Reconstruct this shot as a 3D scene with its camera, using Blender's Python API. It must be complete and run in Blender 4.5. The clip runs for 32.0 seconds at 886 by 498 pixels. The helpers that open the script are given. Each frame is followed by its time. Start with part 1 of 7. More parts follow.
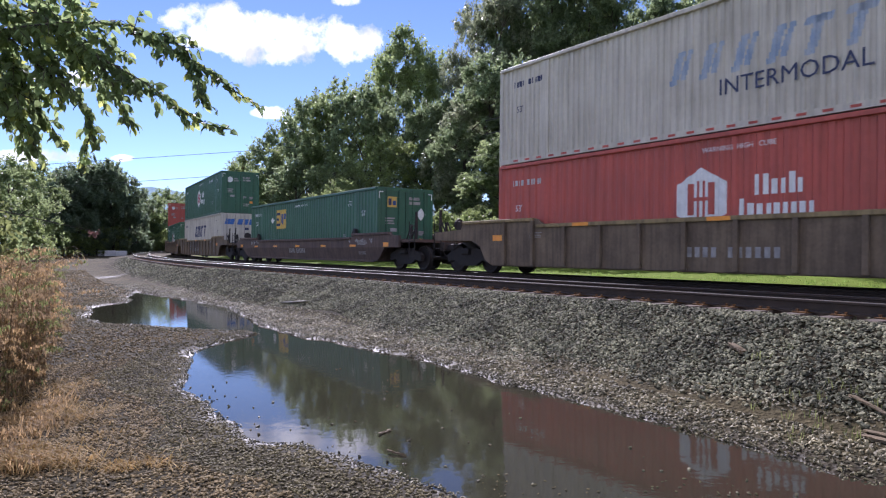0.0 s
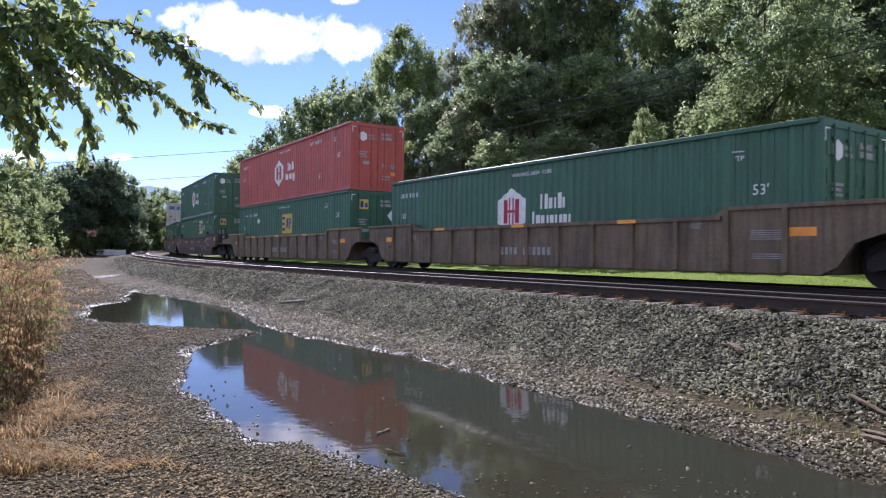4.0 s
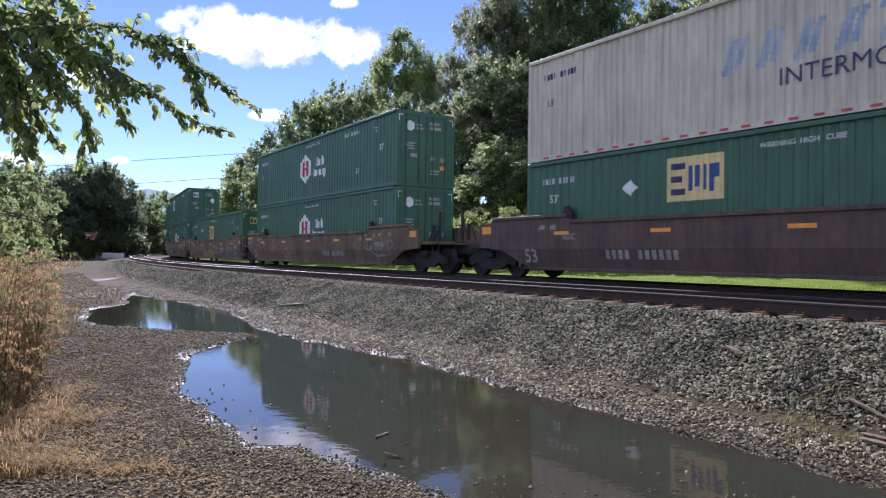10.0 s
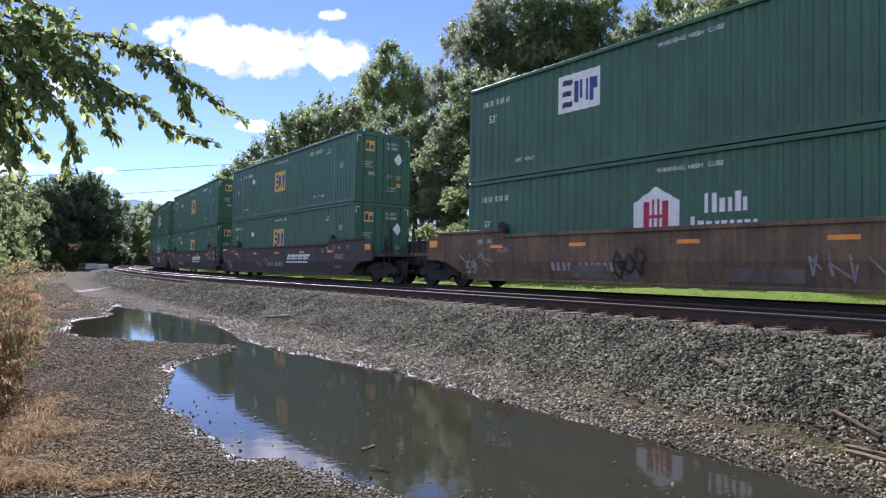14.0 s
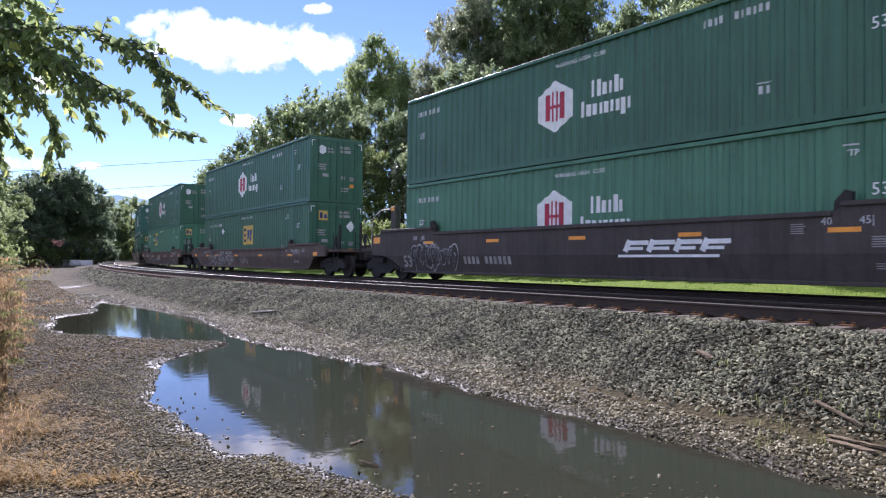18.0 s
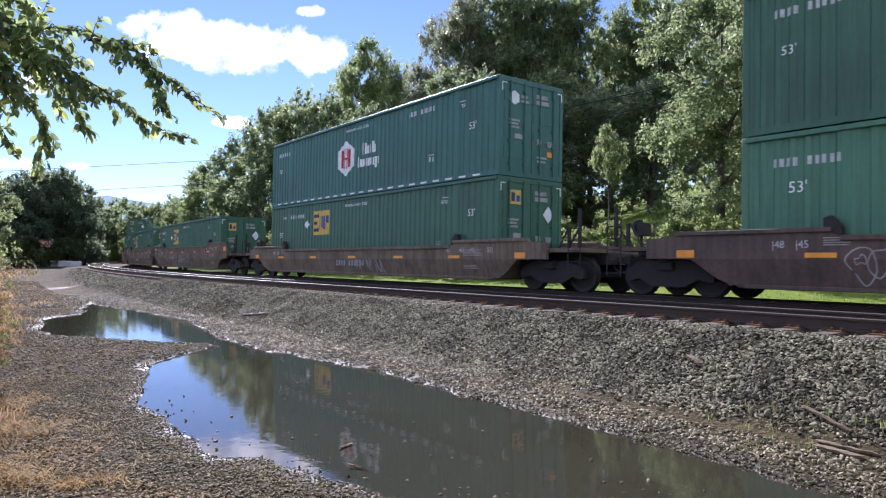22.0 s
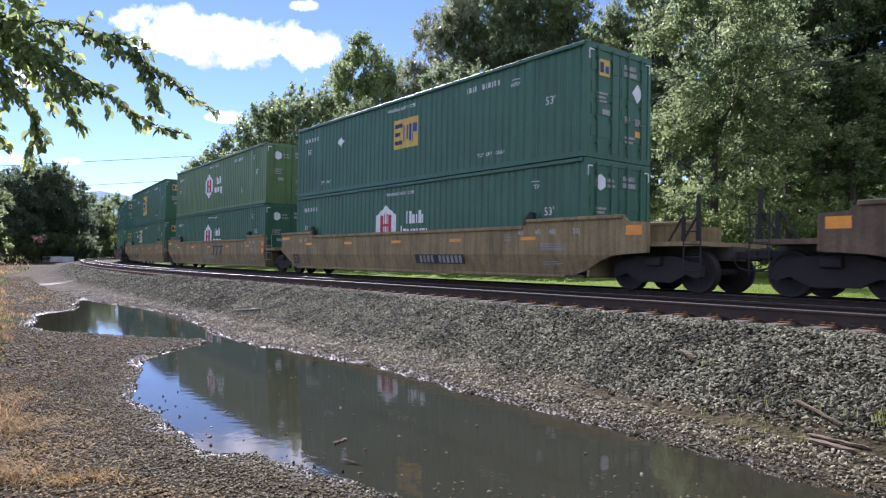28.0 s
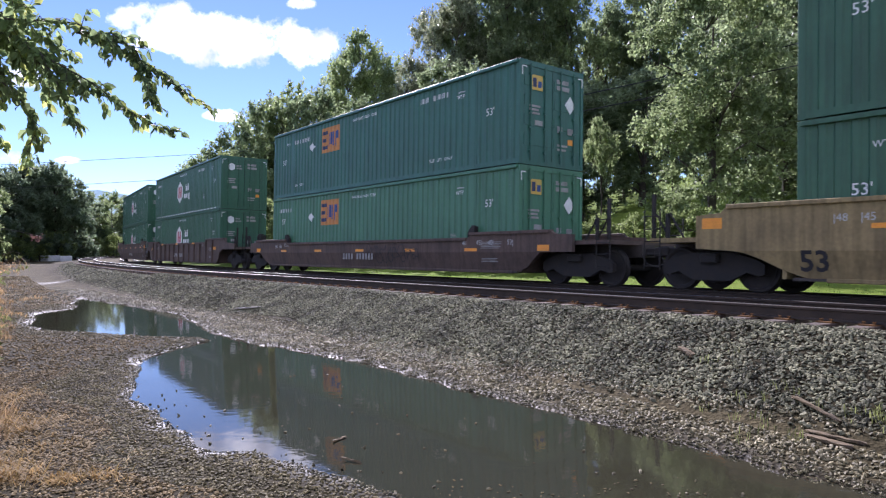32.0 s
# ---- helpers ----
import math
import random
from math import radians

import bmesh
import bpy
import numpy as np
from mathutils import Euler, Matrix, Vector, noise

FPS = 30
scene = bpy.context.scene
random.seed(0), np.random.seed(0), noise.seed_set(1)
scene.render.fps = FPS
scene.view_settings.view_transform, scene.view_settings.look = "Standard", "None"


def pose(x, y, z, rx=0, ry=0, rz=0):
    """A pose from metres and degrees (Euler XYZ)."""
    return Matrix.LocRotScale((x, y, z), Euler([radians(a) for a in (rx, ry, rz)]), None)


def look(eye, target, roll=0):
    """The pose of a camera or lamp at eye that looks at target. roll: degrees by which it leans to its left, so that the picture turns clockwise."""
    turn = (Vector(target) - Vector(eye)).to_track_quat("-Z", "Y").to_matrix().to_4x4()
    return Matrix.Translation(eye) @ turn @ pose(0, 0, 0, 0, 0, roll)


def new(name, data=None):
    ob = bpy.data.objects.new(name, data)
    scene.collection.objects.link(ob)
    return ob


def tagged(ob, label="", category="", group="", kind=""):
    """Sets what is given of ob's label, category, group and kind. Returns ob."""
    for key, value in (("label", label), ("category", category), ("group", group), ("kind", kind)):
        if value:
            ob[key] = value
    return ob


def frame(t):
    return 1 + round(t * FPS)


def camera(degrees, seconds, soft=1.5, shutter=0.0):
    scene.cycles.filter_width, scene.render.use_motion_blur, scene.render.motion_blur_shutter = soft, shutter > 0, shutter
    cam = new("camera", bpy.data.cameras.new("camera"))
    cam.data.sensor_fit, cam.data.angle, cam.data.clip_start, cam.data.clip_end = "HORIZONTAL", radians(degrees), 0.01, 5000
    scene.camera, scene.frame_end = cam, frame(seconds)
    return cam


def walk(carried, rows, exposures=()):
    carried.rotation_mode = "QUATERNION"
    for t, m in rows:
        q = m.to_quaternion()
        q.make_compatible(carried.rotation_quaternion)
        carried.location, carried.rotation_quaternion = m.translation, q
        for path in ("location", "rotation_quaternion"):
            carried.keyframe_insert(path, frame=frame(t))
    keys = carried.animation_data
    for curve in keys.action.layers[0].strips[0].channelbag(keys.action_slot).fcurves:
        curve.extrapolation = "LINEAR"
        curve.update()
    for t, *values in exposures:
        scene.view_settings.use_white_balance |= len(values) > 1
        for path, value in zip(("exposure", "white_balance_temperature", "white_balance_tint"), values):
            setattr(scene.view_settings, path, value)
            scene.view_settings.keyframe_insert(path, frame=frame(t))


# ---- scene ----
cam = camera(65.32, 32.0, soft=1.2, shutter=0.06)
ROWS = [
    (0, pose(0, 0, 1.92, 89.40, 0.86, -0.05)),    (0.5, pose(0, 0, 1.92, 89.43, 0.94, -0.02)),    (1, pose(0, 0, 1.92, 89.46, 1.10, -0.14)),
    (1.5, pose(0, 0, 1.92, 89.42, 1.16, -0.17)),    (2, pose(0, 0, 1.92, 89.29, 1.09, -0.12)),    (2.5, pose(0, 0, 1.92, 89.27, 1.02, 0.03)),
    (3, pose(0, 0, 1.92, 89.37, 0.82, 0.18)),    (3.5, pose(0, 0, 1.92, 89.32, 0.81, -0.13)),    (5.5, pose(0, 0, 1.92, 89.46, 0.85, -0.15)),
    (6, pose(0, 0, 1.92, 89.42, 0.79, -0.07)),    (6.5, pose(0, 0, 1.92, 89.45, 0.90, -0.10)),    (7, pose(0, 0, 1.92, 89.47, 0.97, -0.19)),
    (7.5, pose(0, 0, 1.92, 89.44, 0.94, -0.13)),    (8, pose(0, 0, 1.92, 89.44, 1.07, -0.12)),    (8.5, pose(0, 0, 1.92, 89.43, 0.95, -0.04)),
    (9, pose(0, 0, 1.92, 89.40, 0.87, -0.01)),    (9.5, pose(0, 0, 1.92, 89.51, 0.66, -0.24)),    (10, pose(0, 0, 1.92, 89.61, 0.81, -0.24)),
    (10.5, pose(0, 0, 1.92, 89.68, 0.82, -0.25)),    (11, pose(0, 0, 1.92, 89.73, 0.80, -0.24)),    (11.5, pose(0, 0, 1.92, 89.73, 0.78, -0.30)),
    (12, pose(0, 0, 1.92, 89.82, 0.81, -0.47)),    (12.5, pose(0, 0, 1.92, 90.38, 0.63, -0.82)),    (13, pose(0, 0, 1.92, 90.53, 0.67, -1.05)),
    (13.5, pose(0, 0, 1.92, 90.56, 0.64, -1.29)),    (14, pose(0, 0, 1.92, 90.57, 0.63, -1.32)),    (14.5, pose(0, 0, 1.92, 90.58, 0.55, -1.20)),
    (16.5, pose(0, 0, 1.92, 89.87, 0.79, -1.25)),    (17, pose(0, 0, 1.92, 89.97, 0.90, -1.44)),    (17.5, pose(0, 0, 1.92, 90.05, 0.98, -2.07)),
    (18, pose(0, 0, 1.92, 90.10, 0.90, -2.36)),    (18.5, pose(0, 0, 1.92, 90.15, 0.95, -2.55)),    (19, pose(0, 0, 1.92, 90.22, 0.64, -2.48)),
    (19.5, pose(0, 0, 1.92, 90.28, 0.63, -2.51)),    (20, pose(0, 0, 1.92, 90.34, 0.64, -2.61)),    (20.5, pose(0, 0, 1.92, 90.40, 0.63, -2.62)),
    (21, pose(0, 0, 1.92, 90.44, 0.69, -2.75)),    (21.5, pose(0, 0, 1.92, 90.44, 0.64, -2.96)),    (22, pose(0, 0, 1.92, 90.38, 0.50, -3.09)),
    (22.5, pose(0, 0, 1.92, 90.34, 0.57, -3.12)),    (23, pose(0, 0, 1.92, 90.34, 0.72, -3.11)),    (23.5, pose(0, 0, 1.92, 90.31, 0.79, -3.20)),
    (24, pose(0, 0, 1.92, 90.30, 0.96, -3.22)),    (24.5, pose(0, 0, 1.92, 90.26, 0.89, -3.29)),    (25, pose(0, 0, 1.92, 90.22, 0.66, -3.41)),
    (25.5, pose(0, 0, 1.92, 90.10, 0.67, -3.43)),    (27.5, pose(0, 0, 1.92, 89.98, 0.70, -3.52)),    (28, pose(0, 0, 1.92, 89.98, 0.55, -3.58)),
    (28.5, pose(0, 0, 1.92, 89.97, 0.56, -3.62)),    (29, pose(0, 0, 1.92, 89.94, 0.75, -3.62)),    (29.5, pose(0, 0, 1.92, 89.84, 0.57, -3.53)),
    (30, pose(0, 0, 1.92, 89.76, 0.56, -3.58)),    (30.5, pose(0, 0, 1.92, 89.70, 0.54, -3.60)),    (31, pose(0, 0, 1.92, 89.75, 0.60, -3.65)),
    (31.5, pose(0, 0, 1.92, 89.79, 0.62, -3.66)),    (32, pose(0, 0, 1.92, 89.80, 0.74, -3.71)),
]
LIGHT = [(0, 1.12), (1, 1.28), (2, 1.36), (3.5, 1.28), (5.5, 1.20), (6, 1.22), (7, 1.40), (8.3, 1.40), (9, 1.26), (10, 1.18), (12, 1.22), (14, 1.24), (17, 1.40), (20, 1.40), (25, 1.48), (28, 1.36), (29, 1.30), (30, 1.24), (31, 1.24), (32, 1.34)]
walk(cam, ROWS, exposures=[(t, stops, 5600, 29) for t, stops in LIGHT])

# ---- sky and sun ----
SUN_AZ, SUN_EL = radians(-16), radians(34)          # clockwise from +y
SUN_DIR = Vector((math.sin(SUN_AZ) * math.cos(SUN_EL), math.cos(SUN_AZ) * math.cos(SUN_EL), math.sin(SUN_EL)))


def make_world():
    w = bpy.data.worlds.new("sky")
    scene.world = w
    w.use_nodes = True
    nt = w.node_tree
    nt.nodes.clear()
    N, K = nt.nodes.new, nt.links.new
    out, bg, sky = N("ShaderNodeOutputWorld"), N("ShaderNodeBackground"), N("ShaderNodeTexSky")
    sky.sky_type, sky.sun_disc = "NISHITA", False
    sky.sun_elevation, sky.sun_rotation = SUN_EL, SUN_AZ
    sky.air_density, sky.dust_density, sky.ozone_density = 0.85, 0.05, 1.5
    sky.altitude = 2500
    bg.inputs["Strength"].default_value = SKY
    co = N("ShaderNodeTexCoord")

    def blob(cx, cz, rx, rz):
        # soft ellipse round the direction (cx, 1, cz)
        sep = N("ShaderNodeSeparateXYZ")
        K(co.outputs["Generated"], sep.inputs[0])
        vals = []
        for axis, c, r in ((0, cx, rx), (2, cz, rz)):
            d = N("ShaderNodeMath"); d.operation = "DIVIDE"
            K(sep.outputs[axis], d.inputs[0]); K(sep.outputs[1], d.inputs[1])
            s = N("ShaderNodeMath"); s.operation = "SUBTRACT"
            K(d.outputs[0], s.inputs[0]); s.inputs[1].default_value = c
            q = N("ShaderNodeMath"); q.operation = "DIVIDE"
            K(s.outputs[0], q.inputs[0]); q.inputs[1].default_value = r
            p = N("ShaderNodeMath"); p.operation = "POWER"
            a = N("ShaderNodeMath"); a.operation = "ABSOLUTE"
            K(q.outputs[0], a.inputs[0]); K(a.outputs[0], p.inputs[0]); p.inputs[1].default_value = 2
            vals.append(p)
        add = N("ShaderNodeMath"); add.operation = "ADD"
        K(vals[0].outputs[0], add.inputs[0]); K(vals[1].outputs[0], add.inputs[1])
        inv = N("ShaderNodeMath"); inv.operation = "SUBTRACT"
        inv.inputs[0].default_value = 1.0; K(add.outputs[0], inv.inputs[1])
        front = N("ShaderNodeMath"); front.operation = "GREATER_THAN"
        K(sep.outputs[1], front.inputs[0]); front.inputs[1].default_value = 0.05
        m = N("ShaderNodeMath"); m.operation = "MULTIPLY"
        cl = N("ShaderNodeMath"); cl.operation = "MAXIMUM"; cl.inputs[1].default_value = -1.0
        K(inv.outputs[0], cl.inputs[0]); K(cl.outputs[0], m.inputs[0]); K(front.outputs[0], m.inputs[1])
        return m

    total = None
    for c in CLOUDS:
        b = blob(*c)
        if total is None:
            total = b
        else:
            mx = N("ShaderNodeMath"); mx.operation = "MAXIMUM"
            K(total.outputs[0], mx.inputs[0]); K(b.outputs[0], mx.inputs[1])
            total = mx
    noi = N("ShaderNodeTexNoise")
    noi.inputs["Scale"].default_value, noi.inputs["Detail"].default_value, noi.inputs["Roughness"].default_value = 20, 8, 0.62
    K(co.outputs["Generated"], noi.inputs["Vector"])
    k1 = N("ShaderNodeMath"); k1.operation = "MULTIPLY_ADD"
    K(noi.outputs["Fac"], k1.inputs[0]); k1.inputs[1].default_value = 3.4
    K(total.outputs[0], k1.inputs[2])
    mr = N("ShaderNodeMapRange")
    K(k1.outputs[0], mr.inputs["Value"])
    mr.inputs["From Min"].default_value, mr.inputs["From Max"].default_value = 1.92, 2.5
    # unseen cumulus added away from the sun, as fill light from behind the camera
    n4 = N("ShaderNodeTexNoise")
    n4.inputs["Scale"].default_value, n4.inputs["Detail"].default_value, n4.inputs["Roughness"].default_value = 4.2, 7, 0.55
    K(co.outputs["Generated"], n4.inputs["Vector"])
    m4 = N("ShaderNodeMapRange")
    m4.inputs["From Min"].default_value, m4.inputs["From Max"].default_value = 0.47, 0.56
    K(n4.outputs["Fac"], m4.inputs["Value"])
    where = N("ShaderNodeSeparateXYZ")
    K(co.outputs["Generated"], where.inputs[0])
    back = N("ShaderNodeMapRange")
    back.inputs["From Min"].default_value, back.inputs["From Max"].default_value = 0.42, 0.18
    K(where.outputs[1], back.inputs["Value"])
    fill_cloud = N("ShaderNodeMath"); fill_cloud.operation = "MULTIPLY"
    K(m4.outputs[0], fill_cloud.inputs[0]); K(back.outputs[0], fill_cloud.inputs[1])
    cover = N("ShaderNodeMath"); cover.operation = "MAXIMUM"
    K(mr.outputs[0], cover.inputs[0]); K(fill_cloud.outputs[0], cover.inputs[1])
    n2 = N("ShaderNodeTexNoise")
    n2.inputs["Scale"].default_value, n2.inputs["Detail"].default_value = 15, 4
    K(co.outputs["Generated"], n2.inputs["Vector"])
    shade = N("ShaderNodeMix"); shade.data_type = "RGBA"
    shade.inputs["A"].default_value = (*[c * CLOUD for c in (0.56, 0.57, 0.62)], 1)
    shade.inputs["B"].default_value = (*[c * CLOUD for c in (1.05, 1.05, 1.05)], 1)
    m2 = N("ShaderNodeMapRange"); m2.inputs["From Min"].default_value, m2.inputs["From Max"].default_value = 0.40, 0.56
    K(n2.outputs["Fac"], m2.inputs["Value"]); K(m2.outputs[0], shade.inputs["Factor"])
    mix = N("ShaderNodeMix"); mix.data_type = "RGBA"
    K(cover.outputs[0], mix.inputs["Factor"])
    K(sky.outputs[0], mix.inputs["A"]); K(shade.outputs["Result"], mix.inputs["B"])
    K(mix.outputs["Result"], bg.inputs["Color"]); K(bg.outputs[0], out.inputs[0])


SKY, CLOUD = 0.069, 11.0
# direction slopes (x/y, z/y) and half sizes of the clouds
CLOUDS = [(-0.31, 0.312, 0.10, 0.036), (-0.23, 0.300, 0.12, 0.048), (-0.13, 0.290, 0.06, 0.034), (-0.37, 0.328, 0.05, 0.028),
          (-0.135, 0.350, 0.03, 0.012), (-0.52, 0.245, 0.03, 0.025), (-0.60, 0.132, 0.08, 0.016), (-0.245, 0.190, 0.03, 0.010),
          (-0.46, 0.128, 0.02, 0.006)]
make_world()
sun_data = bpy.data.lights.new("sun", "SUN")
sun_data.energy, sun_data.angle, sun_data.color = 3.65, radians(0.55), (1.0, 0.94, 0.84)
sun = new("sun", sun_data)
sun.matrix_world = look(SUN_DIR * 100, (0, 0, 0))


# ---- materials ----
def mat(name, a, b=None, rough=0.7, metal=0.0, streak=0.0, scale=3.0, fine=40.0, bump=0.15, spread=0.12, spec=0.5, island=0.0, random_ob=0.0, coord="Object", dist=0.01):
    m = bpy.data.materials.new(name)
    m.use_nodes = True
    nt = m.node_tree
    N, K = nt.nodes.new, nt.links.new
    p = nt.nodes["Principled BSDF"]
    b = b or tuple(c * 0.6 for c in a)
    co = N("ShaderNodeTexCoord")
    n1, n2 = N("ShaderNodeTexNoise"), N("ShaderNodeTexNoise")
    n1.inputs["Scale"].default_value, n1.inputs["Detail"].default_value = scale, 5
    n2.inputs["Scale"].default_value, n2.inputs["Detail"].default_value = fine, 3
    for n in (n1, n2):
        K(co.outputs[coord], n.inputs["Vector"])
    mix = N("ShaderNodeMix"); mix.data_type = "RGBA"
    mix.inputs["A"].default_value, mix.inputs["B"].default_value = (*a, 1), (*b, 1)
    mr = N("ShaderNodeMapRange")
    mr.inputs["From Min"].default_value, mr.inputs["From Max"].default_value = 0.38, 0.68
    K(n1.outputs["Fac"], mr.inputs["Value"]); K(mr.outputs[0], mix.inputs["Factor"])
    hsv = N("ShaderNodeHueSaturation")
    K(mix.outputs["Result"], hsv.inputs["Color"])
    v = N("ShaderNodeMath"); v.operation = "MULTIPLY_ADD"
    K(n2.outputs["Fac"], v.inputs[0]); v.inputs[1].default_value, v.inputs[2].default_value = spread * 4, 1 - spread * 2
    last = v
    for amount, kind in ((island, "i"), (random_ob, "o")):
        if amount:
            g = N("ShaderNodeNewGeometry") if kind == "i" else N("ShaderNodeObjectInfo")
            e = N("ShaderNodeMath"); e.operation = "MULTIPLY_ADD"
            K(g.outputs["Random Per Island" if kind == "i" else "Random"], e.inputs[0])
            e.inputs[1].default_value, e.inputs[2].default_value = amount * 2, 1 - amount
            f = N("ShaderNodeMath"); f.operation = "MULTIPLY"
            K(last.outputs[0], f.inputs[0]); K(e.outputs[0], f.inputs[1])
            last = f
    if streak:
        # runs of dirt and rust down the sheet
        mp, n3 = N("ShaderNodeMapping"), N("ShaderNodeTexNoise")
        mp.inputs["Scale"].default_value = (5.0, 5.0, 0.35)
        n3.inputs["Scale"].default_value, n3.inputs["Detail"].default_value = 1.6, 4
        K(co.outputs[coord], mp.inputs["Vector"]); K(mp.outputs[0], n3.inputs["Vector"])
        m3 = N("ShaderNodeMapRange")
        m3.inputs["From Min"].default_value, m3.inputs["From Max"].default_value = 0.42, 0.75
        m3.inputs["To Min"].default_value, m3.inputs["To Max"].default_value = 1.0, 1.0 - streak
        K(n3.outputs["Fac"], m3.inputs["Value"])
        f = N("ShaderNodeMath"); f.operation = "MULTIPLY"
        K(last.outputs[0], f.inputs[0]); K(m3.outputs[0], f.inputs[1])
        last = f
    K(last.outputs[0], hsv.inputs["Value"])
    K(hsv.outputs[0], p.inputs["Base Color"])
    p.inputs["Roughness"].default_value, p.inputs["Metallic"].default_value = rough, metal
    p.inputs["Specular IOR Level"].default_value = spec
    if bump:
        bn = N("ShaderNodeBump")
        bn.inputs["Strength"].default_value, bn.inputs["Distance"].default_value = bump, dist
        K(n2.outputs["Fac"], bn.inputs["Height"]); K(bn.outputs[0], p.inputs["Normal"])
    return m


def leaf_mat(name, a, b, trans=0.45, rough=0.45):
    m = mat(name, a, b, rough=rough, scale=0.35, fine=3.0, bump=0, spread=0.1, island=0.35, spec=0.22)
    nt = m.node_tree
    N, K = nt.nodes.new, nt.links.new
    p, out = nt.nodes["Principled BSDF"], nt.nodes["Material Output"]
    col = p.inputs["Base Color"].links[0].from_socket
    t, mx = N("ShaderNodeBsdfTranslucent"), N("ShaderNodeMixShader")
    br = N("ShaderNodeHueSaturation")
    br.inputs["Saturation"].default_value, br.inputs["Value"].default_value, br.inputs["Hue"].default_value = 0.88, 3.2, 0.485
    K(col, br.inputs["Color"]); K(br.outputs[0], t.inputs["Color"])
    mx.inputs[0].default_value = trans
    K(p.outputs[0], mx.inputs[1]); K(t.outputs[0], mx.inputs[2]); K(mx.outputs[0], out.inputs[0])
    return m


M = {}
M["green"] = mat("green_container_paint", (0.032, 0.115, 0.060), (0.026, 0.092, 0.048), streak=0.3, rough=0.45, scale=0.7, fine=9, bump=0.05, spread=0.06)
M["light_green"] = mat("light_green_container_paint", (0.056, 0.18, 0.098), (0.044, 0.145, 0.078), streak=0.3, rough=0.45, scale=0.7, fine=9, bump=0.05, spread=0.06)
M["olive"] = mat("olive_container_paint", (0.10, 0.17, 0.057), (0.075, 0.135, 0.049), streak=0.3, rough=0.45, scale=0.7, fine=9, bump=0.05, spread=0.06)
M["teal"] = mat("teal_container_paint", (0.029, 0.125, 0.088), (0.024, 0.10, 0.07), streak=0.3, rough=0.45, scale=0.7, fine=9, bump=0.05, spread=0.06)
M["red"] = mat("red_container_paint", (0.46, 0.085, 0.055), (0.36, 0.075, 0.05), streak=0.25, rough=0.5, scale=0.7, fine=9, bump=0.05, spread=0.06)
M["white"] = mat("white_container_paint", (0.58, 0.54, 0.445), (0.48, 0.44, 0.35), streak=0.3, rough=0.5, scale=0.9, fine=9, bump=0.05, spread=0.05)
M["mark_white"] = mat("white_marking", (0.75, 0.76, 0.74), (0.62, 0.63, 0.6), rough=0.6, scale=4, bump=0)
M["mark_worn"] = mat("worn_white_marking", (0.5, 0.51, 0.5), (0.36, 0.37, 0.36), rough=0.65, scale=5, bump=0)
M["mark_black"] = mat("black_marking", (0.02, 0.02, 0.025), rough=0.6, bump=0)
M["mark_blue"] = mat("blue_marking", (0.02, 0.06, 0.22), (0.03, 0.07, 0.2), rough=0.6, scale=4, bump=0)
M["mark_navy"] = mat("navy_marking", (0.02, 0.03, 0.08), (0.03, 0.04, 0.1), rough=0.6, scale=4, bump=0)
M["mark_red"] = mat("red_marking", (0.42, 0.03, 0.06), rough=0.6, bump=0)
M["mark_yellow"] = mat("yellow_panel", (0.62, 0.41, 0.07), (0.52, 0.36, 0.08), rough=0.6, scale=4, bump=0)
M["mark_pale"] = mat("pale_yellow_panel", (0.66, 0.54, 0.24), (0.56, 0.46, 0.22), rough=0.6, scale=4, bump=0)
M["mark_maroon"] = mat("maroon_marking", (0.12, 0.02, 0.03), rough=0.6, bump=0)
M["amber"] = mat("amber_reflective_tape", (0.85, 0.33, 0.02), (0.7, 0.26, 0.02), rough=0.4, bump=0)
M["rust_tape"] = mat("red_white_tape", (0.5, 0.08, 0.05), rough=0.5, bump=0)
M["tan"] = mat("dirty_tan_car_paint", (0.185, 0.135, 0.082), (0.115, 0.083, 0.052), streak=0.45, rough=0.75, scale=1.3, fine=14, spread=0.15)
M["brown"] = mat("red_brown_car_paint", (0.118, 0.078, 0.058), (0.08, 0.054, 0.042), streak=0.4, rough=0.75, scale=1.3, fine=14, spread=0.15)
M["rust"] = mat("rusty_orange_brown_paint", (0.185, 0.124, 0.070), (0.102, 0.071, 0.043), streak=0.45, rough=0.8, scale=1.1, fine=12, spread=0.18)
M["dark"] = mat("dark_car_paint", (0.068, 0.055, 0.047), (0.05, 0.04, 0.034), streak=0.35, rough=0.75, scale=1.3, fine=14)
M["yellow_tan"] = mat("faded_yellow_car_paint", (0.31, 0.23, 0.10), (0.21, 0.155, 0.07), streak=0.45, rough=0.75, scale=1.3, fine=14, spread=0.15)
M["steel"] = mat("dark_running_gear_steel", (0.022, 0.02, 0.019), (0.03, 0.024, 0.02), rough=0.85, metal=0.0, scale=6)
M["wheel"] = mat("wheel_steel", (0.022, 0.019, 0.017), (0.03, 0.024, 0.02), rough=0.85, metal=0.0, scale=8)
M["galv"] = mat("worn_bare_steel", (0.35, 0.34, 0.32), (0.22, 0.2, 0.18), rough=0.5, metal=0.6, scale=5)
M["rail_side"] = mat("rusty_rail", (0.052, 0.036, 0.025), (0.034, 0.025, 0.018), rough=0.85, scale=5, fine=60)
M["rail_head"] = mat("polished_rail_head", (0.76, 0.75, 0.72), (0.66, 0.65, 0.62), rough=0.3, metal=1.0, scale=3, fine=60, bump=0.02)
M["tie"] = mat("weathered_tie_wood", (0.13, 0.09, 0.06), (0.07, 0.05, 0.04), rough=0.9, scale=4, fine=50, bump=0.5, random_ob=0.35)
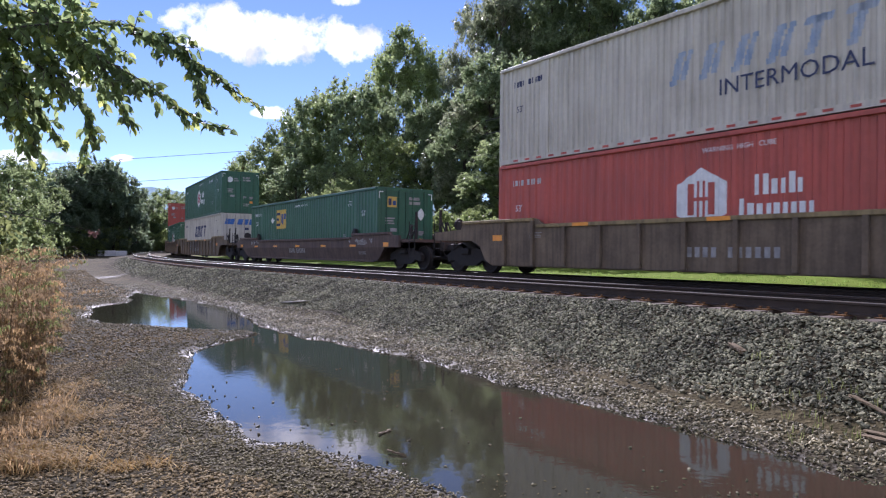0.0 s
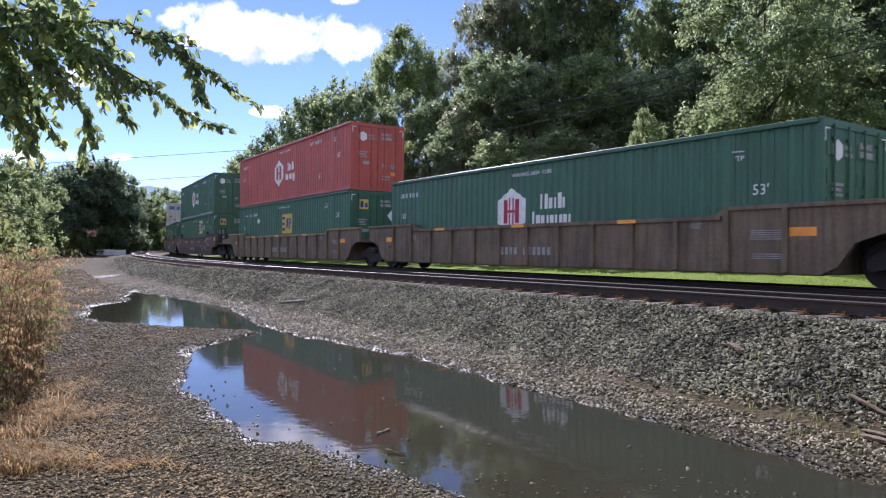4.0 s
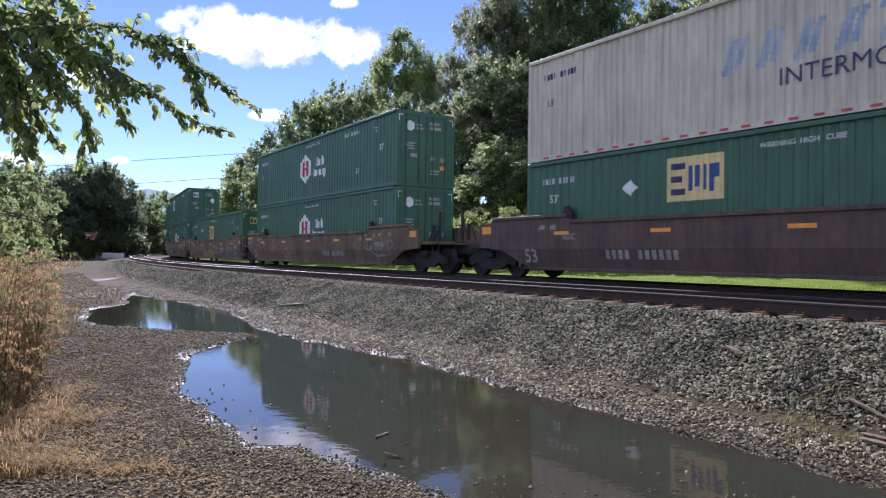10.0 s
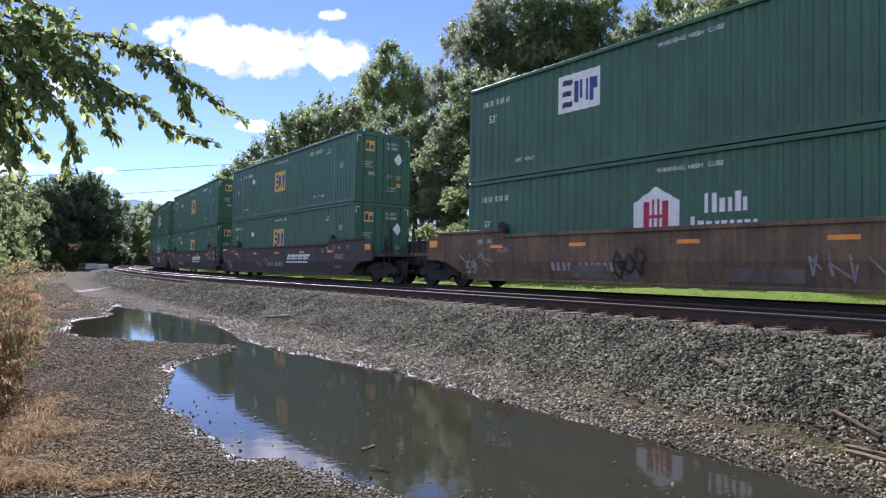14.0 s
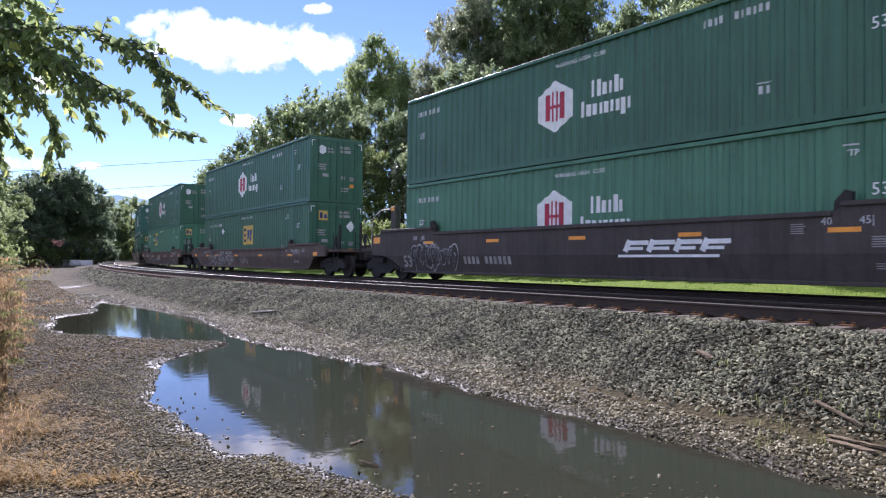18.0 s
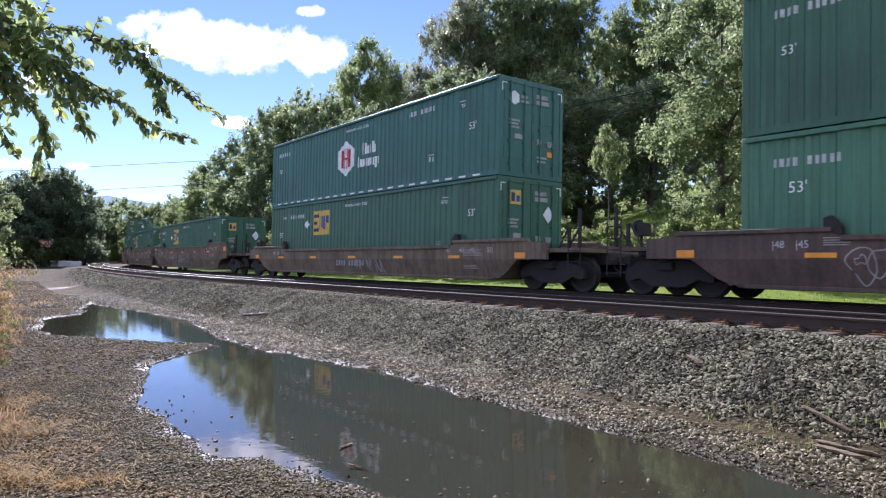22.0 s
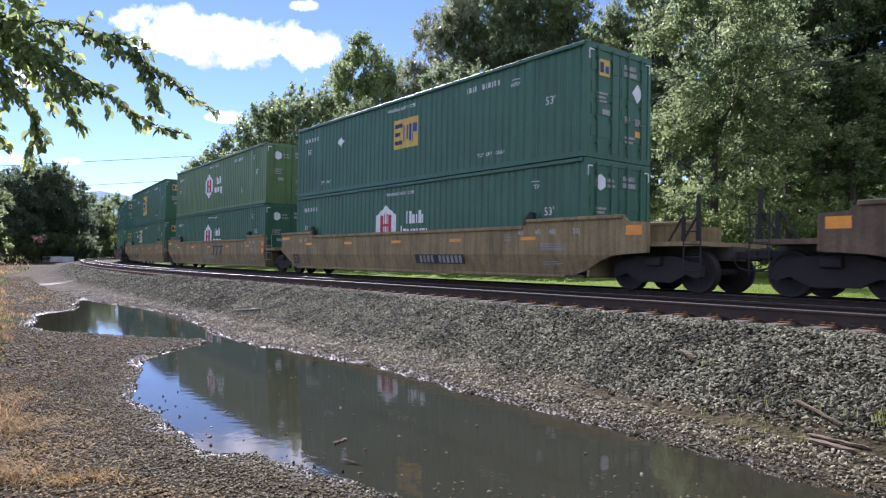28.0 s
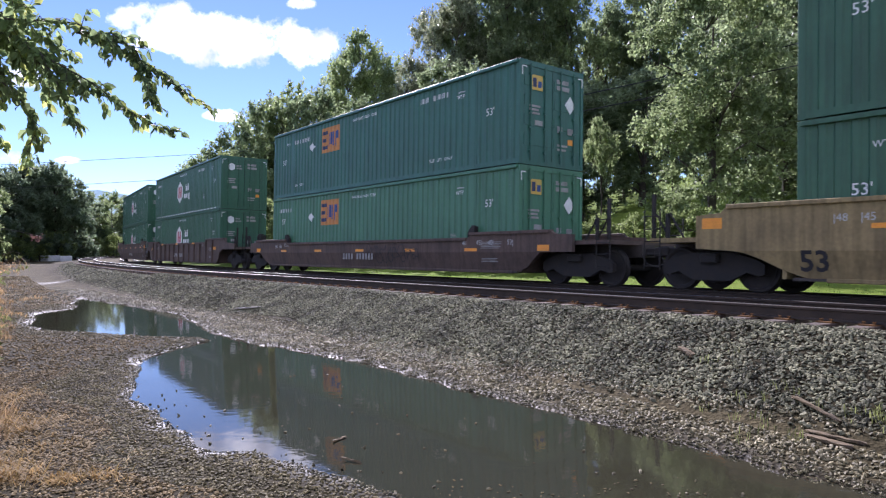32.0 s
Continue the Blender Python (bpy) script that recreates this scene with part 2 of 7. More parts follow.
M["plate"] = mat("rusty_tie_plate", (0.19, 0.095, 0.034), (0.11, 0.06, 0.028), spec=0.12, rough=0.85, scale=6, fine=50)
M["ballast"] = mat("ballast_stone", (0.232, 0.221, 0.13), (0.084, 0.08, 0.048), spec=0.25, rough=0.8, scale=1.5, fine=60, bump=0.3, spread=0.12, island=0.68)
M["gravel"] = mat("gravel_stone", (0.228, 0.163, 0.070), (0.133, 0.095, 0.041), spec=0.25, rough=0.8, scale=1.0, fine=60, bump=0.3, spread=0.12, island=0.45)
M["wet"] = mat("wet_gravel_stone", (0.15, 0.128, 0.062), (0.085, 0.072, 0.036), rough=0.6, scale=2.0, fine=60, bump=0.2, spread=0.12, island=0.5, spec=0.28)
M["damp"] = mat("damp_gravel_stone", (0.16, 0.129, 0.055), (0.098, 0.079, 0.035), rough=0.75, scale=2.0, fine=60, bump=0.2, spread=0.12, island=0.45, spec=0.25)
M["shore"] = mat("pale_shore_gravel", (0.225, 0.19, 0.098), (0.12, 0.101, 0.052), rough=0.62, scale=1.5, fine=60, bump=0.25, spread=0.12, island=0.55, spec=0.32)
M["wood"] = mat("weathered_grey_wood", (0.18, 0.128, 0.066), (0.09, 0.066, 0.038), rough=0.85, scale=6, fine=40, bump=0.5)
M["wood_pale"] = mat("bleached_wood", (0.46, 0.43, 0.36), (0.32, 0.29, 0.24), rough=0.85, scale=6, fine=40, bump=0.4)
M["bark"] = mat("bark", (0.085, 0.065, 0.05), (0.05, 0.04, 0.03), rough=0.9, scale=5, fine=30, bump=0.8, dist=0.03)
M["concrete"] = mat("pale_concrete", (0.72, 0.72, 0.70), (0.58, 0.58, 0.56), rough=0.85, scale=2)
M["leaf_far"] = leaf_mat("deep_green_foliage", (0.105, 0.14, 0.062), (0.075, 0.105, 0.047), trans=0.6)
M["leaf_mid"] = leaf_mat("mid_green_foliage", (0.115, 0.15, 0.055), (0.08, 0.112, 0.043), trans=0.6)
M["leaf_bush"] = leaf_mat("undergrowth_foliage", (0.115, 0.15, 0.045), (0.08, 0.112, 0.034), trans=0.6)
M["leaf_pale"] = leaf_mat("silvery_green_foliage", (0.155, 0.175, 0.10), (0.10, 0.12, 0.065), trans=0.45, rough=0.35)
M["leaf_bright"] = leaf_mat("sunlit_green_foliage", (0.095, 0.128, 0.048), (0.066, 0.094, 0.037), trans=0.62)
M["leaf_near"] = leaf_mat("near_leaf", (0.105, 0.145, 0.052), (0.058, 0.09, 0.038), trans=0.62, rough=0.55)
# lit copy of the near leaf: sunlight is put into the yellower colour
M["leaf_tip"] = leaf_mat("young_yellow_leaf", (0.17, 0.195, 0.04), (0.125, 0.155, 0.038), trans=0.66, rough=0.55)
M["leaf_stand"] = leaf_mat("dark_green_foliage", (0.095, 0.128, 0.068), (0.068, 0.096, 0.052), trans=0.56)
M["weed_red"] = leaf_mat("dry_red_brown_weed", (0.155, 0.113, 0.05), (0.096, 0.071, 0.035), trans=0.47, rough=0.7)
M["weed_orange"] = leaf_mat("dry_orange_weed", (0.23, 0.162, 0.058), (0.15, 0.106, 0.04), trans=0.47, rough=0.7)
M["weed_green"] = leaf_mat("weed_green", (0.095, 0.112, 0.03), (0.055, 0.07, 0.02), trans=0.52)
M["withered"] = leaf_mat("withered_red_leaf", (0.085, 0.045, 0.033), (0.06, 0.034, 0.027), trans=0.25, rough=0.6)
M["straw"] = leaf_mat("dry_straw", (0.30, 0.205, 0.052), (0.195, 0.135, 0.038), trans=0.3, rough=0.7)
M["grass"] = leaf_mat("sunlit_grass", (0.11, 0.19, 0.022), (0.08, 0.14, 0.018), trans=0.45)


# ---- the line of the two tracks ----
# s runs with the train; curvature (1/m) by s, straight past the camera
K_S = [-170, -120, -85, -60, -35, -12, 8]
K_V = [0.00383, 0.00383, 0.0040, 0.00427, 0.00265, 0.00328, 0.0]
RAIL, CANT, APART, NEAR_UP = 0.863, 0.0337, 4.204, 0.156     # rail top, cant, track spacing, height of the near track
LINE_S = np.arange(-420.0, 420.0, 0.5)
_i0 = int(np.searchsorted(LINE_S, 0))
_k = np.interp(LINE_S, K_S, K_V)
LINE_H = np.concatenate([[0], np.cumsum((_k[1:] + _k[:-1]) / 2 * 0.5)])
LINE_H += -0.98138 - LINE_H[_i0]
_hm = (LINE_H[1:] + LINE_H[:-1]) / 2
LINE_X = np.concatenate([[0], np.cumsum(np.cos(_hm) * 0.5)])
LINE_Y = np.concatenate([[0], np.cumsum(np.sin(_hm) * 0.5)])
LINE_X += -1.322 - LINE_X[_i0]
LINE_Y += 27.722 - LINE_Y[_i0]


def line(s, lat=0.0):
    """Plan place at s, lat metres toward the camera's side of the far track; and the heading."""
    x, y, h = np.interp(s, LINE_S, LINE_X), np.interp(s, LINE_S, LINE_Y), np.interp(s, LINE_S, LINE_H)
    return x + lat * np.sin(h), y - lat * np.cos(h), h


def rise(s):
    return 0.00047 * s + 0.0000055 * s * s


def to_line(x, y):
    """s and q of plan points; q is metres from the near track's middle, toward the camera's side."""
    x, y = np.asarray(x, float).ravel(), np.asarray(y, float).ravel()
    S, Q = np.empty_like(x), np.empty_like(x)
    sub = slice(None, None, 4)
    lx, ly, ls, lh = LINE_X[sub], LINE_Y[sub], LINE_S[sub], LINE_H[sub]
    for a in range(0, len(x), 4000):
        b = slice(a, a + 4000)
        i = np.argmin((lx[None] - x[b, None]) ** 2 + (ly[None] - y[b, None]) ** 2, 1)
        dx, dy = x[b] - lx[i], y[b] - ly[i]
        S[b] = ls[i] + dx * np.cos(lh[i]) + dy * np.sin(lh[i])
        Q[b] = dx * np.sin(lh[i]) - dy * np.cos(lh[i]) - APART
    return S, Q


# ---- the ground ----
POND_N = ([-9, -6.5, -3.5, -1.5, 2.5, 5.5, 8, 11, 14, 17, 20, 24, 30], [4.5, 4.7, 4.4, 4.15, 3.9, 4.3, 4.7, 4.6, 4.25, 4.35, 4.4, 4.6, 4.8])
POND_S = ([-9, -7, -2, -1.2, 0.5, 3.5, 5, 6.5, 7.8, 8.6, 9.2, 9.6, 10.2, 11, 12, 13, 14, 16, 17, 18, 19, 24, 30],
          [4.5, 4.95, 5.9, 6.8, 7.4, 7.75, 7.45, 6.6, 6.0, 5.4, 5.3, 5.7, 6.5, 7.0, 7.35, 7.67, 7.86, 8.05, 7.93, 7.55, 7.2, 6.7, 5.4])
PROF_Q = [-400, -60, -30, -15, -9.0, -7.2, -6.1, -4.2, -2.9, -1.5, 1.15, 1.32, 1.66, 3.35, 4.2, 8.5, 10.5, 13, 18, 60, 400]
PROF_Z = [60.0, 11.0, 4.2, 1.0, 0.55, 0.50, 0.64, 0.66, 0.66, 0.80, 0.82, 0.88, 0.86, 0.10, 0.06, 0.08, 0.13, 0.2, 0.35, 1.2, 3.0]


def wave(x, y, f, seed):
    """Cheap smooth noise in -1 to 1."""
    r = np.random.RandomState(seed)
    out = np.zeros_like(x)
    for _ in range(7):
        a, ph, k = r.uniform(0, 6.28), r.uniform(0, 6.28), f * r.uniform(0.6, 1.7)
        out += np.sin((x * np.cos(a) + y * np.sin(a)) * k + ph)
    return out / 4.0


def pond_depth(s, q, x, y):
    """Metres inside the pond's shore (negative: outside)."""
    n = np.interp(s, *POND_N) + 0.10 * wave(x, y, 2.3, 3) + 0.05 * wave(x, y, 7, 4)
    o = np.interp(s, *POND_S) + 0.13 * wave(x, y, 2.0, 5) + 0.06 * wave(x, y, 7, 6)
    d = np.minimum(q - n, o - q)
    return np.where((s < -8.5) | (s > 30), -1.0, d)


def height(x, y):
    x, y = np.asarray(x, float).ravel(), np.asarray(y, float).ravel()
    s, q = to_line(x, y)
    z = np.interp(q, PROF_Q, PROF_Z)
    near = np.clip((q - 3.2) / 0.8, 0, 1) * np.clip((14 - q) / 3, 0, 1)
    d = pond_depth(s, q, x, y)
    shore = np.where(d > 0, -0.005 - 0.10 * np.clip(d / 0.5, 0, 1), 0.012 + np.clip(-d / 1.1, 0, 1) * 0.05)
    mix = np.clip(1 - np.maximum(-d, 0) / 1.2, 0, 1)
    z = np.where(d > -1.2, z * (1 - mix) + shore * mix, z) if len(z) else z
    z += (0.012 * wave(x, y, 3.0, 8) + 0.006 * wave(x, y, 11.0, 9)) * np.clip((q - 1.6) / 1, 0, 1) * (1 - 0.5 * mix)
    z += np.clip((-q - 8) / 10, 0, 1) * 0.25 * wave(x, y, 0.25, 10)
    far = np.clip((np.hypot(x, y) - 45) / 60, 0, 1) * np.clip((q - 1.5) / 4, 0, 1)
    z = z + far * 0.45
    # the distance levels out but for a low hill
    r = np.hypot(x, y)
    z = np.where(r > 300, z * np.clip(1 - (r - 300) / 500, 0, 1), z)
    return z


def mesh_ob(name, verts, faces, material, parent=None, smooth=False):
    me = bpy.data.meshes.new(name)
    me.from_pydata([tuple(v) for v in verts] if not isinstance(verts, list) else verts, [], faces if isinstance(faces, list) else faces.tolist())
    if material:
        me.materials.append(material)
    if smooth:
        me.polygons.foreach_set("use_smooth", np.ones(len(me.polygons), dtype=bool))
    me.update()
    ob = new(name, me)
    if parent:
        ob.parent = parent
    return ob


def axis(lo, hi, near_lo, near_hi, step, grow):
    mid = list(np.arange(near_lo, near_hi, step))
    a, d, up = near_hi, step, []
    while a < hi:
        up.append(a); d *= grow; a += d
    a, d, dn = near_lo - step, step, []
    while a > lo:
        dn.append(a); d *= grow; a -= d
    return np.array(dn[::-1] + mid + up + [hi])


def ground_material():
    m = mat("ground_gravel_soil", (0.092, 0.075, 0.039), (0.053, 0.043, 0.022), spec=0.12, rough=0.85, scale=0.8, fine=26, bump=0.7, spread=0.16, dist=0.03, coord="Object")
    nt = m.node_tree
    N, K = nt.nodes.new, nt.links.new
    p = nt.nodes["Principled BSDF"]
    col = p.inputs["Base Color"].links[0].from_socket
    vor = N("ShaderNodeTexVoronoi"); vor.inputs["Scale"].default_value = 17
    co = N("ShaderNodeTexCoord"); K(co.outputs["Object"], vor.inputs["Vector"])
    mr = N("ShaderNodeMapRange"); mr.inputs["To Min"].default_value, mr.inputs["To Max"].default_value = 0.55, 1.25
    sep = N("ShaderNodeSeparateColor"); K(vor.outputs["Color"], sep.inputs[0]); K(sep.outputs[0], mr.inputs["Value"])
    h = N("ShaderNodeHueSaturation"); K(col, h.inputs["Color"]); K(mr.outputs[0], h.inputs["Value"])
    # grass and soil where the ground carries the mark
    att = N("ShaderNodeAttribute"); att.attribute_name = "cover"
    s2 = N("ShaderNodeSeparateXYZ"); K(att.outputs["Vector"], s2.inputs[0])
    gn = N("ShaderNodeTexNoise"); gn.inputs["Scale"].default_value = 2.0; gn.inputs["Detail"].default_value = 6
    K(co.outputs["Object"], gn.inputs["Vector"])
    gcol = N("ShaderNodeMix"); gcol.data_type = "RGBA"
    gcol.inputs["A"].default_value, gcol.inputs["B"].default_value = (0.13, 0.19, 0.025, 1), (0.17, 0.22, 0.04, 1)
    K(gn.outputs["Fac"], gcol.inputs["Factor"])
    mx = N("ShaderNodeMix"); mx.data_type = "RGBA"
    K(s2.outputs[0], mx.inputs["Factor"]); K(h.outputs[0], mx.inputs["A"]); K(gcol.outputs["Result"], mx.inputs["B"])
    wetc = N("ShaderNodeMix"); wetc.data_type = "RGBA"; wetc.blend_type = "MULTIPLY"
    wetc.inputs["B"].default_value = (0.5, 0.47, 0.44, 1)
    K(s2.outputs[1], wetc.inputs["Factor"]); K(mx.outputs["Result"], wetc.inputs["A"])
    # halves the ground colour to paint in the shade of the gaps between stones
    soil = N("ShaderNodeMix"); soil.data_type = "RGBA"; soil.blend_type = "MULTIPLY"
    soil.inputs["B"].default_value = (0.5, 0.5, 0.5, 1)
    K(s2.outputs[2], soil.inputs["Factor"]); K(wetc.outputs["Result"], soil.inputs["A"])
    K(soil.outputs["Result"], p.inputs["Base Color"])
    # wetness breaks up into small pools
    spot, pool = N("ShaderNodeMath"), N("ShaderNodeMath")
    spot.operation, pool.operation = "MULTIPLY_ADD", "MULTIPLY"
    K(gn.outputs["Fac"], spot.inputs[0]); spot.inputs[1].default_value, spot.inputs[2].default_value = 2.6, -0.5
    K(spot.outputs[0], pool.inputs[0]); K(s2.outputs[1], pool.inputs[1])
    rr = N("ShaderNodeMapRange"); rr.inputs["To Min"].default_value, rr.inputs["To Max"].default_value = 0.85, 0.34
    K(pool.outputs[0], rr.inputs["Value"]); K(rr.outputs[0], p.inputs["Roughness"])
    rs = N("ShaderNodeMapRange"); rs.inputs["To Min"].default_value, rs.inputs["To Max"].default_value = 0.05, 0.25
    K(pool.outputs[0], rs.inputs["Value"]); K(rs.outputs[0], p.inputs["Specular IOR Level"])
    bn = [n for n in nt.nodes if n.type == "BUMP"][0]
    ad = N("ShaderNodeMath"); ad.operation = "ADD"
    K(bn.inputs["Height"].links[0].from_socket, ad.inputs[0]); K(vor.outputs["Distance"], ad.inputs[1])
    K(ad.outputs[0], bn.inputs["Height"])
    return m


def make_ground():
    xs = axis(-2500, 2500, -9, 9, 0.19, 1.06)
    ys = axis(-600, 3000, 3.5, 20, 0.19, 1.06)
    X, Y = np.meshgrid(xs, ys)
    z = height(X, Y)
    s, q = to_line(X, Y)
    v = np.stack([X.ravel(), Y.ravel(), z], 1)
    nx, ny = len(xs), len(ys)
    i = (np.arange(ny - 1)[:, None] * nx + np.arange(nx - 1)[None]).ravel()
    f = np.stack([i, i + 1, i + nx + 1, i + nx], 1)
    ob = mesh_ob("ground", v.tolist(), f, ground_material(), smooth=True)
    cover = np.zeros((len(v), 3), dtype=np.float32)
    cover[:, 0] = np.clip((-q - 6.3) / 0.8, 0, 1) + np.clip((q - 14) / 4, 0, 1)
    d = pond_depth(s, q, X.ravel(), Y.ravel())
    cover[:, 1] = np.clip(1.0 + d / 0.32, 0, 1) * (np.abs(q) < 12)
    # two wet patches farther along the road
    for cx, cy, rx, ry in ((-20.6, 42.0, 0.9, 2.2), (-24.0, 44.0, 1.2, 1.2)):
        cover[:, 1] = np.maximum(cover[:, 1], np.clip(0.8 - ((X.ravel() - cx) / rx) ** 2 - ((Y.ravel() - cy) / ry) ** 2, 0, 1))
    # where the shade between loose gravel and ballast stones is painted into the ground
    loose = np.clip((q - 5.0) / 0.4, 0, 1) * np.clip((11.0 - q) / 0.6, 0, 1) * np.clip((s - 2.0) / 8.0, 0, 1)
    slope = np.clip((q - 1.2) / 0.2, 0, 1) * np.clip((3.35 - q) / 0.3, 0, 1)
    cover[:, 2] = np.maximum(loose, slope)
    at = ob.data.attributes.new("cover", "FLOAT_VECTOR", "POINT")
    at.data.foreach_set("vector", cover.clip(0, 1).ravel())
    tagged(ob, "grey gravel and soil ground with a wet hollow beside the railway", "ground", kind="structure")
    return ob


make_ground()


def make_water():
    m = mat("muddy_water", (0.037, 0.035, 0.022), (0.033, 0.031, 0.019), rough=0.045, scale=0.6, fine=6.0, bump=0.05, spread=0.04, dist=0.02)
    m.node_tree.nodes["Principled BSDF"].inputs["IOR"].default_value = 1.46
    ss, qq = np.arange(-10, 31, 0.5), np.arange(3.5, 9.1, 0.4)
    v, f = [], []
    for a in ss:
        for b in qq:
            x, y, _ = line(a, b + APART)
            v.append((x, y, 0.0))
    n = len(qq)
    for i in range(len(ss) - 1):
        for j in range(n - 1):
            f.append((i * n + j, i * n + j + 1, (i + 1) * n + j + 1, (i + 1) * n + j))
    ob = mesh_ob("water", v, f, m)
    tagged(ob, "still muddy brown puddle mirroring the sky and train", "puddle", kind="structure")


make_water()


# ---- helpers for things ----
def part(name, bm, material, parent=None, label=""):
    me = bpy.data.meshes.new(name)
    bm.to_mesh(me)
    bm.free()
    if material:
        me.materials.append(material)
    ob = new(name, me)
    if parent:
        ob.parent = parent
    if label:
        tagged(ob, label)
    return ob


def box(bm, x0, x1, y0, y1, z0, z1, bevel=0.0):
    r = bmesh.ops.create_cube(bm, size=1.0)
    for v in r["verts"]:
        v.co = Vector(((x0 + x1) / 2 + v.co.x * (x1 - x0), (y0 + y1) / 2 + v.co.y * (y1 - y0), (z0 + z1) / 2 + v.co.z * (z1 - z0)))
    if bevel:
        e = {e for v in r["verts"] for e in v.link_edges}
        bmesh.ops.bevel(bm, geom=list(e), offset=bevel, segments=1, affect="EDGES")
    return bm


def boxed(*args, bevel=0.0):
    return box(bmesh.new(), *args, bevel=bevel)


def prism(bm, outline, y0, y1):
    """Extrude an x-z outline from y0 to y1."""
    a = [bm.verts.new((x, y0, z)) for x, z in outline]
    b = [bm.verts.new((x, y1, z)) for x, z in outline]
    n = len(a)
    bm.faces.new(a)
    bm.faces.new(b[::-1])
    for i in range(n):
        bm.faces.new((a[(i + 1) % n], a[i], b[i], b[(i + 1) % n]))
    bmesh.ops.recalc_face_normals(bm, faces=bm.faces)
    return bm


def tube(bm, pts, r, sides=6, r_end=None):
    """A round bar along a polyline."""
    pts = [Vector(p) for p in pts]
    rings = []
    for i, p in enumerate(pts):
        d = (pts[min(i + 1, len(pts) - 1)] - pts[max(i - 1, 0)]).normalized()
        u = d.orthogonal().normalized()
        w = d.cross(u)
        rr = r if r_end is None else r + (r_end - r) * i / max(1, len(pts) - 1)
        rings.append([bm.verts.new(p + (u * math.cos(6.2832 * k / sides) + w * math.sin(6.2832 * k / sides)) * rr) for k in range(sides)])
    for a, b in zip(rings, rings[1:]):
        for k in range(sides):
            bm.faces.new((a[k], a[(k + 1) % sides], b[(k + 1) % sides], b[k]))
    bm.faces.new(rings[0][::-1])
    bm.faces.new(rings[-1])
    return bm


def empty(name, label, category, group=""):
    ob = new(name)
    ob.empty_display_size = 0.2
    return tagged(ob, label, category, group)


# ---- tracks ----
RAIL_SEC = [(-0.07, -0.17), (0.07, -0.17), (0.07, -0.155), (0.012, -0.14), (0.012, -0.045), (0.036, -0.035), (0.036, -0.009), (0.028, -0.002),
            (0.012, 0.0), (-0.017, 0.0), (-0.028, -0.002), (-0.036, -0.009), (-0.036, -0.035), (-0.012, -0.045), (-0.012, -0.14), (-0.07, -0.155)]


def make_track(name, lat0, up, label):
    top = empty(name, label, "railway track")
    tagged(top, kind="structure")
    for side in (-1, 1):
        v, f = [], []
        ss = np.concatenate([np.arange(-230, -60, 2.5), np.arange(-60, 60, 1.0)])
        for s in ss:
            lat = lat0 + side * 0.735
            x, y, h = line(s, lat)
            z = RAIL + up + rise(s) + side * 0.735 * math.sin(CANT)
            nx, ny = math.sin(h), -math.cos(h)
            for a, b in RAIL_SEC:
                v.append((x + nx * a, y + ny * a, z + b))
        n = len(RAIL_SEC)
        for i in range(len(ss) - 1):
            for j in range(n):
                f.append((i * n + j, i * n + (j + 1) % n, (i + 1) * n + (j + 1) % n, (i + 1) * n + j))
        ob = mesh_ob("rail", v, f, M["rail_side"], top)
        ob.data.materials.append(M["rail_head"])
        for i, p in enumerate(ob.data.polygons):
            if i % n == 8:
                p.material_index = 1
    return top


def tie_mesh():
    bm = boxed(-0.115, 0.115, -1.3, 1.3, -0.36, -0.185, bevel=0.012)
    me = bpy.data.meshes.new("tie")
    bm.to_mesh(me); bm.free()
    me.materials.append(M["tie"])
    return me


def plate_mesh():
    bm = bmesh.new()
    for side in (-1, 1):
        box(bm, -0.095, 0.095, side * 0.735 - 0.19, side * 0.735 + 0.19, -0.188, -0.166)
        for dx in (-0.06, 0.06):
            for dy in (-0.1, 0.1):
                box(bm, dx - 0.012, dx + 0.012, side * 0.735 + dy - 0.012, side * 0.735 + dy + 0.012, -0.17, -0.142)
                box(bm, dx - 0.02, dx + 0.02, side * 0.735 + dy - 0.02, side * 0.735 + dy + 0.02, -0.146, -0.134)
    me = bpy.data.meshes.new("tie_plate")
    bm.to_mesh(me); bm.free()
    me.materials.append(M["plate"])
    return me


TIE, PLATE = tie_mesh(), plate_mesh()


def place_ties(top, lat0, up, ranges):
    rnd = random.Random(5)
    for s0, s1, plates in ranges:
        for s in np.arange(s0, s1, 0.53):
            x, y, h = line(s, lat0)
            z = RAIL + up + rise(s)
            m = Matrix.Translation((x, y, z)) @ Euler((-CANT, 0, h + rnd.uniform(-0.02, 0.02))).to_matrix().to_4x4()
            for me in ((TIE, PLATE) if plates else (TIE,)):
                ob = new(me.name, me)
                ob.parent = top
                ob.matrix_local = m @ Matrix.Translation((0, 0 if me is PLATE else rnd.uniform(-0.05, 0.05), 0))


TRACK_FAR = make_track("railroad_track", 0.0, 0.0, "far railway track with rusty rails under the moving train")
TRACK_NEAR = make_track("railroad_track", APART, NEAR_UP, "empty near railway track with polished rails and weathered ties")


# ---- the freight train ----
MESHES = {}


def shared(name, key, build, material, parent, label="", m=None):
    """A part that shares its mesh with its like."""
    k = (name, key, material.name)
    if k not in MESHES:
        me = bpy.data.meshes.new(name)
        bm = build()
        bm.to_mesh(me)
        bm.free()
        me.materials.append(material)
        MESHES[k] = me
    ob = new(name, MESHES[k])
    ob.parent = parent
    if m is not None:
        ob.matrix_local = m
    if label:
        tagged(ob, label)
    return ob


CH, CL, CW = 2.896, 16.154, 2.591
PITCH = 0.285


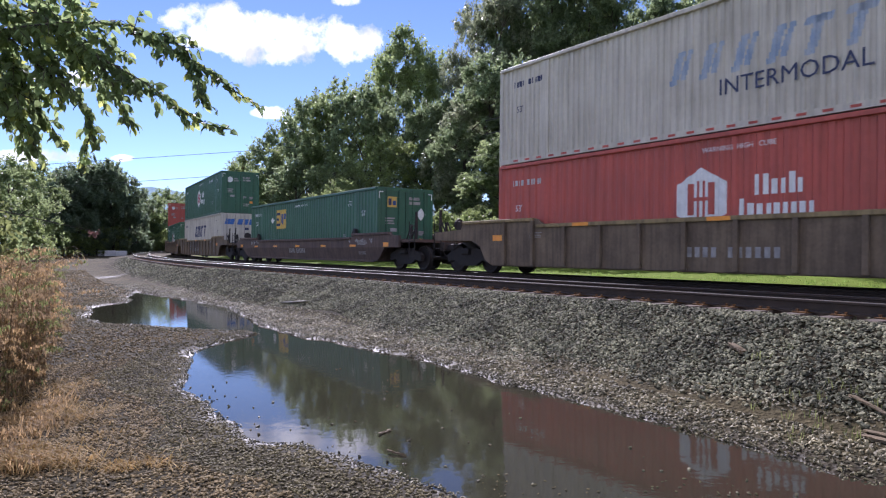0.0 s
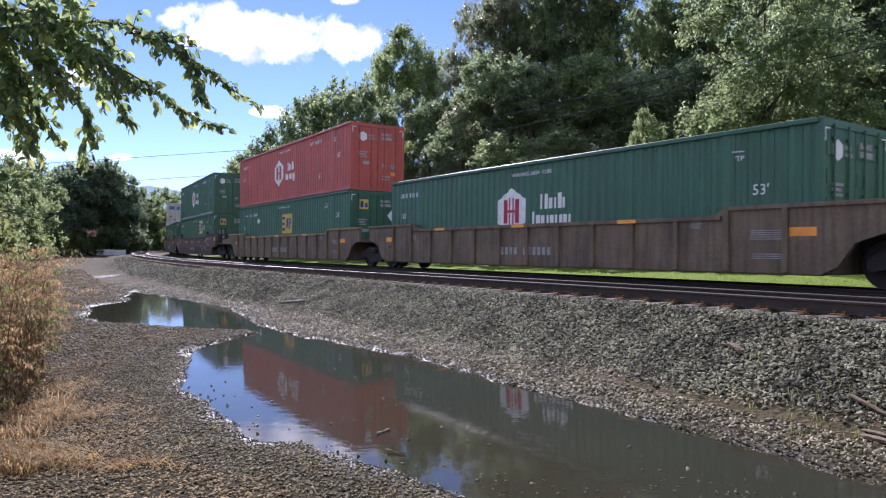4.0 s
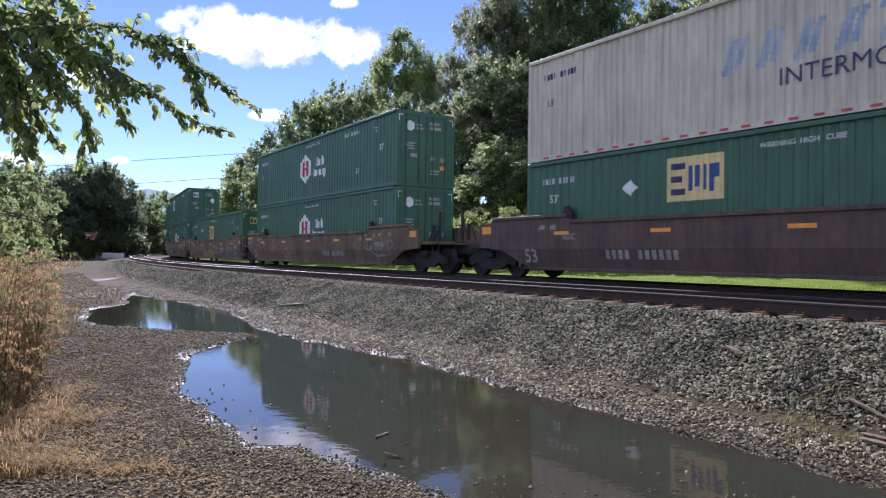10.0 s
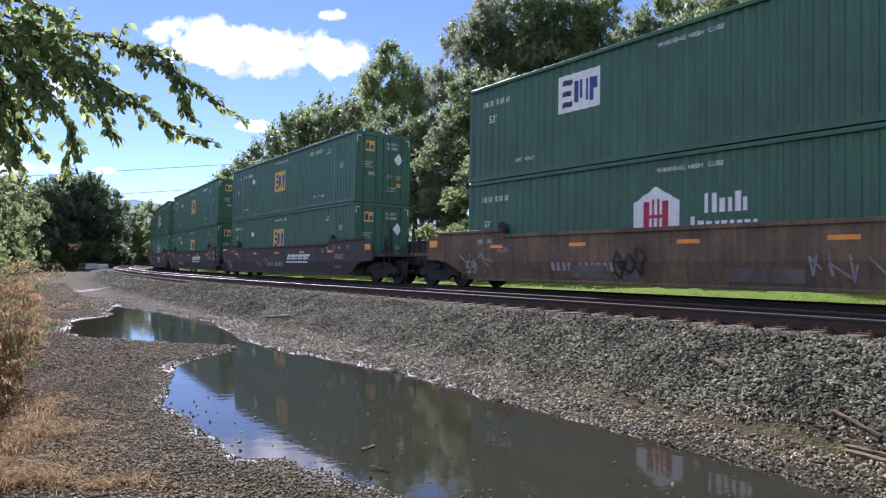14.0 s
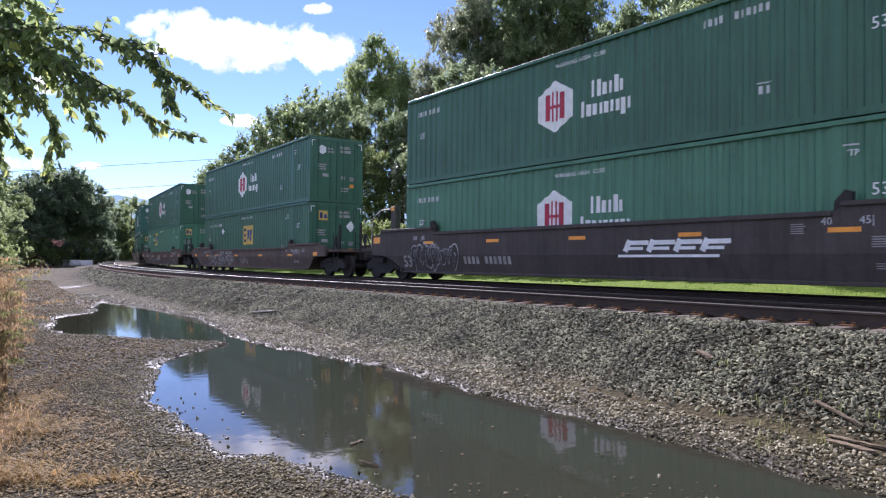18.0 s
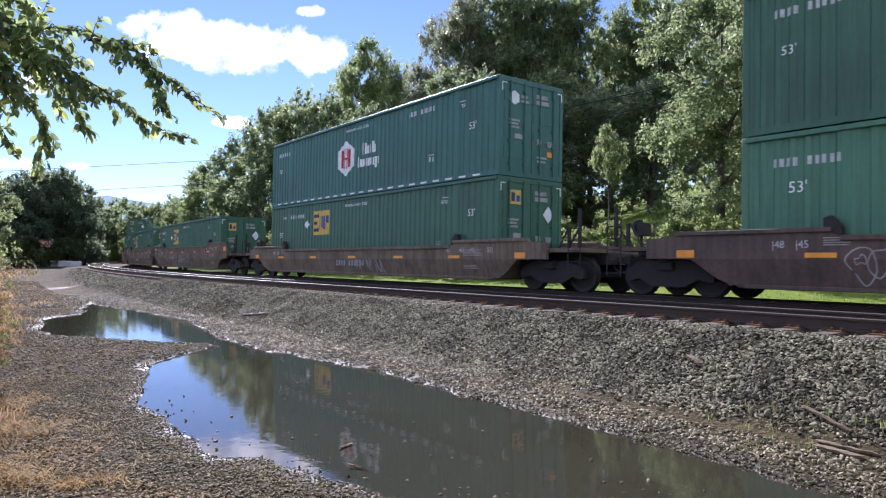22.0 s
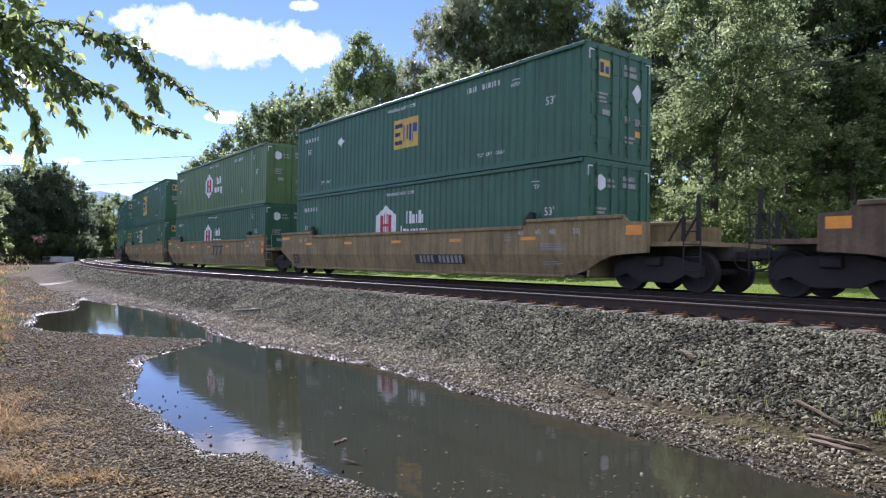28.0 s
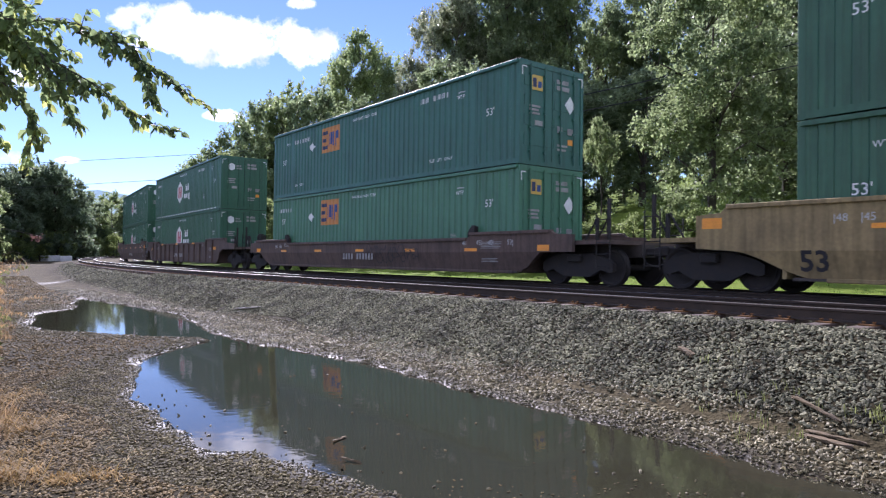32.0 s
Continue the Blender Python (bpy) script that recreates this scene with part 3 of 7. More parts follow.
def inset(x):
    """Depth of the wall's folds at x."""
    if abs(abs(x) - 6.1) < 0.16:
        return -0.012
    p = (x / PITCH) % 1.0
    return float(np.interp(p, [0, 0.36, 0.5, 0.86, 1.0], [0, 0, 0.036, 0.036, 0]))


def fold_xs(x0, x1):
    out = [x0]
    k = math.floor(x0 / PITCH) - 1
    while k * PITCH < x1 + PITCH:
        for p in (0, 0.36, 0.5, 0.86):
            x = (k + p) * PITCH
            if x0 + 0.002 < x < x1 - 0.002:
                out.append(x)
        k += 1
    for e in (-6.26, -5.94, 5.94, 6.26):
        if x0 < e < x1:
            out += [e - 0.004, e + 0.004]
    return sorted(out) + [x1]


def strip(bm, x0, x1, lo, hi, proud=0.0, side=-1):
    """A sheet that follows the folds, between the heights lo(x) and hi(x)."""
    xs = fold_xs(x0, x1)
    a = [bm.verts.new((x, side * (1.278 - inset(x) + proud), lo(x))) for x in xs]
    b = [bm.verts.new((x, side * (1.278 - inset(x) + proud), hi(x))) for x in xs]
    for i in range(len(xs) - 1):
        q = (a[i], a[i + 1], b[i + 1], b[i]) if side < 0 else (a[i + 1], a[i], b[i], b[i + 1])
        bm.faces.new(q)
    return bm


def rect(bm, x0, x1, z0, z1, slant=0.0, proud=0.004):
    if slant:
        w = x1 - x0
        n = 6
        for i in range(n):
            za, zb = z0 + (z1 - z0) * i / n, z0 + (z1 - z0) * (i + 1) / n
            d = slant * (za + zb) / 2 - slant * z0
            strip(bm, x0 + d, x1 + d, lambda x: za, lambda x: zb, proud)
    else:
        strip(bm, x0, x1, lambda x: z0, lambda x: z1, proud)
    return bm


FONT_CACHE = {}


def lettering(text, size, material, parent, x, z, y=-1.283, name="lettering", bold=0.0, tilt=0.0):
    """Painted characters on the camera's side, left edge at x."""
    k = (text, round(size, 3), material.name, bold)
    if k not in FONT_CACHE:
        cu = bpy.data.curves.new(name, "FONT")
        cu.body, cu.size, cu.offset, cu.resolution_u = text, size, bold, 2
        tmp = bpy.data.objects.new("tmp", cu)
        scene.collection.objects.link(tmp)
        me = bpy.data.meshes.new_from_object(tmp.evaluated_get(bpy.context.evaluated_depsgraph_get()))
        bpy.data.objects.remove(tmp)
        bpy.data.curves.remove(cu)
        me.name = name
        me.materials.clear()
        me.materials.append(material)
        FONT_CACHE[k] = me
    ob = new(name, FONT_CACHE[k])
    ob.parent = parent
    ob.matrix_local = Matrix.Translation((x, y, z)) @ Euler((math.pi / 2 + tilt, 0, 0)).to_matrix().to_4x4()
    return ob


def end_wall_doors(top, colour, key, mark):
    """The forward end: two leaves with locking bars."""
    for side in (-1, 1):
        def leaf():
            bm = bmesh.new()
            y0, y1 = (0.012, 1.17) if side > 0 else (-1.17, -0.012)
            box(bm, 8.0, 8.045, y0, y1, 0.17, 2.74)
            for zz in (0.55, 1.1, 1.65, 2.2):
                box(bm, 8.044, 8.06, y0 + 0.06, y1 - 0.06, zz, zz + 0.28)
            return bm
        shared("door", ("leaf", side), leaf, M[colour], top)
        for yy in (0.32, 0.88):
            def bar():
                bm = tube(bmesh.new(), [(8.085, side * yy, 0.12), (8.085, side * yy, 2.8)], 0.021)
                box(bm, 8.06, 8.1, side * yy - 0.07, side * yy + 0.07, 1.0, 1.06)
                for zz in (0.35, 1.45, 2.5):
                    box(bm, 8.05, 8.11, side * yy - 0.05, side * yy + 0.05, zz, zz + 0.05)
                return bm
            shared("locking_bar", (side, yy), bar, M["galv"] if colour == "white" else M[colour], top)
    if mark and colour != "white":
        dim = M["mark_dim"]
        rows = [(0.16, 2.42, 0.48, 0.12), (0.16, 2.24, 0.52, 0.12), (-0.92, 1.62, 0.42, 0.06), (-0.92, 1.52, 0.36, 0.06), (-0.92, 1.42, 0.4, 0.06), (-0.7, 1.12, 0.3, 0.14), (0.2, 1.0, 0.2, 0.2), (0.62, 1.0, 0.24, 0.18), (0.2, 0.62, 0.42, 0.06), (0.2, 0.5, 0.36, 0.06)]
        for y0, z0, w, h in rows:
            shared("marking_plate", (y0, z0), lambda: boxed(8.06, 8.068, y0, y0 + w, z0, z0 + h), dim, top)
        if key.startswith("emp"):
            panel = shared("emblem_panel", ("end", key), lambda: boxed(8.06, 8.07, -0.84, -0.42, 2.1, 2.52), M["mark_yellow"] if key != "emp_white" else M["mark_white"], top)
            shared("emblem_bar", "end", lambda: boxed(8.07, 8.074, -0.8, -0.66, 2.18, 2.44), M["mark_navy"], panel)
            shared("emblem_bar", "end2", lambda: boxed(8.07, 8.074, -0.6, -0.46, 2.18, 2.36), M["mark_blue"], panel)
            shared("diamond_mark", "end", lambda: prism_end([(0.5, 1.86), (0.72, 1.6), (0.94, 1.86), (0.72, 2.12)], 8.062, 8.07), M["mark_white"], top)
        else:
            shared("emblem", "end", lambda: prism_end([(-0.9, 2.2), (-0.72, 2.1), (-0.54, 2.2), (-0.54, 2.42), (-0.72, 2.52), (-0.9, 2.42)], 8.062, 8.07), M["mark_white"], top, "white hexagon emblem")
            shared("name_block", "end_hub", lambda: boxed(8.06, 8.068, -0.46, -0.2, 2.34, 2.42), dim, top)
            shared("name_block", "end_hub2", lambda: boxed(8.06, 8.068, -0.46, -0.14, 2.2, 2.28), dim, top)
        shared("amber_label", 1, lambda: boxed(8.06, 8.068, 0.64, 0.84, 0.7, 0.86), M["amber"], top)
        for sy in (-1, 1):
            shared("corner_mark", sy, lambda: box(boxed(8.079, 8.084, sy * 1.13 - 0.09, sy * 1.13 + 0.09, 2.68, 2.71), 8.079, 8.084, sy * 1.215 - 0.014, sy * 1.215 + 0.014, 2.45, 2.7), M["mark_white"], top)
    elif mark:
        for y0, z0, w, h in ((0.30, 1.75, 0.3, 0.16), (-0.9, 1.2, 0.2, 0.14), (-0.55, 0.8, 0.35, 0.08), (0.35, 1.2, 0.28, 0.2)):
            shared("marking_plate", (y0, z0, 1), lambda: boxed(8.058, 8.068, y0, y0 + w, z0, z0 + h), M["mark_navy"], top)
        for i, y0 in enumerate((-1.05, -0.7, -0.2, 0.25, 0.6)):
            shared("name_block", ("end", i), lambda: prism_x(8.062, 8.07, y0, 0.26 if i % 2 else 0.34, 2.12, 2.5), M["mark_blue2"], top, "blue slanted block")


def prism_end(pts, x0, x1):
    """A flat shape (y, z) on the forward end."""
    bm = bmesh.new()
    a = [bm.verts.new((x0, y, z)) for y, z in pts]
    b = [bm.verts.new((x1, y, z)) for y, z in pts]
    bm.faces.new(b)
    for i in range(len(pts)):
        j = (i + 1) % len(pts)
        bm.faces.new((a[i], a[j], b[j], b[i]))
    return bm


def welded(bm):
    """Joins the strips of one painted shape along their folds."""
    bmesh.ops.remove_doubles(bm, verts=bm.verts, dist=0.0005)
    return bm


def shape_part(name, key, shapes, material, top, label=""):
    for sh in shapes:
        shared(name, (key, sh), lambda: welded(rect(bmesh.new(), *sh)), material, top, label)


def hexagon(cx, zc, hw, hh):
    def build():
        k = lambda x: hh * (1 - 0.5 * abs(x - cx) / hw)
        bm = bmesh.new()
        strip(bm, cx - hw, cx, lambda x: zc - k(x), lambda x: zc + k(x), 0.004)
        strip(bm, cx, cx + hw, lambda x: zc - k(x), lambda x: zc + k(x), 0.004)
        return bm
    return build


def letters_hub(x, z):
    """Upright bars in two rows where the owner's name stands."""
    out = []
    for x0, w, h, dz in ((0.34, 0.11, 0.42, 0), (0.53, 0.11, 0.42, 0), (0.72, 0.11, 0.30, 0), (0.90, 0.11, 0.30, 0), (1.08, 0.11, 0.42, 0), (1.25, 0.10, 0.28, 0),
                         (0.0, 0.13, 0.40, -0.46), (0.20, 0.13, 0.30, -0.46), (0.41, 0.12, 0.28, -0.46), (0.60, 0.12, 0.28, -0.46), (0.77, 0.11, 0.28, -0.46), (0.95, 0.11, 0.28, -0.46),
                         (1.11, 0.11, 0.28, -0.46), (1.29, 0.11, 0.40, -0.58), (1.46, 0.11, 0.28, -0.46)):
        out.append((x + x0, x + x0 + w, z + dz, z + dz + h))
    return out


def container(colour, logo, upper, serial, marks=True, dashes="", shift=(0.0, 0.0)):
    words = {"green": "dark green", "light_green": "lighter green", "olive": "olive green", "teal": "blue-green", "red": "faded red", "white": "off-white"}[colour]
    what = {"hub": "white hexagon emblem", "emp": "yellow square panel", "emp_white": "white square panel", "emp_pale": "pale yellow square panel", "emp_orange": "orange square panel",
            "slant": "slanted dark blue blocks", "faded": "faded blue blocks"}[logo]
    where = "stacked " if upper else ""
    top = empty("shipping_container", f"{where}{words} corrugated steel container with {what}", "shipping container", "containers on the train")
    global PITCH
    PITCH = 0.195 if colour == "white" else 0.285
    c = M[colour]
    for side in (-1, 1):
        shared("side_wall", side, lambda: strip(bmesh.new(), -7.98, 7.98, lambda x: 0.15, lambda x: 2.80, 0.0, side), c, top)
        shared("top_rail", side, lambda: boxed(-8.0, 8.0, side * 1.295 - 0.05, side * 1.295 + (0 if side > 0 else 0.10) - (0 if side > 0 else 0.05), 2.79, 2.89, bevel=0.010), c, top)
        shared("bottom_rail", side, lambda: boxed(-8.0, 8.0, min(side * 1.29, side * 1.19), max(side * 1.29, side * 1.19), 0.02, 0.16), c, top)
        for xx in (-6.1, 6.1):
            shared("side_post", (side, xx), lambda: boxed(xx - 0.09, xx + 0.09, min(side * 1.301, side * 1.22), max(side * 1.301, side * 1.22), 0.02, 2.885, bevel=0.01), c, top)
        for xx in (-8.0, 8.0):
            shared("corner_post", (side, xx), lambda: boxed(xx - 0.075, xx + 0.075, min(side * 1.295, side * 1.17), max(side * 1.295, side * 1.17), 0.0, 2.892, bevel=0.01), c, top)

    def roof():
        bm = bmesh.new()
        n = 40
        for i in range(n):
            x0 = -7.98 + 15.96 * i / n
            box(bm, x0 + 0.03, x0 + 15.96 / n - 0.03, -1.24, 1.24, 2.845, 2.87)
        return bm
    shared("roof_panel", 0, lambda: box(roof(), -7.98, 7.98, -1.25, 1.25, 2.80, 2.85), c, top)
    shared("floor_frame", 0, lambda: boxed(-7.98, 7.98, -1.2, 1.2, 0.05, 0.15), M["dark"], top)

    def rear():
        bm = bmesh.new()
        for i in range(9):
            y0 = -1.18 + i * 0.262
            box(bm, -8.03 - 0.03 * (i % 2), -7.98, y0, y0 + 0.262, 0.15, 2.8)
        return bm
    shared("end_wall", 0, rear, c, top)
    shared("door_header", 0, lambda: boxed(7.95, 8.07, -1.2, 1.2, 2.74, 2.89), c, top)
    shared("door_sill", 0, lambda: boxed(7.95, 8.07, -1.2, 1.2, 0.0, 0.17), c, top)
    end_wall_doors(top, colour, logo, marks)
    ink = M["mark_white"] if colour != "white" else M["mark_navy"]
    # owner's mark
    if logo == "hub":
        shared("emblem", "hex", hexagon(-1.03, 1.5, 0.62, 0.69), M["mark_white"], top, "white hexagon emblem")
        shape_part("emblem_bar", "hex", [(-1.36, -1.22, 1.15, 1.85, 0, 0.008), (-1.12, -1.06, 1.1, 1.9, 0, 0.008), (-1.0, -0.94, 1.1, 1.9, 0, 0.008), (-0.84, -0.70, 1.15, 1.85, 0, 0.008), (-1.22, -0.84, 1.46, 1.54, 0, 0.009)],
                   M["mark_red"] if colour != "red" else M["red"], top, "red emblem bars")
        shape_part("name_block", "hub", letters_hub(-0.12, 1.51), M["mark_white"], top)
    elif logo.startswith("emp"):
        ground_mat = {"emp": M["mark_yellow"], "emp_white": M["mark_white"], "emp_pale": M["mark_pale"], "emp_orange": M["mark_orange"]}[logo]
        dx, zc = shift[0], 1.98 + shift[1]

        kx, kz = shift[2:] or (1.0, 1.0)

        def moved(rows):
            return [((r[0] + 3.05) * kx - 3.05 + dx, (r[1] + 3.05) * kx - 3.05 + dx, zc + (r[2] - zc) * kz, zc + (r[3] - zc) * kz, *r[4:]) for r in rows]
        shape_part("emblem_panel", ("emp", zc), moved([(-3.78, -2.32, zc - 0.5, zc + 0.5)]), ground_mat, top)
        shape_part("emblem_bar", ("empE", zc), moved([(-3.66, -3.26, zc + 0.22, zc + 0.36, 0, 0.008), (-3.66, -3.34, zc - 0.07, zc + 0.07, 0, 0.008), (-3.66, -3.26, zc - 0.36, zc - 0.22, 0, 0.008)]), M["mark_navy"], top)
        shape_part("emblem_block", ("empM", zc), moved([(-3.20, -3.08, zc - 0.28, zc + 0.28, 0, 0.008), (-3.01, -2.91, zc - 0.2, zc + 0.28, 0, 0.008), (-2.82, -2.72, zc - 0.28, zc + 0.28, 0, 0.008),
                                                        (-2.66, -2.56, zc - 0.32, zc + 0.28, 0, 0.008), (-2.56, -2.40, zc - 0.02, zc + 0.28, 0, 0.008)]), M["mark_blue"], top)
    elif logo == "slant":
        sh = []
        for x, w, bars in ((-2.55, 0.86, (0.0, 0.42)), (-1.55, 1.2, (0.0, 0.42, 0.84)), (-0.2, 0.3, (0.0,)), (0.25, 0.8, (0.0,)), (1.2, 0.95, (0.3,))):
            sh += [(x + 0.2, x + 0.2 + w * 0.9, 2.02, 2.2, 0.25)] + [(x + d, x + d + 0.27, 1.34, 2.02, 0.25) for d in bars]
        shape_part("name_block", "slant", sh, M["mark_navy"], top, "slanted dark blue blocks")
    elif logo == "faded":
        sh = []
        for i in range(6):
            x = -1.9 + i * 0.78
            sh += [(x, x + 0.2, 1.22, 1.95, 0.35)] + ([(x + 0.28, x + 0.42, 1.3, 1.95, 0.35)] if i in (0, 1, 2, 3) else [(x, x + 0.55, 1.8, 1.95, 0.35)])
        shape_part("name_block", "faded", sh, M["mark_faded"], top, "faded blue blocks")
        lettering("INTERMODAL", 0.50, M["mark_navy"], top, -0.62, 0.78)
    # small markings
    if marks:
        rnd = random.Random(serial)
        if logo not in ("faded", "slant"):
            for word, x0 in (("WARNING", -1.0), ("HIGH", -0.17), ("CUBE", 0.32)):
                lettering(word, 0.155, ink, top, x0, 2.50, name="warning_lettering")
        for x0 in (-6.3, 3.9) if logo.startswith("emp") else ():
            for word, dx in (("TOP", 0.0), ("LIFT", 0.40), ("ONLY", 0.80)):
                lettering(word, 0.15, ink, top, x0 + dx, 0.42, name="lifting_lettering")
        wx = 5.3 if logo.startswith("emp") else 6.1
        lettering("WTP", 0.17, ink, top, wx, 2.22, name="lifting_lettering")
        lettering("53'", 0.31, ink, top, 6.65, 1.78 if logo.startswith("emp") and not upper else 1.5, name="length_lettering")
        if logo.startswith("emp"):
            lettering("53'", 0.31, ink, top, -7.15, 1.45 if serial % 2 == 0 else 1.74, name="length_lettering")
            if serial % 2 == 0:
                lettering("WTP", 0.17, ink, top, -6.8, 2.26, name="lifting_lettering")
        else:
            lettering("53'", 0.26, ink, top, -7.3, 1.5, name="length_lettering")
        # letters and figures of the serial number
        sh = []
        at = -5.95 if logo.startswith("emp") and serial % 2 == 0 else -7.45
        for x0, z0, n in ((at, 2.25, 4), (at + 0.66, 2.25, 6)) + (((3.35, 2.4, 4), (4.08, 2.4, 6)) if upper else ()):
            sh += [(x0 + i * 0.13, x0 + i * 0.13 + 0.075, z0, z0 + 0.16) for i in range(n)]
        sh += [(wx + 0.02, wx + 0.34, 2.41, 2.44)] + ([] if logo.startswith("emp") else [(4.6, 4.68, 0.74, 0.9), (4.74, 4.82, 0.74, 0.9), (4.56, 4.86, 0.95, 0.975)])
        shape_part("marking_bar", ("bars", upper, logo[:3], at), sh, M["mark_worn"] if colour != "white" else ink, top)
        if logo.startswith("emp") and not (upper and logo == "emp_white"):
            cx = -4.35 if shift[0] < 4 else shift[0] - 1.65

            def diamond():
                bm = bmesh.new()
                k = lambda x: 0.2 * (1 - abs(x - cx) / 0.24)
                strip(bm, cx - 0.24, cx, lambda x: 1.95 - k(x), lambda x: 1.95 + k(x), 0.004)
                strip(bm, cx, cx + 0.24, lambda x: 1.95 - k(x), lambda x: 1.95 + k(x), 0.004)
                return bm
            shared("diamond_mark", cx, diamond, M["mark_white"], top)
    if dashes:
        n, pitch, long = (22, 0.68, 0.34) if dashes == "white" else (30, 0.5, 0.2)
        for i in range(n):
            x = -7.4 + i * pitch
            shared("reflective_tape", (dashes, i), lambda: boxed(x, x + long, -1.297, -1.29, 0.06, 0.115), M["mark_white"] if dashes == "white" else M["rust_tape"], top)
    return top


M["mark_orange"] = mat("orange_panel", (0.55, 0.23, 0.06), (0.45, 0.2, 0.06), rough=0.6, scale=4, bump=0)
M["mark_faded"] = mat("faded_blue_marking", (0.25, 0.32, 0.42), (0.42, 0.45, 0.48), rough=0.6, scale=3, bump=0)


def wheelset_mesh():
    bm = bmesh.new()
    for sy in (-1, 1):
        prof = [(0.0, 0.07), (0.10, 0.07), (0.12, 0.06), (0.36, 0.045), (0.40, 0.07), (0.455, 0.07), (0.46, -0.03), (0.49, -0.055), (0.49, -0.07), (0.40, -0.07), (0.36, -0.03), (0.12, -0.05), (0.0, -0.06)]
        n, rings = 22, []
        for k in range(n):
            a = 6.2832 * k / n
            rings.append([bm.verts.new((r * math.cos(a), sy * (0.745 + w), r * math.sin(a))) for r, w in prof[1:-1]])
        for k in range(n):
            a, b = rings[k], rings[(k + 1) % n]
            for j in range(len(a) - 1):
                bm.faces.new((a[j], a[j + 1], b[j + 1], b[j]))
        bm.faces.new([r[0] for r in rings])
        bm.faces.new([r[-1] for r in rings][::-1])
        tube(bm, [(0, sy * 0.8, 0), (0, sy * 1.02, 0)], 0.1, 10)
    tube(bm, [(0, -0.75, 0), (0, 0.75, 0)], 0.085, 10)
    bmesh.ops.recalc_face_normals(bm, faces=bm.faces)
    return bm


def truck(top, x):
    fr = shared("truck", 0, truck_mesh, M["steel"], top, m=Matrix.Translation((x, 0, 0)))
    for sy in (-1, 1):
        shared("side_frame", sy, lambda: side_frame_mesh(sy), M["steel"], fr)
    for dx in (-0.89, 0.89):
        w = shared("wheelset", 0, wheelset_mesh, M["wheel"], fr, m=Matrix.Translation((dx, 0, 0.46)))
        WHEELS.append((w, dx))
    for sy in (-1, 1):
        shared("spring_nest", sy, lambda: spring_mesh(sy), M["wheel"], fr)
    return fr


def spring_mesh(sy):
    bm = bmesh.new()
    for dx in (-0.16, 0.0, 0.16):
        for k in range(5):
            tube(bm, [(dx, sy * 1.0, 0.30 + k * 0.055), (dx, sy * 1.0, 0.325 + k * 0.055)], 0.07, 8)
    return bm


def truck_mesh():
    return beam_mesh()


def side_frame_mesh(sy):
    y0, y1 = (0.93, 1.07) if sy > 0 else (-1.07, -0.93)
    return prism(bmesh.new(), [(-1.15, 0.36), (-1.02, 0.33), (-0.78, 0.40), (-0.42, 0.22), (0.42, 0.22), (0.78, 0.40), (1.02, 0.33), (1.15, 0.36), (1.15, 0.56), (1.0, 0.66), (0.5, 0.80), (-0.5, 0.80), (-1.0, 0.66), (-1.15, 0.56)], y0, y1)


def beam_mesh():
    bm = bmesh.new()
    box(bm, -0.2, 0.2, -1.2, 1.2, 0.58, 0.78, bevel=0.03)
    box(bm, -0.5, 0.5, -0.3, 0.3, 0.74, 0.86)
    tube(bm, [(-0.5, -0.6, 0.45), (0.5, -0.6, 0.45)], 0.04)
    tube(bm, [(-0.5, 0.6, 0.45), (0.5, 0.6, 0.45)], 0.04)
    for dx in (-0.36, 0.36):
        box(bm, dx - 0.05, dx + 0.05, -0.85, 0.85, 0.38, 0.48)
    return bm


WHEELS = []


def prism_x(x0, x1, y0, w, z0, z1):
    """A leaning bar on an end wall."""
    bm = bmesh.new()
    k = 0.1
    pts = [(y0, z0), (y0 + w, z0), (y0 + w + k, z1), (y0 + k, z1)]
    a = [bm.verts.new((x0, y, z)) for y, z in pts]
    b = [bm.verts.new((x1, y, z)) for y, z in pts]
    bm.faces.new(a[::-1]); bm.faces.new(b)
    for i in range(4):
        bm.faces.new((a[i], a[(i + 1) % 4], b[(i + 1) % 4], b[i]))
    return bm


def ribbon(bm, pts, w, y):
    """A flat painted stroke in the x-z plane."""
    rows = []
    for i, (x, z) in enumerate(pts):
        x0, z0 = pts[max(i - 1, 0)]
        x1, z1 = pts[min(i + 1, len(pts) - 1)]
        dx, dz = x1 - x0, z1 - z0
        L = math.hypot(dx, dz) + 1e-9
        lap = y - 0.002 * i / len(pts)
        rows.append((bm.verts.new((x - dz / L * w, lap, z + dx / L * w)), bm.verts.new((x + dz / L * w, lap, z - dx / L * w))))
    for (a, b), (c, d) in zip(rows, rows[1:]):
        bm.faces.new((a, b, d, c))
    return bm


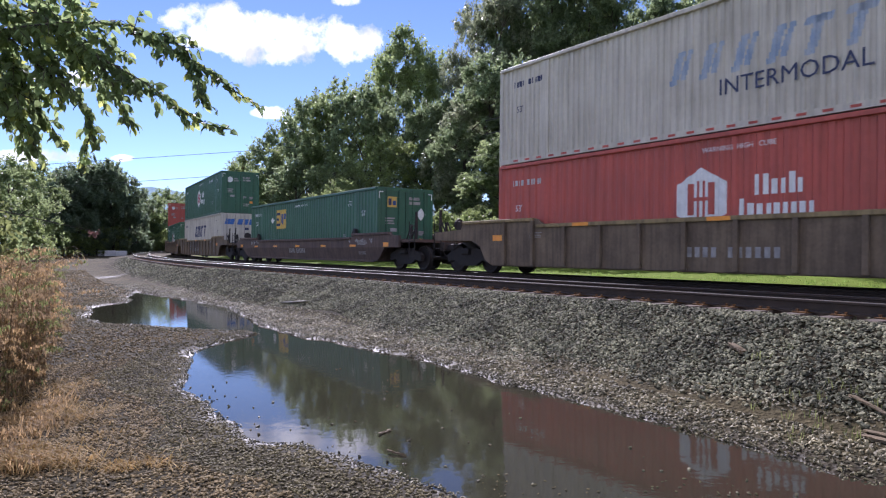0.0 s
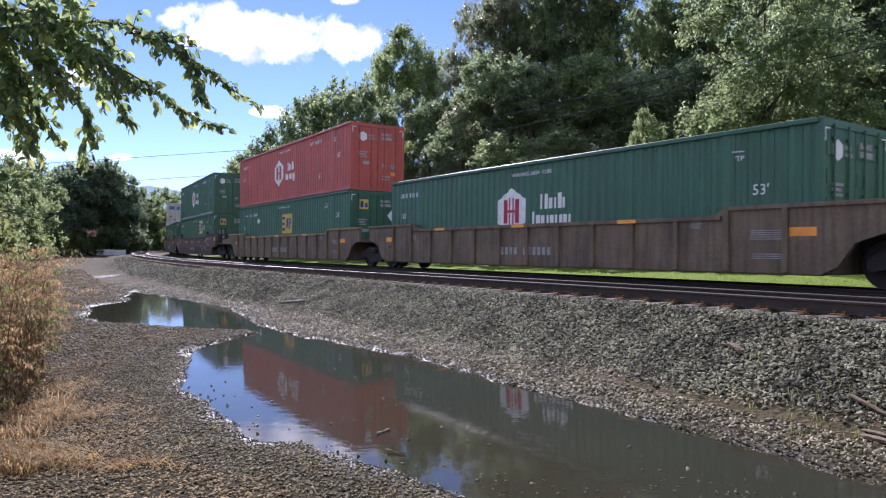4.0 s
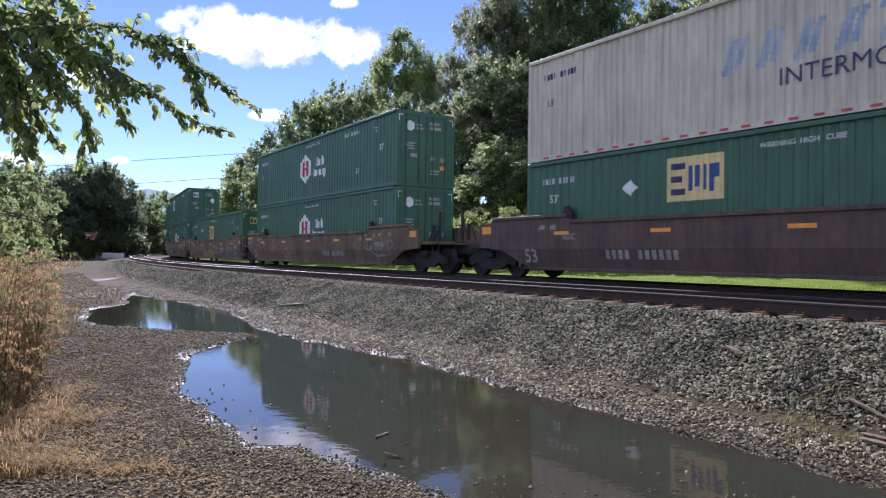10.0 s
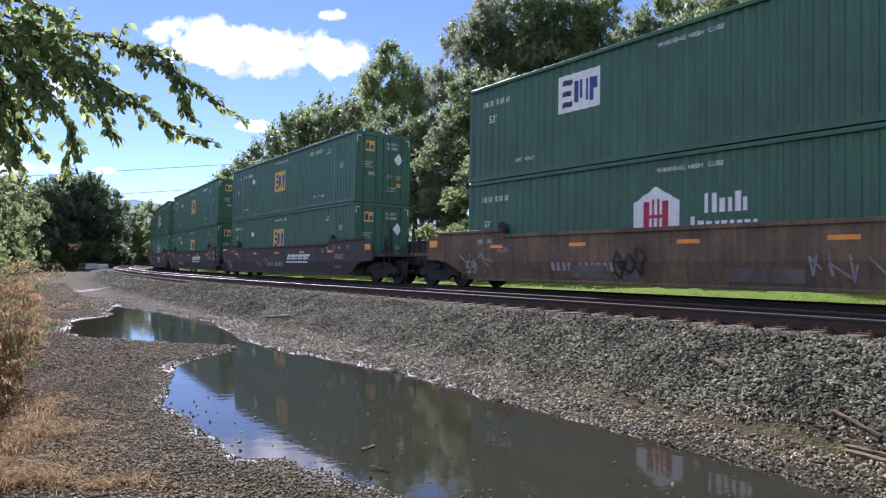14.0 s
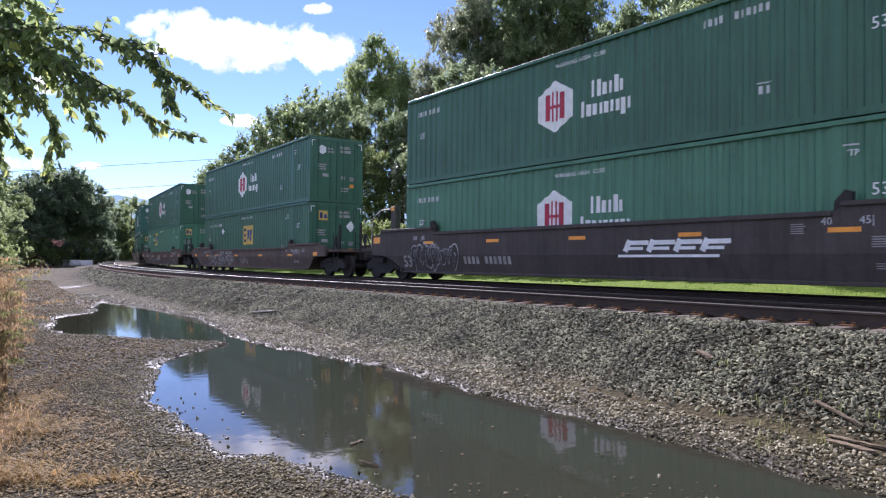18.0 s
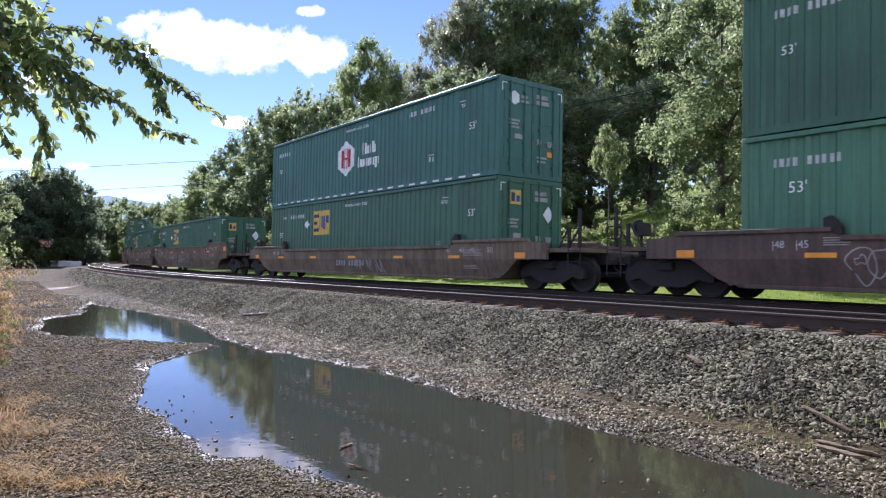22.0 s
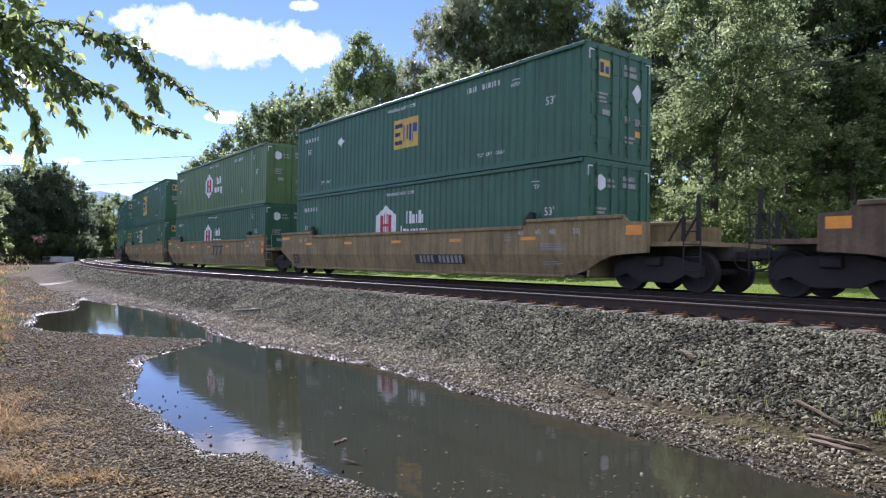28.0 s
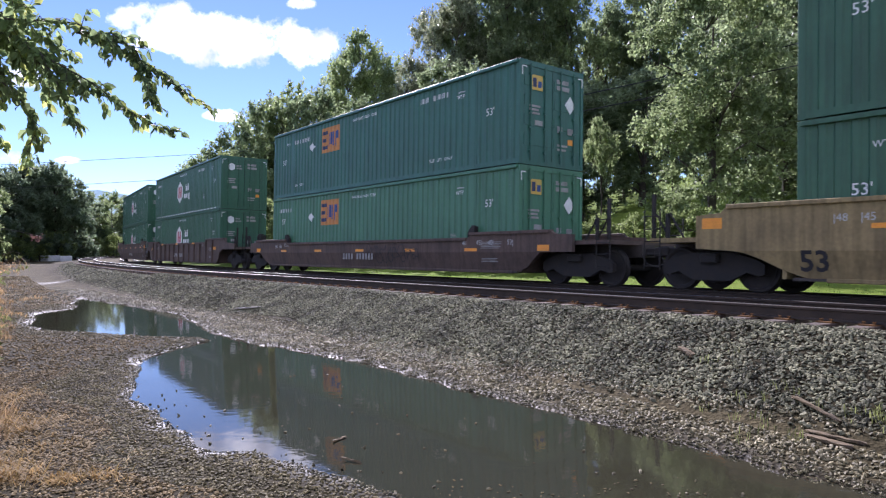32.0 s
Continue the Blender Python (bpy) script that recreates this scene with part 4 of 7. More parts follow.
# painted scrawls by unit: from, to, low, high, colour, letters, form, stroke
SCRAWL = {2: [(-3.0, 1.2, 0.45, 1.35, "mark_black", 9, "bubble", 0.018), (-3.0, 1.2, 0.45, 1.3, "scrawl_pale", 7, "bubble", 0.011)],
          5: [(4.0, 6.5, 0.5, 1.05, "mark_dim", 4, "angular", 0.02)],
          6: [(-1.2, 3.1, 0.35, 1.2, "mark_worn", 6, "angular", 0.022), (3.4, 4.6, 0.6, 1.3, "scrawl_pale", 3, "bubble", 0.013), (4.6, 6.0, 0.8, 1.3, "scrawl_tan", 4, "bubble", 0.024), (-6.6, -4.2, 0.5, 1.05, "mark_dim", 4, "angular", 0.018)],
          8: [(-5.2, -1.6, 0.55, 1.25, "scrawl_tan", 7, "bubble", 0.018), (5.8, 8.2, 0.65, 1.3, "scrawl_pale", 6, "bubble", 0.013)],
          9: [(-7.0, -3.2, 0.55, 1.15, "mark_dim", 9, "bubble", 0.012), (1.0, 4.0, 0.6, 1.2, "mark_worn", 4, "angular", 0.025), (4.4, 7.6, 0.45, 1.2, "scrawl_pale", 7, "bubble", 0.018)],
          10: [(-8.2, -6.6, 0.6, 1.1, "mark_dim", 3, "angular", 0.018), (2.6, 4.0, 0.45, 0.95, "scrawl_pale", 4, "angular", 0.02), (4.2, 5.6, 1.0, 1.3, "mark_worn", 6, "bubble", 0.012), (-2.0, -1.2, 0.45, 1.1, "mark_black", 3, "bubble", 0.036), (6.2, 8.2, 0.5, 1.3, "scrawl_tan", 3, "angular", 0.05)],
          11: [(-3.0, -1.0, 0.6, 1.0, "mark_dim", 4, "angular", 0.016)],
          13: [(-7.4, -4.9, 0.38, 1.25, "mark_worn", 9, "bubble", 0.018), (-7.4, -4.9, 0.42, 1.2, "mark_black", 9, "bubble", 0.011)],
          14: [(-6.4, -1.7, 0.38, 0.95, "scrawl_pale", 9, "bubble", 0.036), (-0.6, 0.8, 0.45, 0.8, "mark_dim", 4, "angular", 0.016)],
          15: [(-6.0, -2.2, 0.4, 1.1, "mark_dim", 9, "bubble", 0.013)],
          16: [(0.2, 2.4, 0.4, 0.85, "mark_dim", 6, "angular", 0.025)],
          17: [(-7.6, -6.2, 0.95, 1.25, "mark_dim", 6, "angular", 0.012), (-5.7, -2.4, 0.65, 1.42, "scrawl_pale", 5, "bubble", 0.016), (-4.0, -2.8, 0.75, 1.05, "scrawl_tan", 4, "angular", 0.03), (-2.2, 2.0, 0.5, 1.25, "scrawl_pale", 11, "bubble", 0.013), (3.0, 7.0, 0.6, 1.3, "scrawl_tan", 9, "bubble", 0.018)],
          18: [(-5.5, -1.6, 0.5, 1.25, "scrawl_tan", 9, "bubble", 0.013), (-0.6, 6.2, 0.48, 1.4, "scrawl_pale", 12, "bubble", 0.014), (-0.8, 3.0, 0.5, 0.85, "mark_maroon", 5, "angular", 0.05)],
          19: [(-6.0, -4.6, 0.7, 1.1, "mark_dim", 5, "angular", 0.016), (-2.0, 5.5, 0.42, 1.35, "scrawl_pale", 12, "bubble", 0.016), (0.5, 3.2, 0.4, 0.8, "scrawl_tan", 5, "angular", 0.04)],
          23: [(0.4, 3.6, 0.5, 1.1, "mark_black", 9, "bubble", 0.013)]}


def scrawl_letter(form, cx, cz, a, b, r):
    """The line of one painted letter: a lumpy closed loop with a tail, or a zigzag of straight strokes."""
    if form == "bubble":
        m = r.choice((6, 7, 8))
        ph, back = r.uniform(0, 6.28), r.choice((0, 1, 2))
        knots = [(cx + a * q * math.cos(ph + 6.2832 * i / m), cz + b * q * math.sin(ph + 6.2832 * i / m)) for i, q in enumerate([r.choice((0.35, 0.6, 0.95, 1.05, 1.15)) for _ in range(m)])]
        pts = []
        for i in range(m + back):
            p = [Vector(knots[(i + k) % m]) for k in (-1, 0, 1, 2)]
            for t in (0, 0.25, 0.5, 0.75):
                c = 0.5 * (2 * p[1] + (p[2] - p[0]) * t + (2 * p[0] - 5 * p[1] + 4 * p[2] - p[3]) * t * t + (3 * p[1] - p[0] - 3 * p[2] + p[3]) * t ** 3)
                pts.append((c.x + 0.06 * a * max(0.0, i - m + t), min(1.45, c.y)))
        return pts
    n = r.choice((4, 5, 5, 6))
    pts = []
    for i in range(n):
        x, z = cx + a * (r.choice((-0.8, -0.2, 0.6)) if i % 2 else r.choice((-0.6, 0.1, 0.8))), cz + b * (1 if i % 2 else -1) * r.choice((0.25, 0.9, 1.0))
        pts += [(x - 0.001, z), (x + 0.001, z)]
    return pts


def graffiti(top, serial, ty):
    ty, lay = (-1.59, lambda bm: bm) if serial == 2 else (ty - 0.008, settle)
    for j, (x0, x1, z0, z1, colour, n, form, wide) in enumerate(SCRAWL.get(serial, [])):
        r = random.Random(serial * 7 + n)
        step = (x1 - x0) / n
        for i in range(n):
            pts = scrawl_letter(form, x0 + (i + 0.5) * step, (z0 + z1) / 2 + r.uniform(-0.05, 0.05), step * r.uniform(0.5, 0.8), (z1 - z0) / 2 * r.uniform(0.75, 1.0), r)
            part("paint_stroke", lay(ribbon(bmesh.new(), pts, wide, ty - 0.0006 * i - 0.004 * j)), M[colour], top)
            if form == "bubble" and r.uniform(0, 1) < 0.5:
                pts = scrawl_letter(form, x0 + (i + 0.5) * step, (z0 + z1) / 2 + r.uniform(-0.1, 0.1), step * 0.2, (z1 - z0) * 0.16, r)
                part("paint_stroke", lay(ribbon(bmesh.new(), pts, wide * 0.8, ty - 0.0006 * i - 0.004 * j)), M[colour], top)
    if serial == 9:
        for j, x in enumerate((-2.6, -1.75, -0.9, 0.0)):
            part("paint_block", settle(boxed(x, x + 0.62, ty - 0.003, ty + 0.006, 0.38, 0.82)), M["faded_yellow"], top, "faded yellow painted block")
    if serial == 19:
        part("paint_block", prism(bmesh.new(), [(-4.3, 1.3), (-4.2, 1.1), (-3.75, 1.0), (-3.6, 0.85), (-3.45, 1.0), (-3.0, 1.1), (-2.9, 1.3)], ty - 0.003, ty + 0.006), M["scrawl_teal"], top, "turquoise painted shape")
    if serial in (18, 9, 10, 17):
        r = random.Random(serial)
        for j in range(5):
            x = r.uniform(-6, 6)
            part("paint_patch", settle(boxed(x, x + r.uniform(0.5, 1.4), ty - 0.002, ty + 0.006, 0.40, r.uniform(0.6, 0.75))), M["patch"], top, "patch of mismatched paint")


M["scrawl_pale"] = mat("pale_paint", (0.3, 0.3, 0.29), (0.16, 0.15, 0.15), rough=0.7, scale=4, bump=0)
M["scrawl_tan"] = mat("tan_paint", (0.26, 0.21, 0.17), (0.14, 0.11, 0.09), rough=0.7, scale=4, bump=0)
M["scrawl_teal"] = mat("turquoise_paint", (0.05, 0.24, 0.25), (0.04, 0.14, 0.15), rough=0.7, scale=4, bump=0)
M["faded_yellow"] = mat("faded_yellow_paint", (0.30, 0.20, 0.05), (0.2, 0.13, 0.05), rough=0.7, scale=3, bump=0)
M["patch"] = mat("mismatched_paint", (0.16, 0.14, 0.12), (0.10, 0.08, 0.07), rough=0.8, scale=3, bump=0)
M["mark_blue2"] = mat("blue_door_marking", (0.04, 0.14, 0.42), (0.05, 0.12, 0.34), rough=0.6, scale=4, bump=0)
M["mark_dim"] = mat("dirty_white_marking", (0.34, 0.33, 0.31), (0.2, 0.19, 0.18), rough=0.7, scale=4, bump=0)


LEAN = 0.128


def settle(bm):
    """Lay painted shapes on the leaning lower plate of the camera's side."""
    for v in bm.verts:
        v.co.y += LEAN * max(0.0, 0.83 - v.co.z) / 0.55
    return bm


# where the car number begins, where it is not amidships
CAR_NUMBER = {7: -4.9, 8: 1.7, 10: -4.2, 12: -4.4, 13: -4.6, 14: -4.1, 20: 1.4, 22: -4.6}


def well_car(style, paint, joint_front, joint_rear, serial, chord="", tall=False):
    words = {"tan": "dirty tan", "brown": "red-brown", "rust": "rust-stained orange-brown", "dark": "nearly black brown", "yellow_tan": "faded yellow-tan"}[paint]
    form = "with ribbed sides" if style == "ribbed" else "with smooth plate sides"
    top = empty("well_car", f"{words} steel well car {form}", "rail car", "well cars of the train")
    p, ch = M[paint], M[chord or paint]
    lf, lr = (9.45 if joint_front else 11.25), (9.45 if joint_rear else 11.25)
    single = not (joint_front or joint_rear)
    tz, te = (1.42, 1.60) if style == "ribbed" else (1.23, 1.38) if single else (1.57, 1.73)

    def half(L, joint, rear=False):
        """Outline of one end of the side, from the bottom to the step of the chord."""
        if style == "ribbed":
            return [(min(x, L), z) for x, z in ((8.15, 0.28), (8.45, 0.42), (8.75, 0.86), (9.2, 1.02), (L, 1.04), (L, 1.30), (9.75, 1.38), (9.6, te), (6.15, te), (5.85, tz))]
        if joint and rear:
            return [(7.75, 0.28), (8.05, 0.36), (8.5, 0.66), (8.8, 0.83), (9.1, 0.97), (9.1, te), (6.35, te), (6.1, tz)]
        if joint:
            return [(8.45, 0.28), (8.5, 0.33), (8.5, 0.83), (8.5, te), (6.35, te), (6.1, tz)]
        if single:
            return [(7.95, 0.28), (8.3, 0.34), (8.55, 0.44), (8.85, 0.66), (9.1, 0.83), (10.2, 0.84), (10.2, 1.27), (9.6, 1.30), (9.45, te), (6.4, te), (6.1, tz)]
        return [(7.5, 0.28), (7.9, 0.34), (8.25, 0.46), (8.7, 0.68), (9.0, 0.79), (9.25, 0.83), (10.04, 0.88), (10.04, 1.56), (9.5, 1.6), (9.35, te), (6.35, te), (6.1, tz)]

    hf, hr = half(lf, joint_front), half(lr, joint_rear, True)
    around = hf + [(-x, z) for x, z in hr[::-1]]
    xf, xr = max(x for x, z in hf if z == te), max(x for x, z in hr if z == te)
    for sy in (-1, 1):
        y0, y1 = (1.40, 1.50) if sy > 0 else (-1.50, -1.40)
        a, b = (1.36, 1.56) if sy > 0 else (-1.56, -1.36)
        key = (style, sy, lf, lr, single)
        if style == "ribbed":
            shared("side_plate", key, lambda: prism(bmesh.new(), around, y0, y1), p, top)
        else:
            # the upper plate stands upright, the lower one leans inward under it
            shared("side_plate", key, lambda: prism(bmesh.new(), [q for q in around if q[1] >= 0.83], y0, y1), p, top)

            def lower():
                o = [q for q in around if q[1] <= 0.83]
                bm = prism(bmesh.new(), o, min(sy * 1.31, sy * 1.498), max(sy * 1.31, sy * 1.498))
                for v in bm.verts:
                    if abs(v.co.y) > 1.45:
                        v.co.y = sy * (1.498 - LEAN * (0.83 - v.co.z) / 0.55)
                return bm
            shared("lower_plate", key, lower, p, top)
        shared("top_chord", key, lambda: boxed(-6.1, 6.1, a, b, tz - 0.07, tz + 0.03, bevel=0.012), ch, top)
        shared("end_chord", (key, 1), lambda: boxed(6.25, xf, a, b, te - 0.06, te + 0.03, bevel=0.012), ch, top)
        shared("end_chord", (key, -1), lambda: boxed(-xr, -6.25, a, b, te - 0.06, te + 0.03, bevel=0.012), ch, top)
        co = 1.475 if style == "ribbed" else 1.395
        c0, c1 = (1.31, co) if sy > 0 else (-co, -1.31)
        shared("bottom_chord", key, lambda: boxed(-hr[0][0], hf[0][0], c0, c1, 0.25, 0.33, bevel=0.012), p, top)
        if style != "ribbed":
            for e in (-1, 1):
                shared("container_guide", (sy, e, single), lambda: prism(bmesh.new(), [(e * 6.1, tz - 0.02), (e * 6.42, te), (e * 6.42, te + 0.2), (e * 6.3, te + 0.24), (e * 6.12, tz + 0.2)][::e], min(sy * 1.34, sy * 1.47), max(sy * 1.34, sy * 1.47)), M["steel"], top)
        else:
            for k in range(13):
                x = -7.5 + k * 1.25
                z1 = te - 0.05 if abs(x) > 6 else tz - 0.06
                shared("side_rib", (sy, round(z1, 2)), lambda: boxed(-0.055, 0.055, min(sy * 1.49, sy * 1.585), max(sy * 1.49, sy * 1.585), 0.3, z1, bevel=0.008), p, top, m=Matrix.Translation((x, 0, 0)))
    shared("well_floor", 0, lambda: boxed(-8.1, 8.1, -1.38, 1.38, 0.27, 0.33), M["dark"], top)
    for e, L, joint in ((1, lf, joint_front), (-1, lr, joint_rear)):
        shared("end_platform", (e, L), lambda: boxed(min(e * 8.3, e * L), max(e * 8.3, e * L), -1.38, 1.38, 1.02, 1.12), p, top)
        shared("bulkhead", e, lambda: boxed(min(e * 8.22, e * 8.3), max(e * 8.22, e * 8.3), -1.38, 1.38, 0.3, 1.2), p, top)
        shared("centre_sill", (e, L), lambda: boxed(min(e * 8.3, e * (L + 0.1)), max(e * 8.3, e * (L + 0.1)), -0.26, 0.26, 0.72, 1.03), M["dark"], top)
        if not joint:
            truck(top, e * 9.95)

            def knuckle():
                bm = boxed(min(e * L, e * (L + 0.5)), max(e * L, e * (L + 0.5)), -0.09, 0.09, 0.76, 0.94, bevel=0.02)
                box(bm, min(e * (L + 0.35), e * (L + 0.6)), max(e * (L + 0.35), e * (L + 0.6)), -0.16, 0.14, 0.72, 0.98, bevel=0.04)
                tube(bm, [(e * (L + 0.1), -0.3, 0.8), (e * (L + 0.3), -0.32, 0.55), (e * (L + 0.55), -0.3, 0.5), (e * (L + 0.6), -0.2, 0.52)], 0.025)
                return bm
            shared("coupler", (e, L), knuckle, M["steel"], top)
            for sy in (-1, 1):
                def grab():
                    bm = bmesh.new()
                    xs = e * (L - 0.12)
                    for zz in (0.5, 0.78, 1.05, 1.32, 1.6):
                        tube(bm, [(xs - 0.2, sy * 1.47, zz), (xs + 0.2, sy * 1.47, zz)], 0.013, 5)
                    for k in (-0.2, 0.2):
                        tube(bm, [(xs + k, sy * 1.47, 0.42), (xs + k, sy * 1.47, 1.75)], 0.016, 5)
                    return bm
                shared("ladder", (e, L, sy), grab, M["steel"], top)
            if e < 0 and paint == "dark":
                pillar = shared("brake_stand", L, lambda: boxed(-9.25, -8.95, -1.2, -0.95, 1.1, 2.62, bevel=0.02), p, top)
                shared("reflector", L, lambda: boxed(-9.2, -9.0, -1.215, -1.195, 2.45, 2.6), M["amber"], pillar)
            if e < 0 and single:
                def brake():
                    bm = tube(bmesh.new(), [(-L + 0.25, -0.6, 1.1), (-L + 0.25, -0.6, 1.7)], 0.035)
                    tube(bm, [(-L + 0.2, -0.6, 1.6), (-L + 0.12, -0.6, 1.6)], 0.2, 14)
                    box(bm, -L + 0.2, -L + 0.42, -0.75, -0.45, 1.4, 1.72, bevel=0.02)
                    return bm
                shared("brake_stand", L, brake, M["steel"], top)
            for px, pz in ((10.8, 1.66), (11.15, 2.1)):
                shared("post", (e, px), lambda: boxed(min(e * px, e * (px + 0.07)), max(e * px, e * (px + 0.07)), -1.36, -1.29, 1.1, pz), M["steel"], top)
                shared("brace", (e, px), lambda: tube(bmesh.new(), [(e * (px - 0.35), -1.3, 1.12), (e * px, -1.3, min(pz, 1.66))], 0.025, 5), M["steel"], top)

            def rail_bar():
                bm = tube(bmesh.new(), [(e * 9.2, -1.25, 2.52), (e * 9.7, -1.3, 2.5), (e * 10.3, -1.3, 2.24), (e * 10.38, -1.3, 2.12), (e * 10.38, -1.3, 1.12)], 0.02, 6)
                tube(bm, [(e * (L - 0.9), -0.2, 1.12), (e * (L - 0.9), -0.2, 1.9), (e * (L - 0.9), 0.9, 1.9), (e * (L - 0.9), 0.9, 1.12)], 0.02, 6)
                return bm
            if paint == "dark" and e < 0:
                shared("handrail", (e, L), rail_bar, M["galv"], top)
        else:
            if e > 0 and style != "ribbed":
                def steps():
                    bm = bmesh.new()
                    for zz in (0.6, 0.92, 1.24, 1.58):
                        tube(bm, [(8.62, -1.4, zz), (8.62, -1.46, zz), (9.22, -1.46, zz), (9.22, -1.4, zz)], 0.011, 6)
                    for xx in (8.62, 9.22):
                        tube(bm, [(xx, -1.4, 0.52), (xx, -1.4, 1.72)], 0.014, 6)
                    return bm
                shared("ladder", "joint", steps, M["galv"], top, "pale worn ladder rungs")
            if e < 0:
                truck(top, -9.75)

                def stand():
                    bm = boxed(-9.7, -9.45, -0.35, 0.1, 1.1, 1.66, bevel=0.03)
                    box(bm, -9.75, -9.4, -0.5, 0.3, 1.1, 1.4, bevel=0.02)
                    return bm
                shared("joint_stand", 0, stand, M["steel"], top)
    # reflective tape, numbers and notices on the camera's side
    ty = -1.503

    for x in ((-6.6, -4.85, -1.2, 2.6, 6.45) if serial == 14 else (-6.45, -3.25, 0.0, 3.2, 6.3) if style != "ribbed" else (-4.4, -0.4, 3.6, 7.8, -7.8)):
        zt = (0.95 if single else 1.30) if style != "ribbed" else 1.17 if abs(x) > 7 else 1.445
        fy = ty if style != "ribbed" or abs(x) > 7 else -1.561
        shared("amber_tape", (x, zt), lambda: boxed(x - 0.28, x + 0.28, fy - 0.004, fy, zt - (0.17 if abs(x) > 7 else 0.09), zt), M["amber"], top, "amber reflective tape")
    if style != "ribbed":
        for e, joint in ((1, joint_front), (-1, joint_rear)):
            tapes = ([(8.05, 8.46, 1.2, 1.4)] if paint not in ("yellow_tan", "dark") else [(8.24, 8.48, 1.25, 1.46), (8.24, 8.48, 0.91, 1.12)]) if joint and e > 0 else [(7.95, 8.4, 1.0, 1.2)] if joint and paint == "brown" else [(8.3, 9.02, 1.46, 1.56)] if joint else [(9.0, 9.42, 0.86, 1.02)] if single else [(9.46, 9.9, 1.28, 1.5)]
            for x0, x1, z0, z1 in tapes:
                yy = ty
                shared("amber_tape", (e, x0, z0), lambda: boxed(min(e * x0, e * x1), max(e * x0, e * x1), yy - 0.004, yy, z0, z1), M["amber"], top, "amber reflective tape")
            if joint and e < 0:
                shared("end_box", 0, lambda: boxed(-9.3, -8.505, -1.39, 1.39, 1.0, 1.6, bevel=0.02), M["dark"], top)
    n0 = CAR_NUMBER.get(serial, -1.2)
    if paint == "yellow_tan" and serial % 2 == 0:
        shared("number_panel", n0, lambda: settle(boxed(n0 - 0.25, n0 + 2.2, ty - 0.03, ty, 0.55, 0.83)), M["dark"], top)
    if not single:
        lettering("53", 0.55, M["mark_black"] if paint in ("tan", "yellow_tan") else M["mark_dim"], top, -7.95, 0.46, y=ty - 0.006 + LEAN * 0.37 / 0.55, bold=0.012, name="length_lettering", tilt=math.atan(LEAN / 0.55))

    def notices():
        bm = bmesh.new()
        r = random.Random(serial)
        z0 = 0.98 if serial == 14 else 0.58
        up = 0.034 if paint == "yellow_tan" else 0.004
        for i in range(10):
            x = n0 + i * 0.2 + (0.2 if i > 3 else 0)
            box(bm, x, x + 0.12, ty - up, ty, z0, z0 + 0.22)
        for x0, zb, n, w in ((6.75, 0.94, 5, 0.95), (5.35, 1.2, 5, 0.3), (6.8, 0.56, 3, 0.7), (-6.4, 1.08, 4, 0.5)):
            for j in range(n):
                box(bm, x0, x0 + w * r.uniform(0.75, 1.0), ty - 0.004, ty, zb + j * 0.042, zb + j * 0.042 + 0.018)
        return bm if style == "ribbed" else settle(bm)
    if style != "ribbed":
        for text, x0 in (("|48", -7.35), ("|45", -6.9), ("40", 5.9), ("45|", 6.55), ("48|", 7.05), ("53|", 7.85)):
            lettering(text, 0.2, M["mark_worn"], top, x0, 1.04 if single else 1.35, y=ty - 0.003, name="length_mark")
        if joint_rear and paint in ("brown", "rust"):
            lettering("125", 0.24, M["mark_worn"], top, -9.05, 1.16, y=ty - 0.003, name="load_lettering")
            lettering("T", 0.24, M["mark_worn"], top, -8.6, 1.16, y=ty - 0.003, name="load_lettering")
    tagged(shared("notice", (serial if serial in CAR_NUMBER else serial % 4, ty), notices, M["mark_dim"], top), kind="stuff")
    if paint == "yellow_tan" and joint_front and joint_rear:
        def strokes():
            bm = bmesh.new()
            for x0 in (0.8, 1.45, 2.1):
                ribbon(bm, [(x0, 0.8), (x0 + 0.16, 1.2)], 0.1, ty - 0.003)
            ribbon(bm, [(0.65, 1.26), (2.5, 1.26)], 0.045, ty - 0.003)
            return bm
        shared("emblem", "strokes", strokes, M["dark"], top, "dark emblem strokes")
    if paint == "dark":
        def swoosh():
            bm = bmesh.new()
            for x0, x1 in ((1.5, 2.05), (2.15, 2.75), (2.85, 3.4), (3.5, 4.05)):
                ribbon(bm, [(x0, 0.9), (x0 + 0.13, 1.16)], 0.07, ty - 0.003)
                ribbon(bm, [(x0 + 0.1, 1.1), (x1 + 0.1, 1.1)], 0.05, ty - 0.003)
                ribbon(bm, [(x0 + 0.04, 0.97), (x1 - 0.05, 0.97)], 0.035, ty - 0.003)
            ribbon(bm, [(1.3, 0.80), (3.9, 0.80)], 0.03, ty - 0.003)
            return bm
        shared("emblem", "swoosh", swoosh, M["mark_white"], top, "white slanted emblem strokes")
    graffiti(top, serial, ty)
    return top


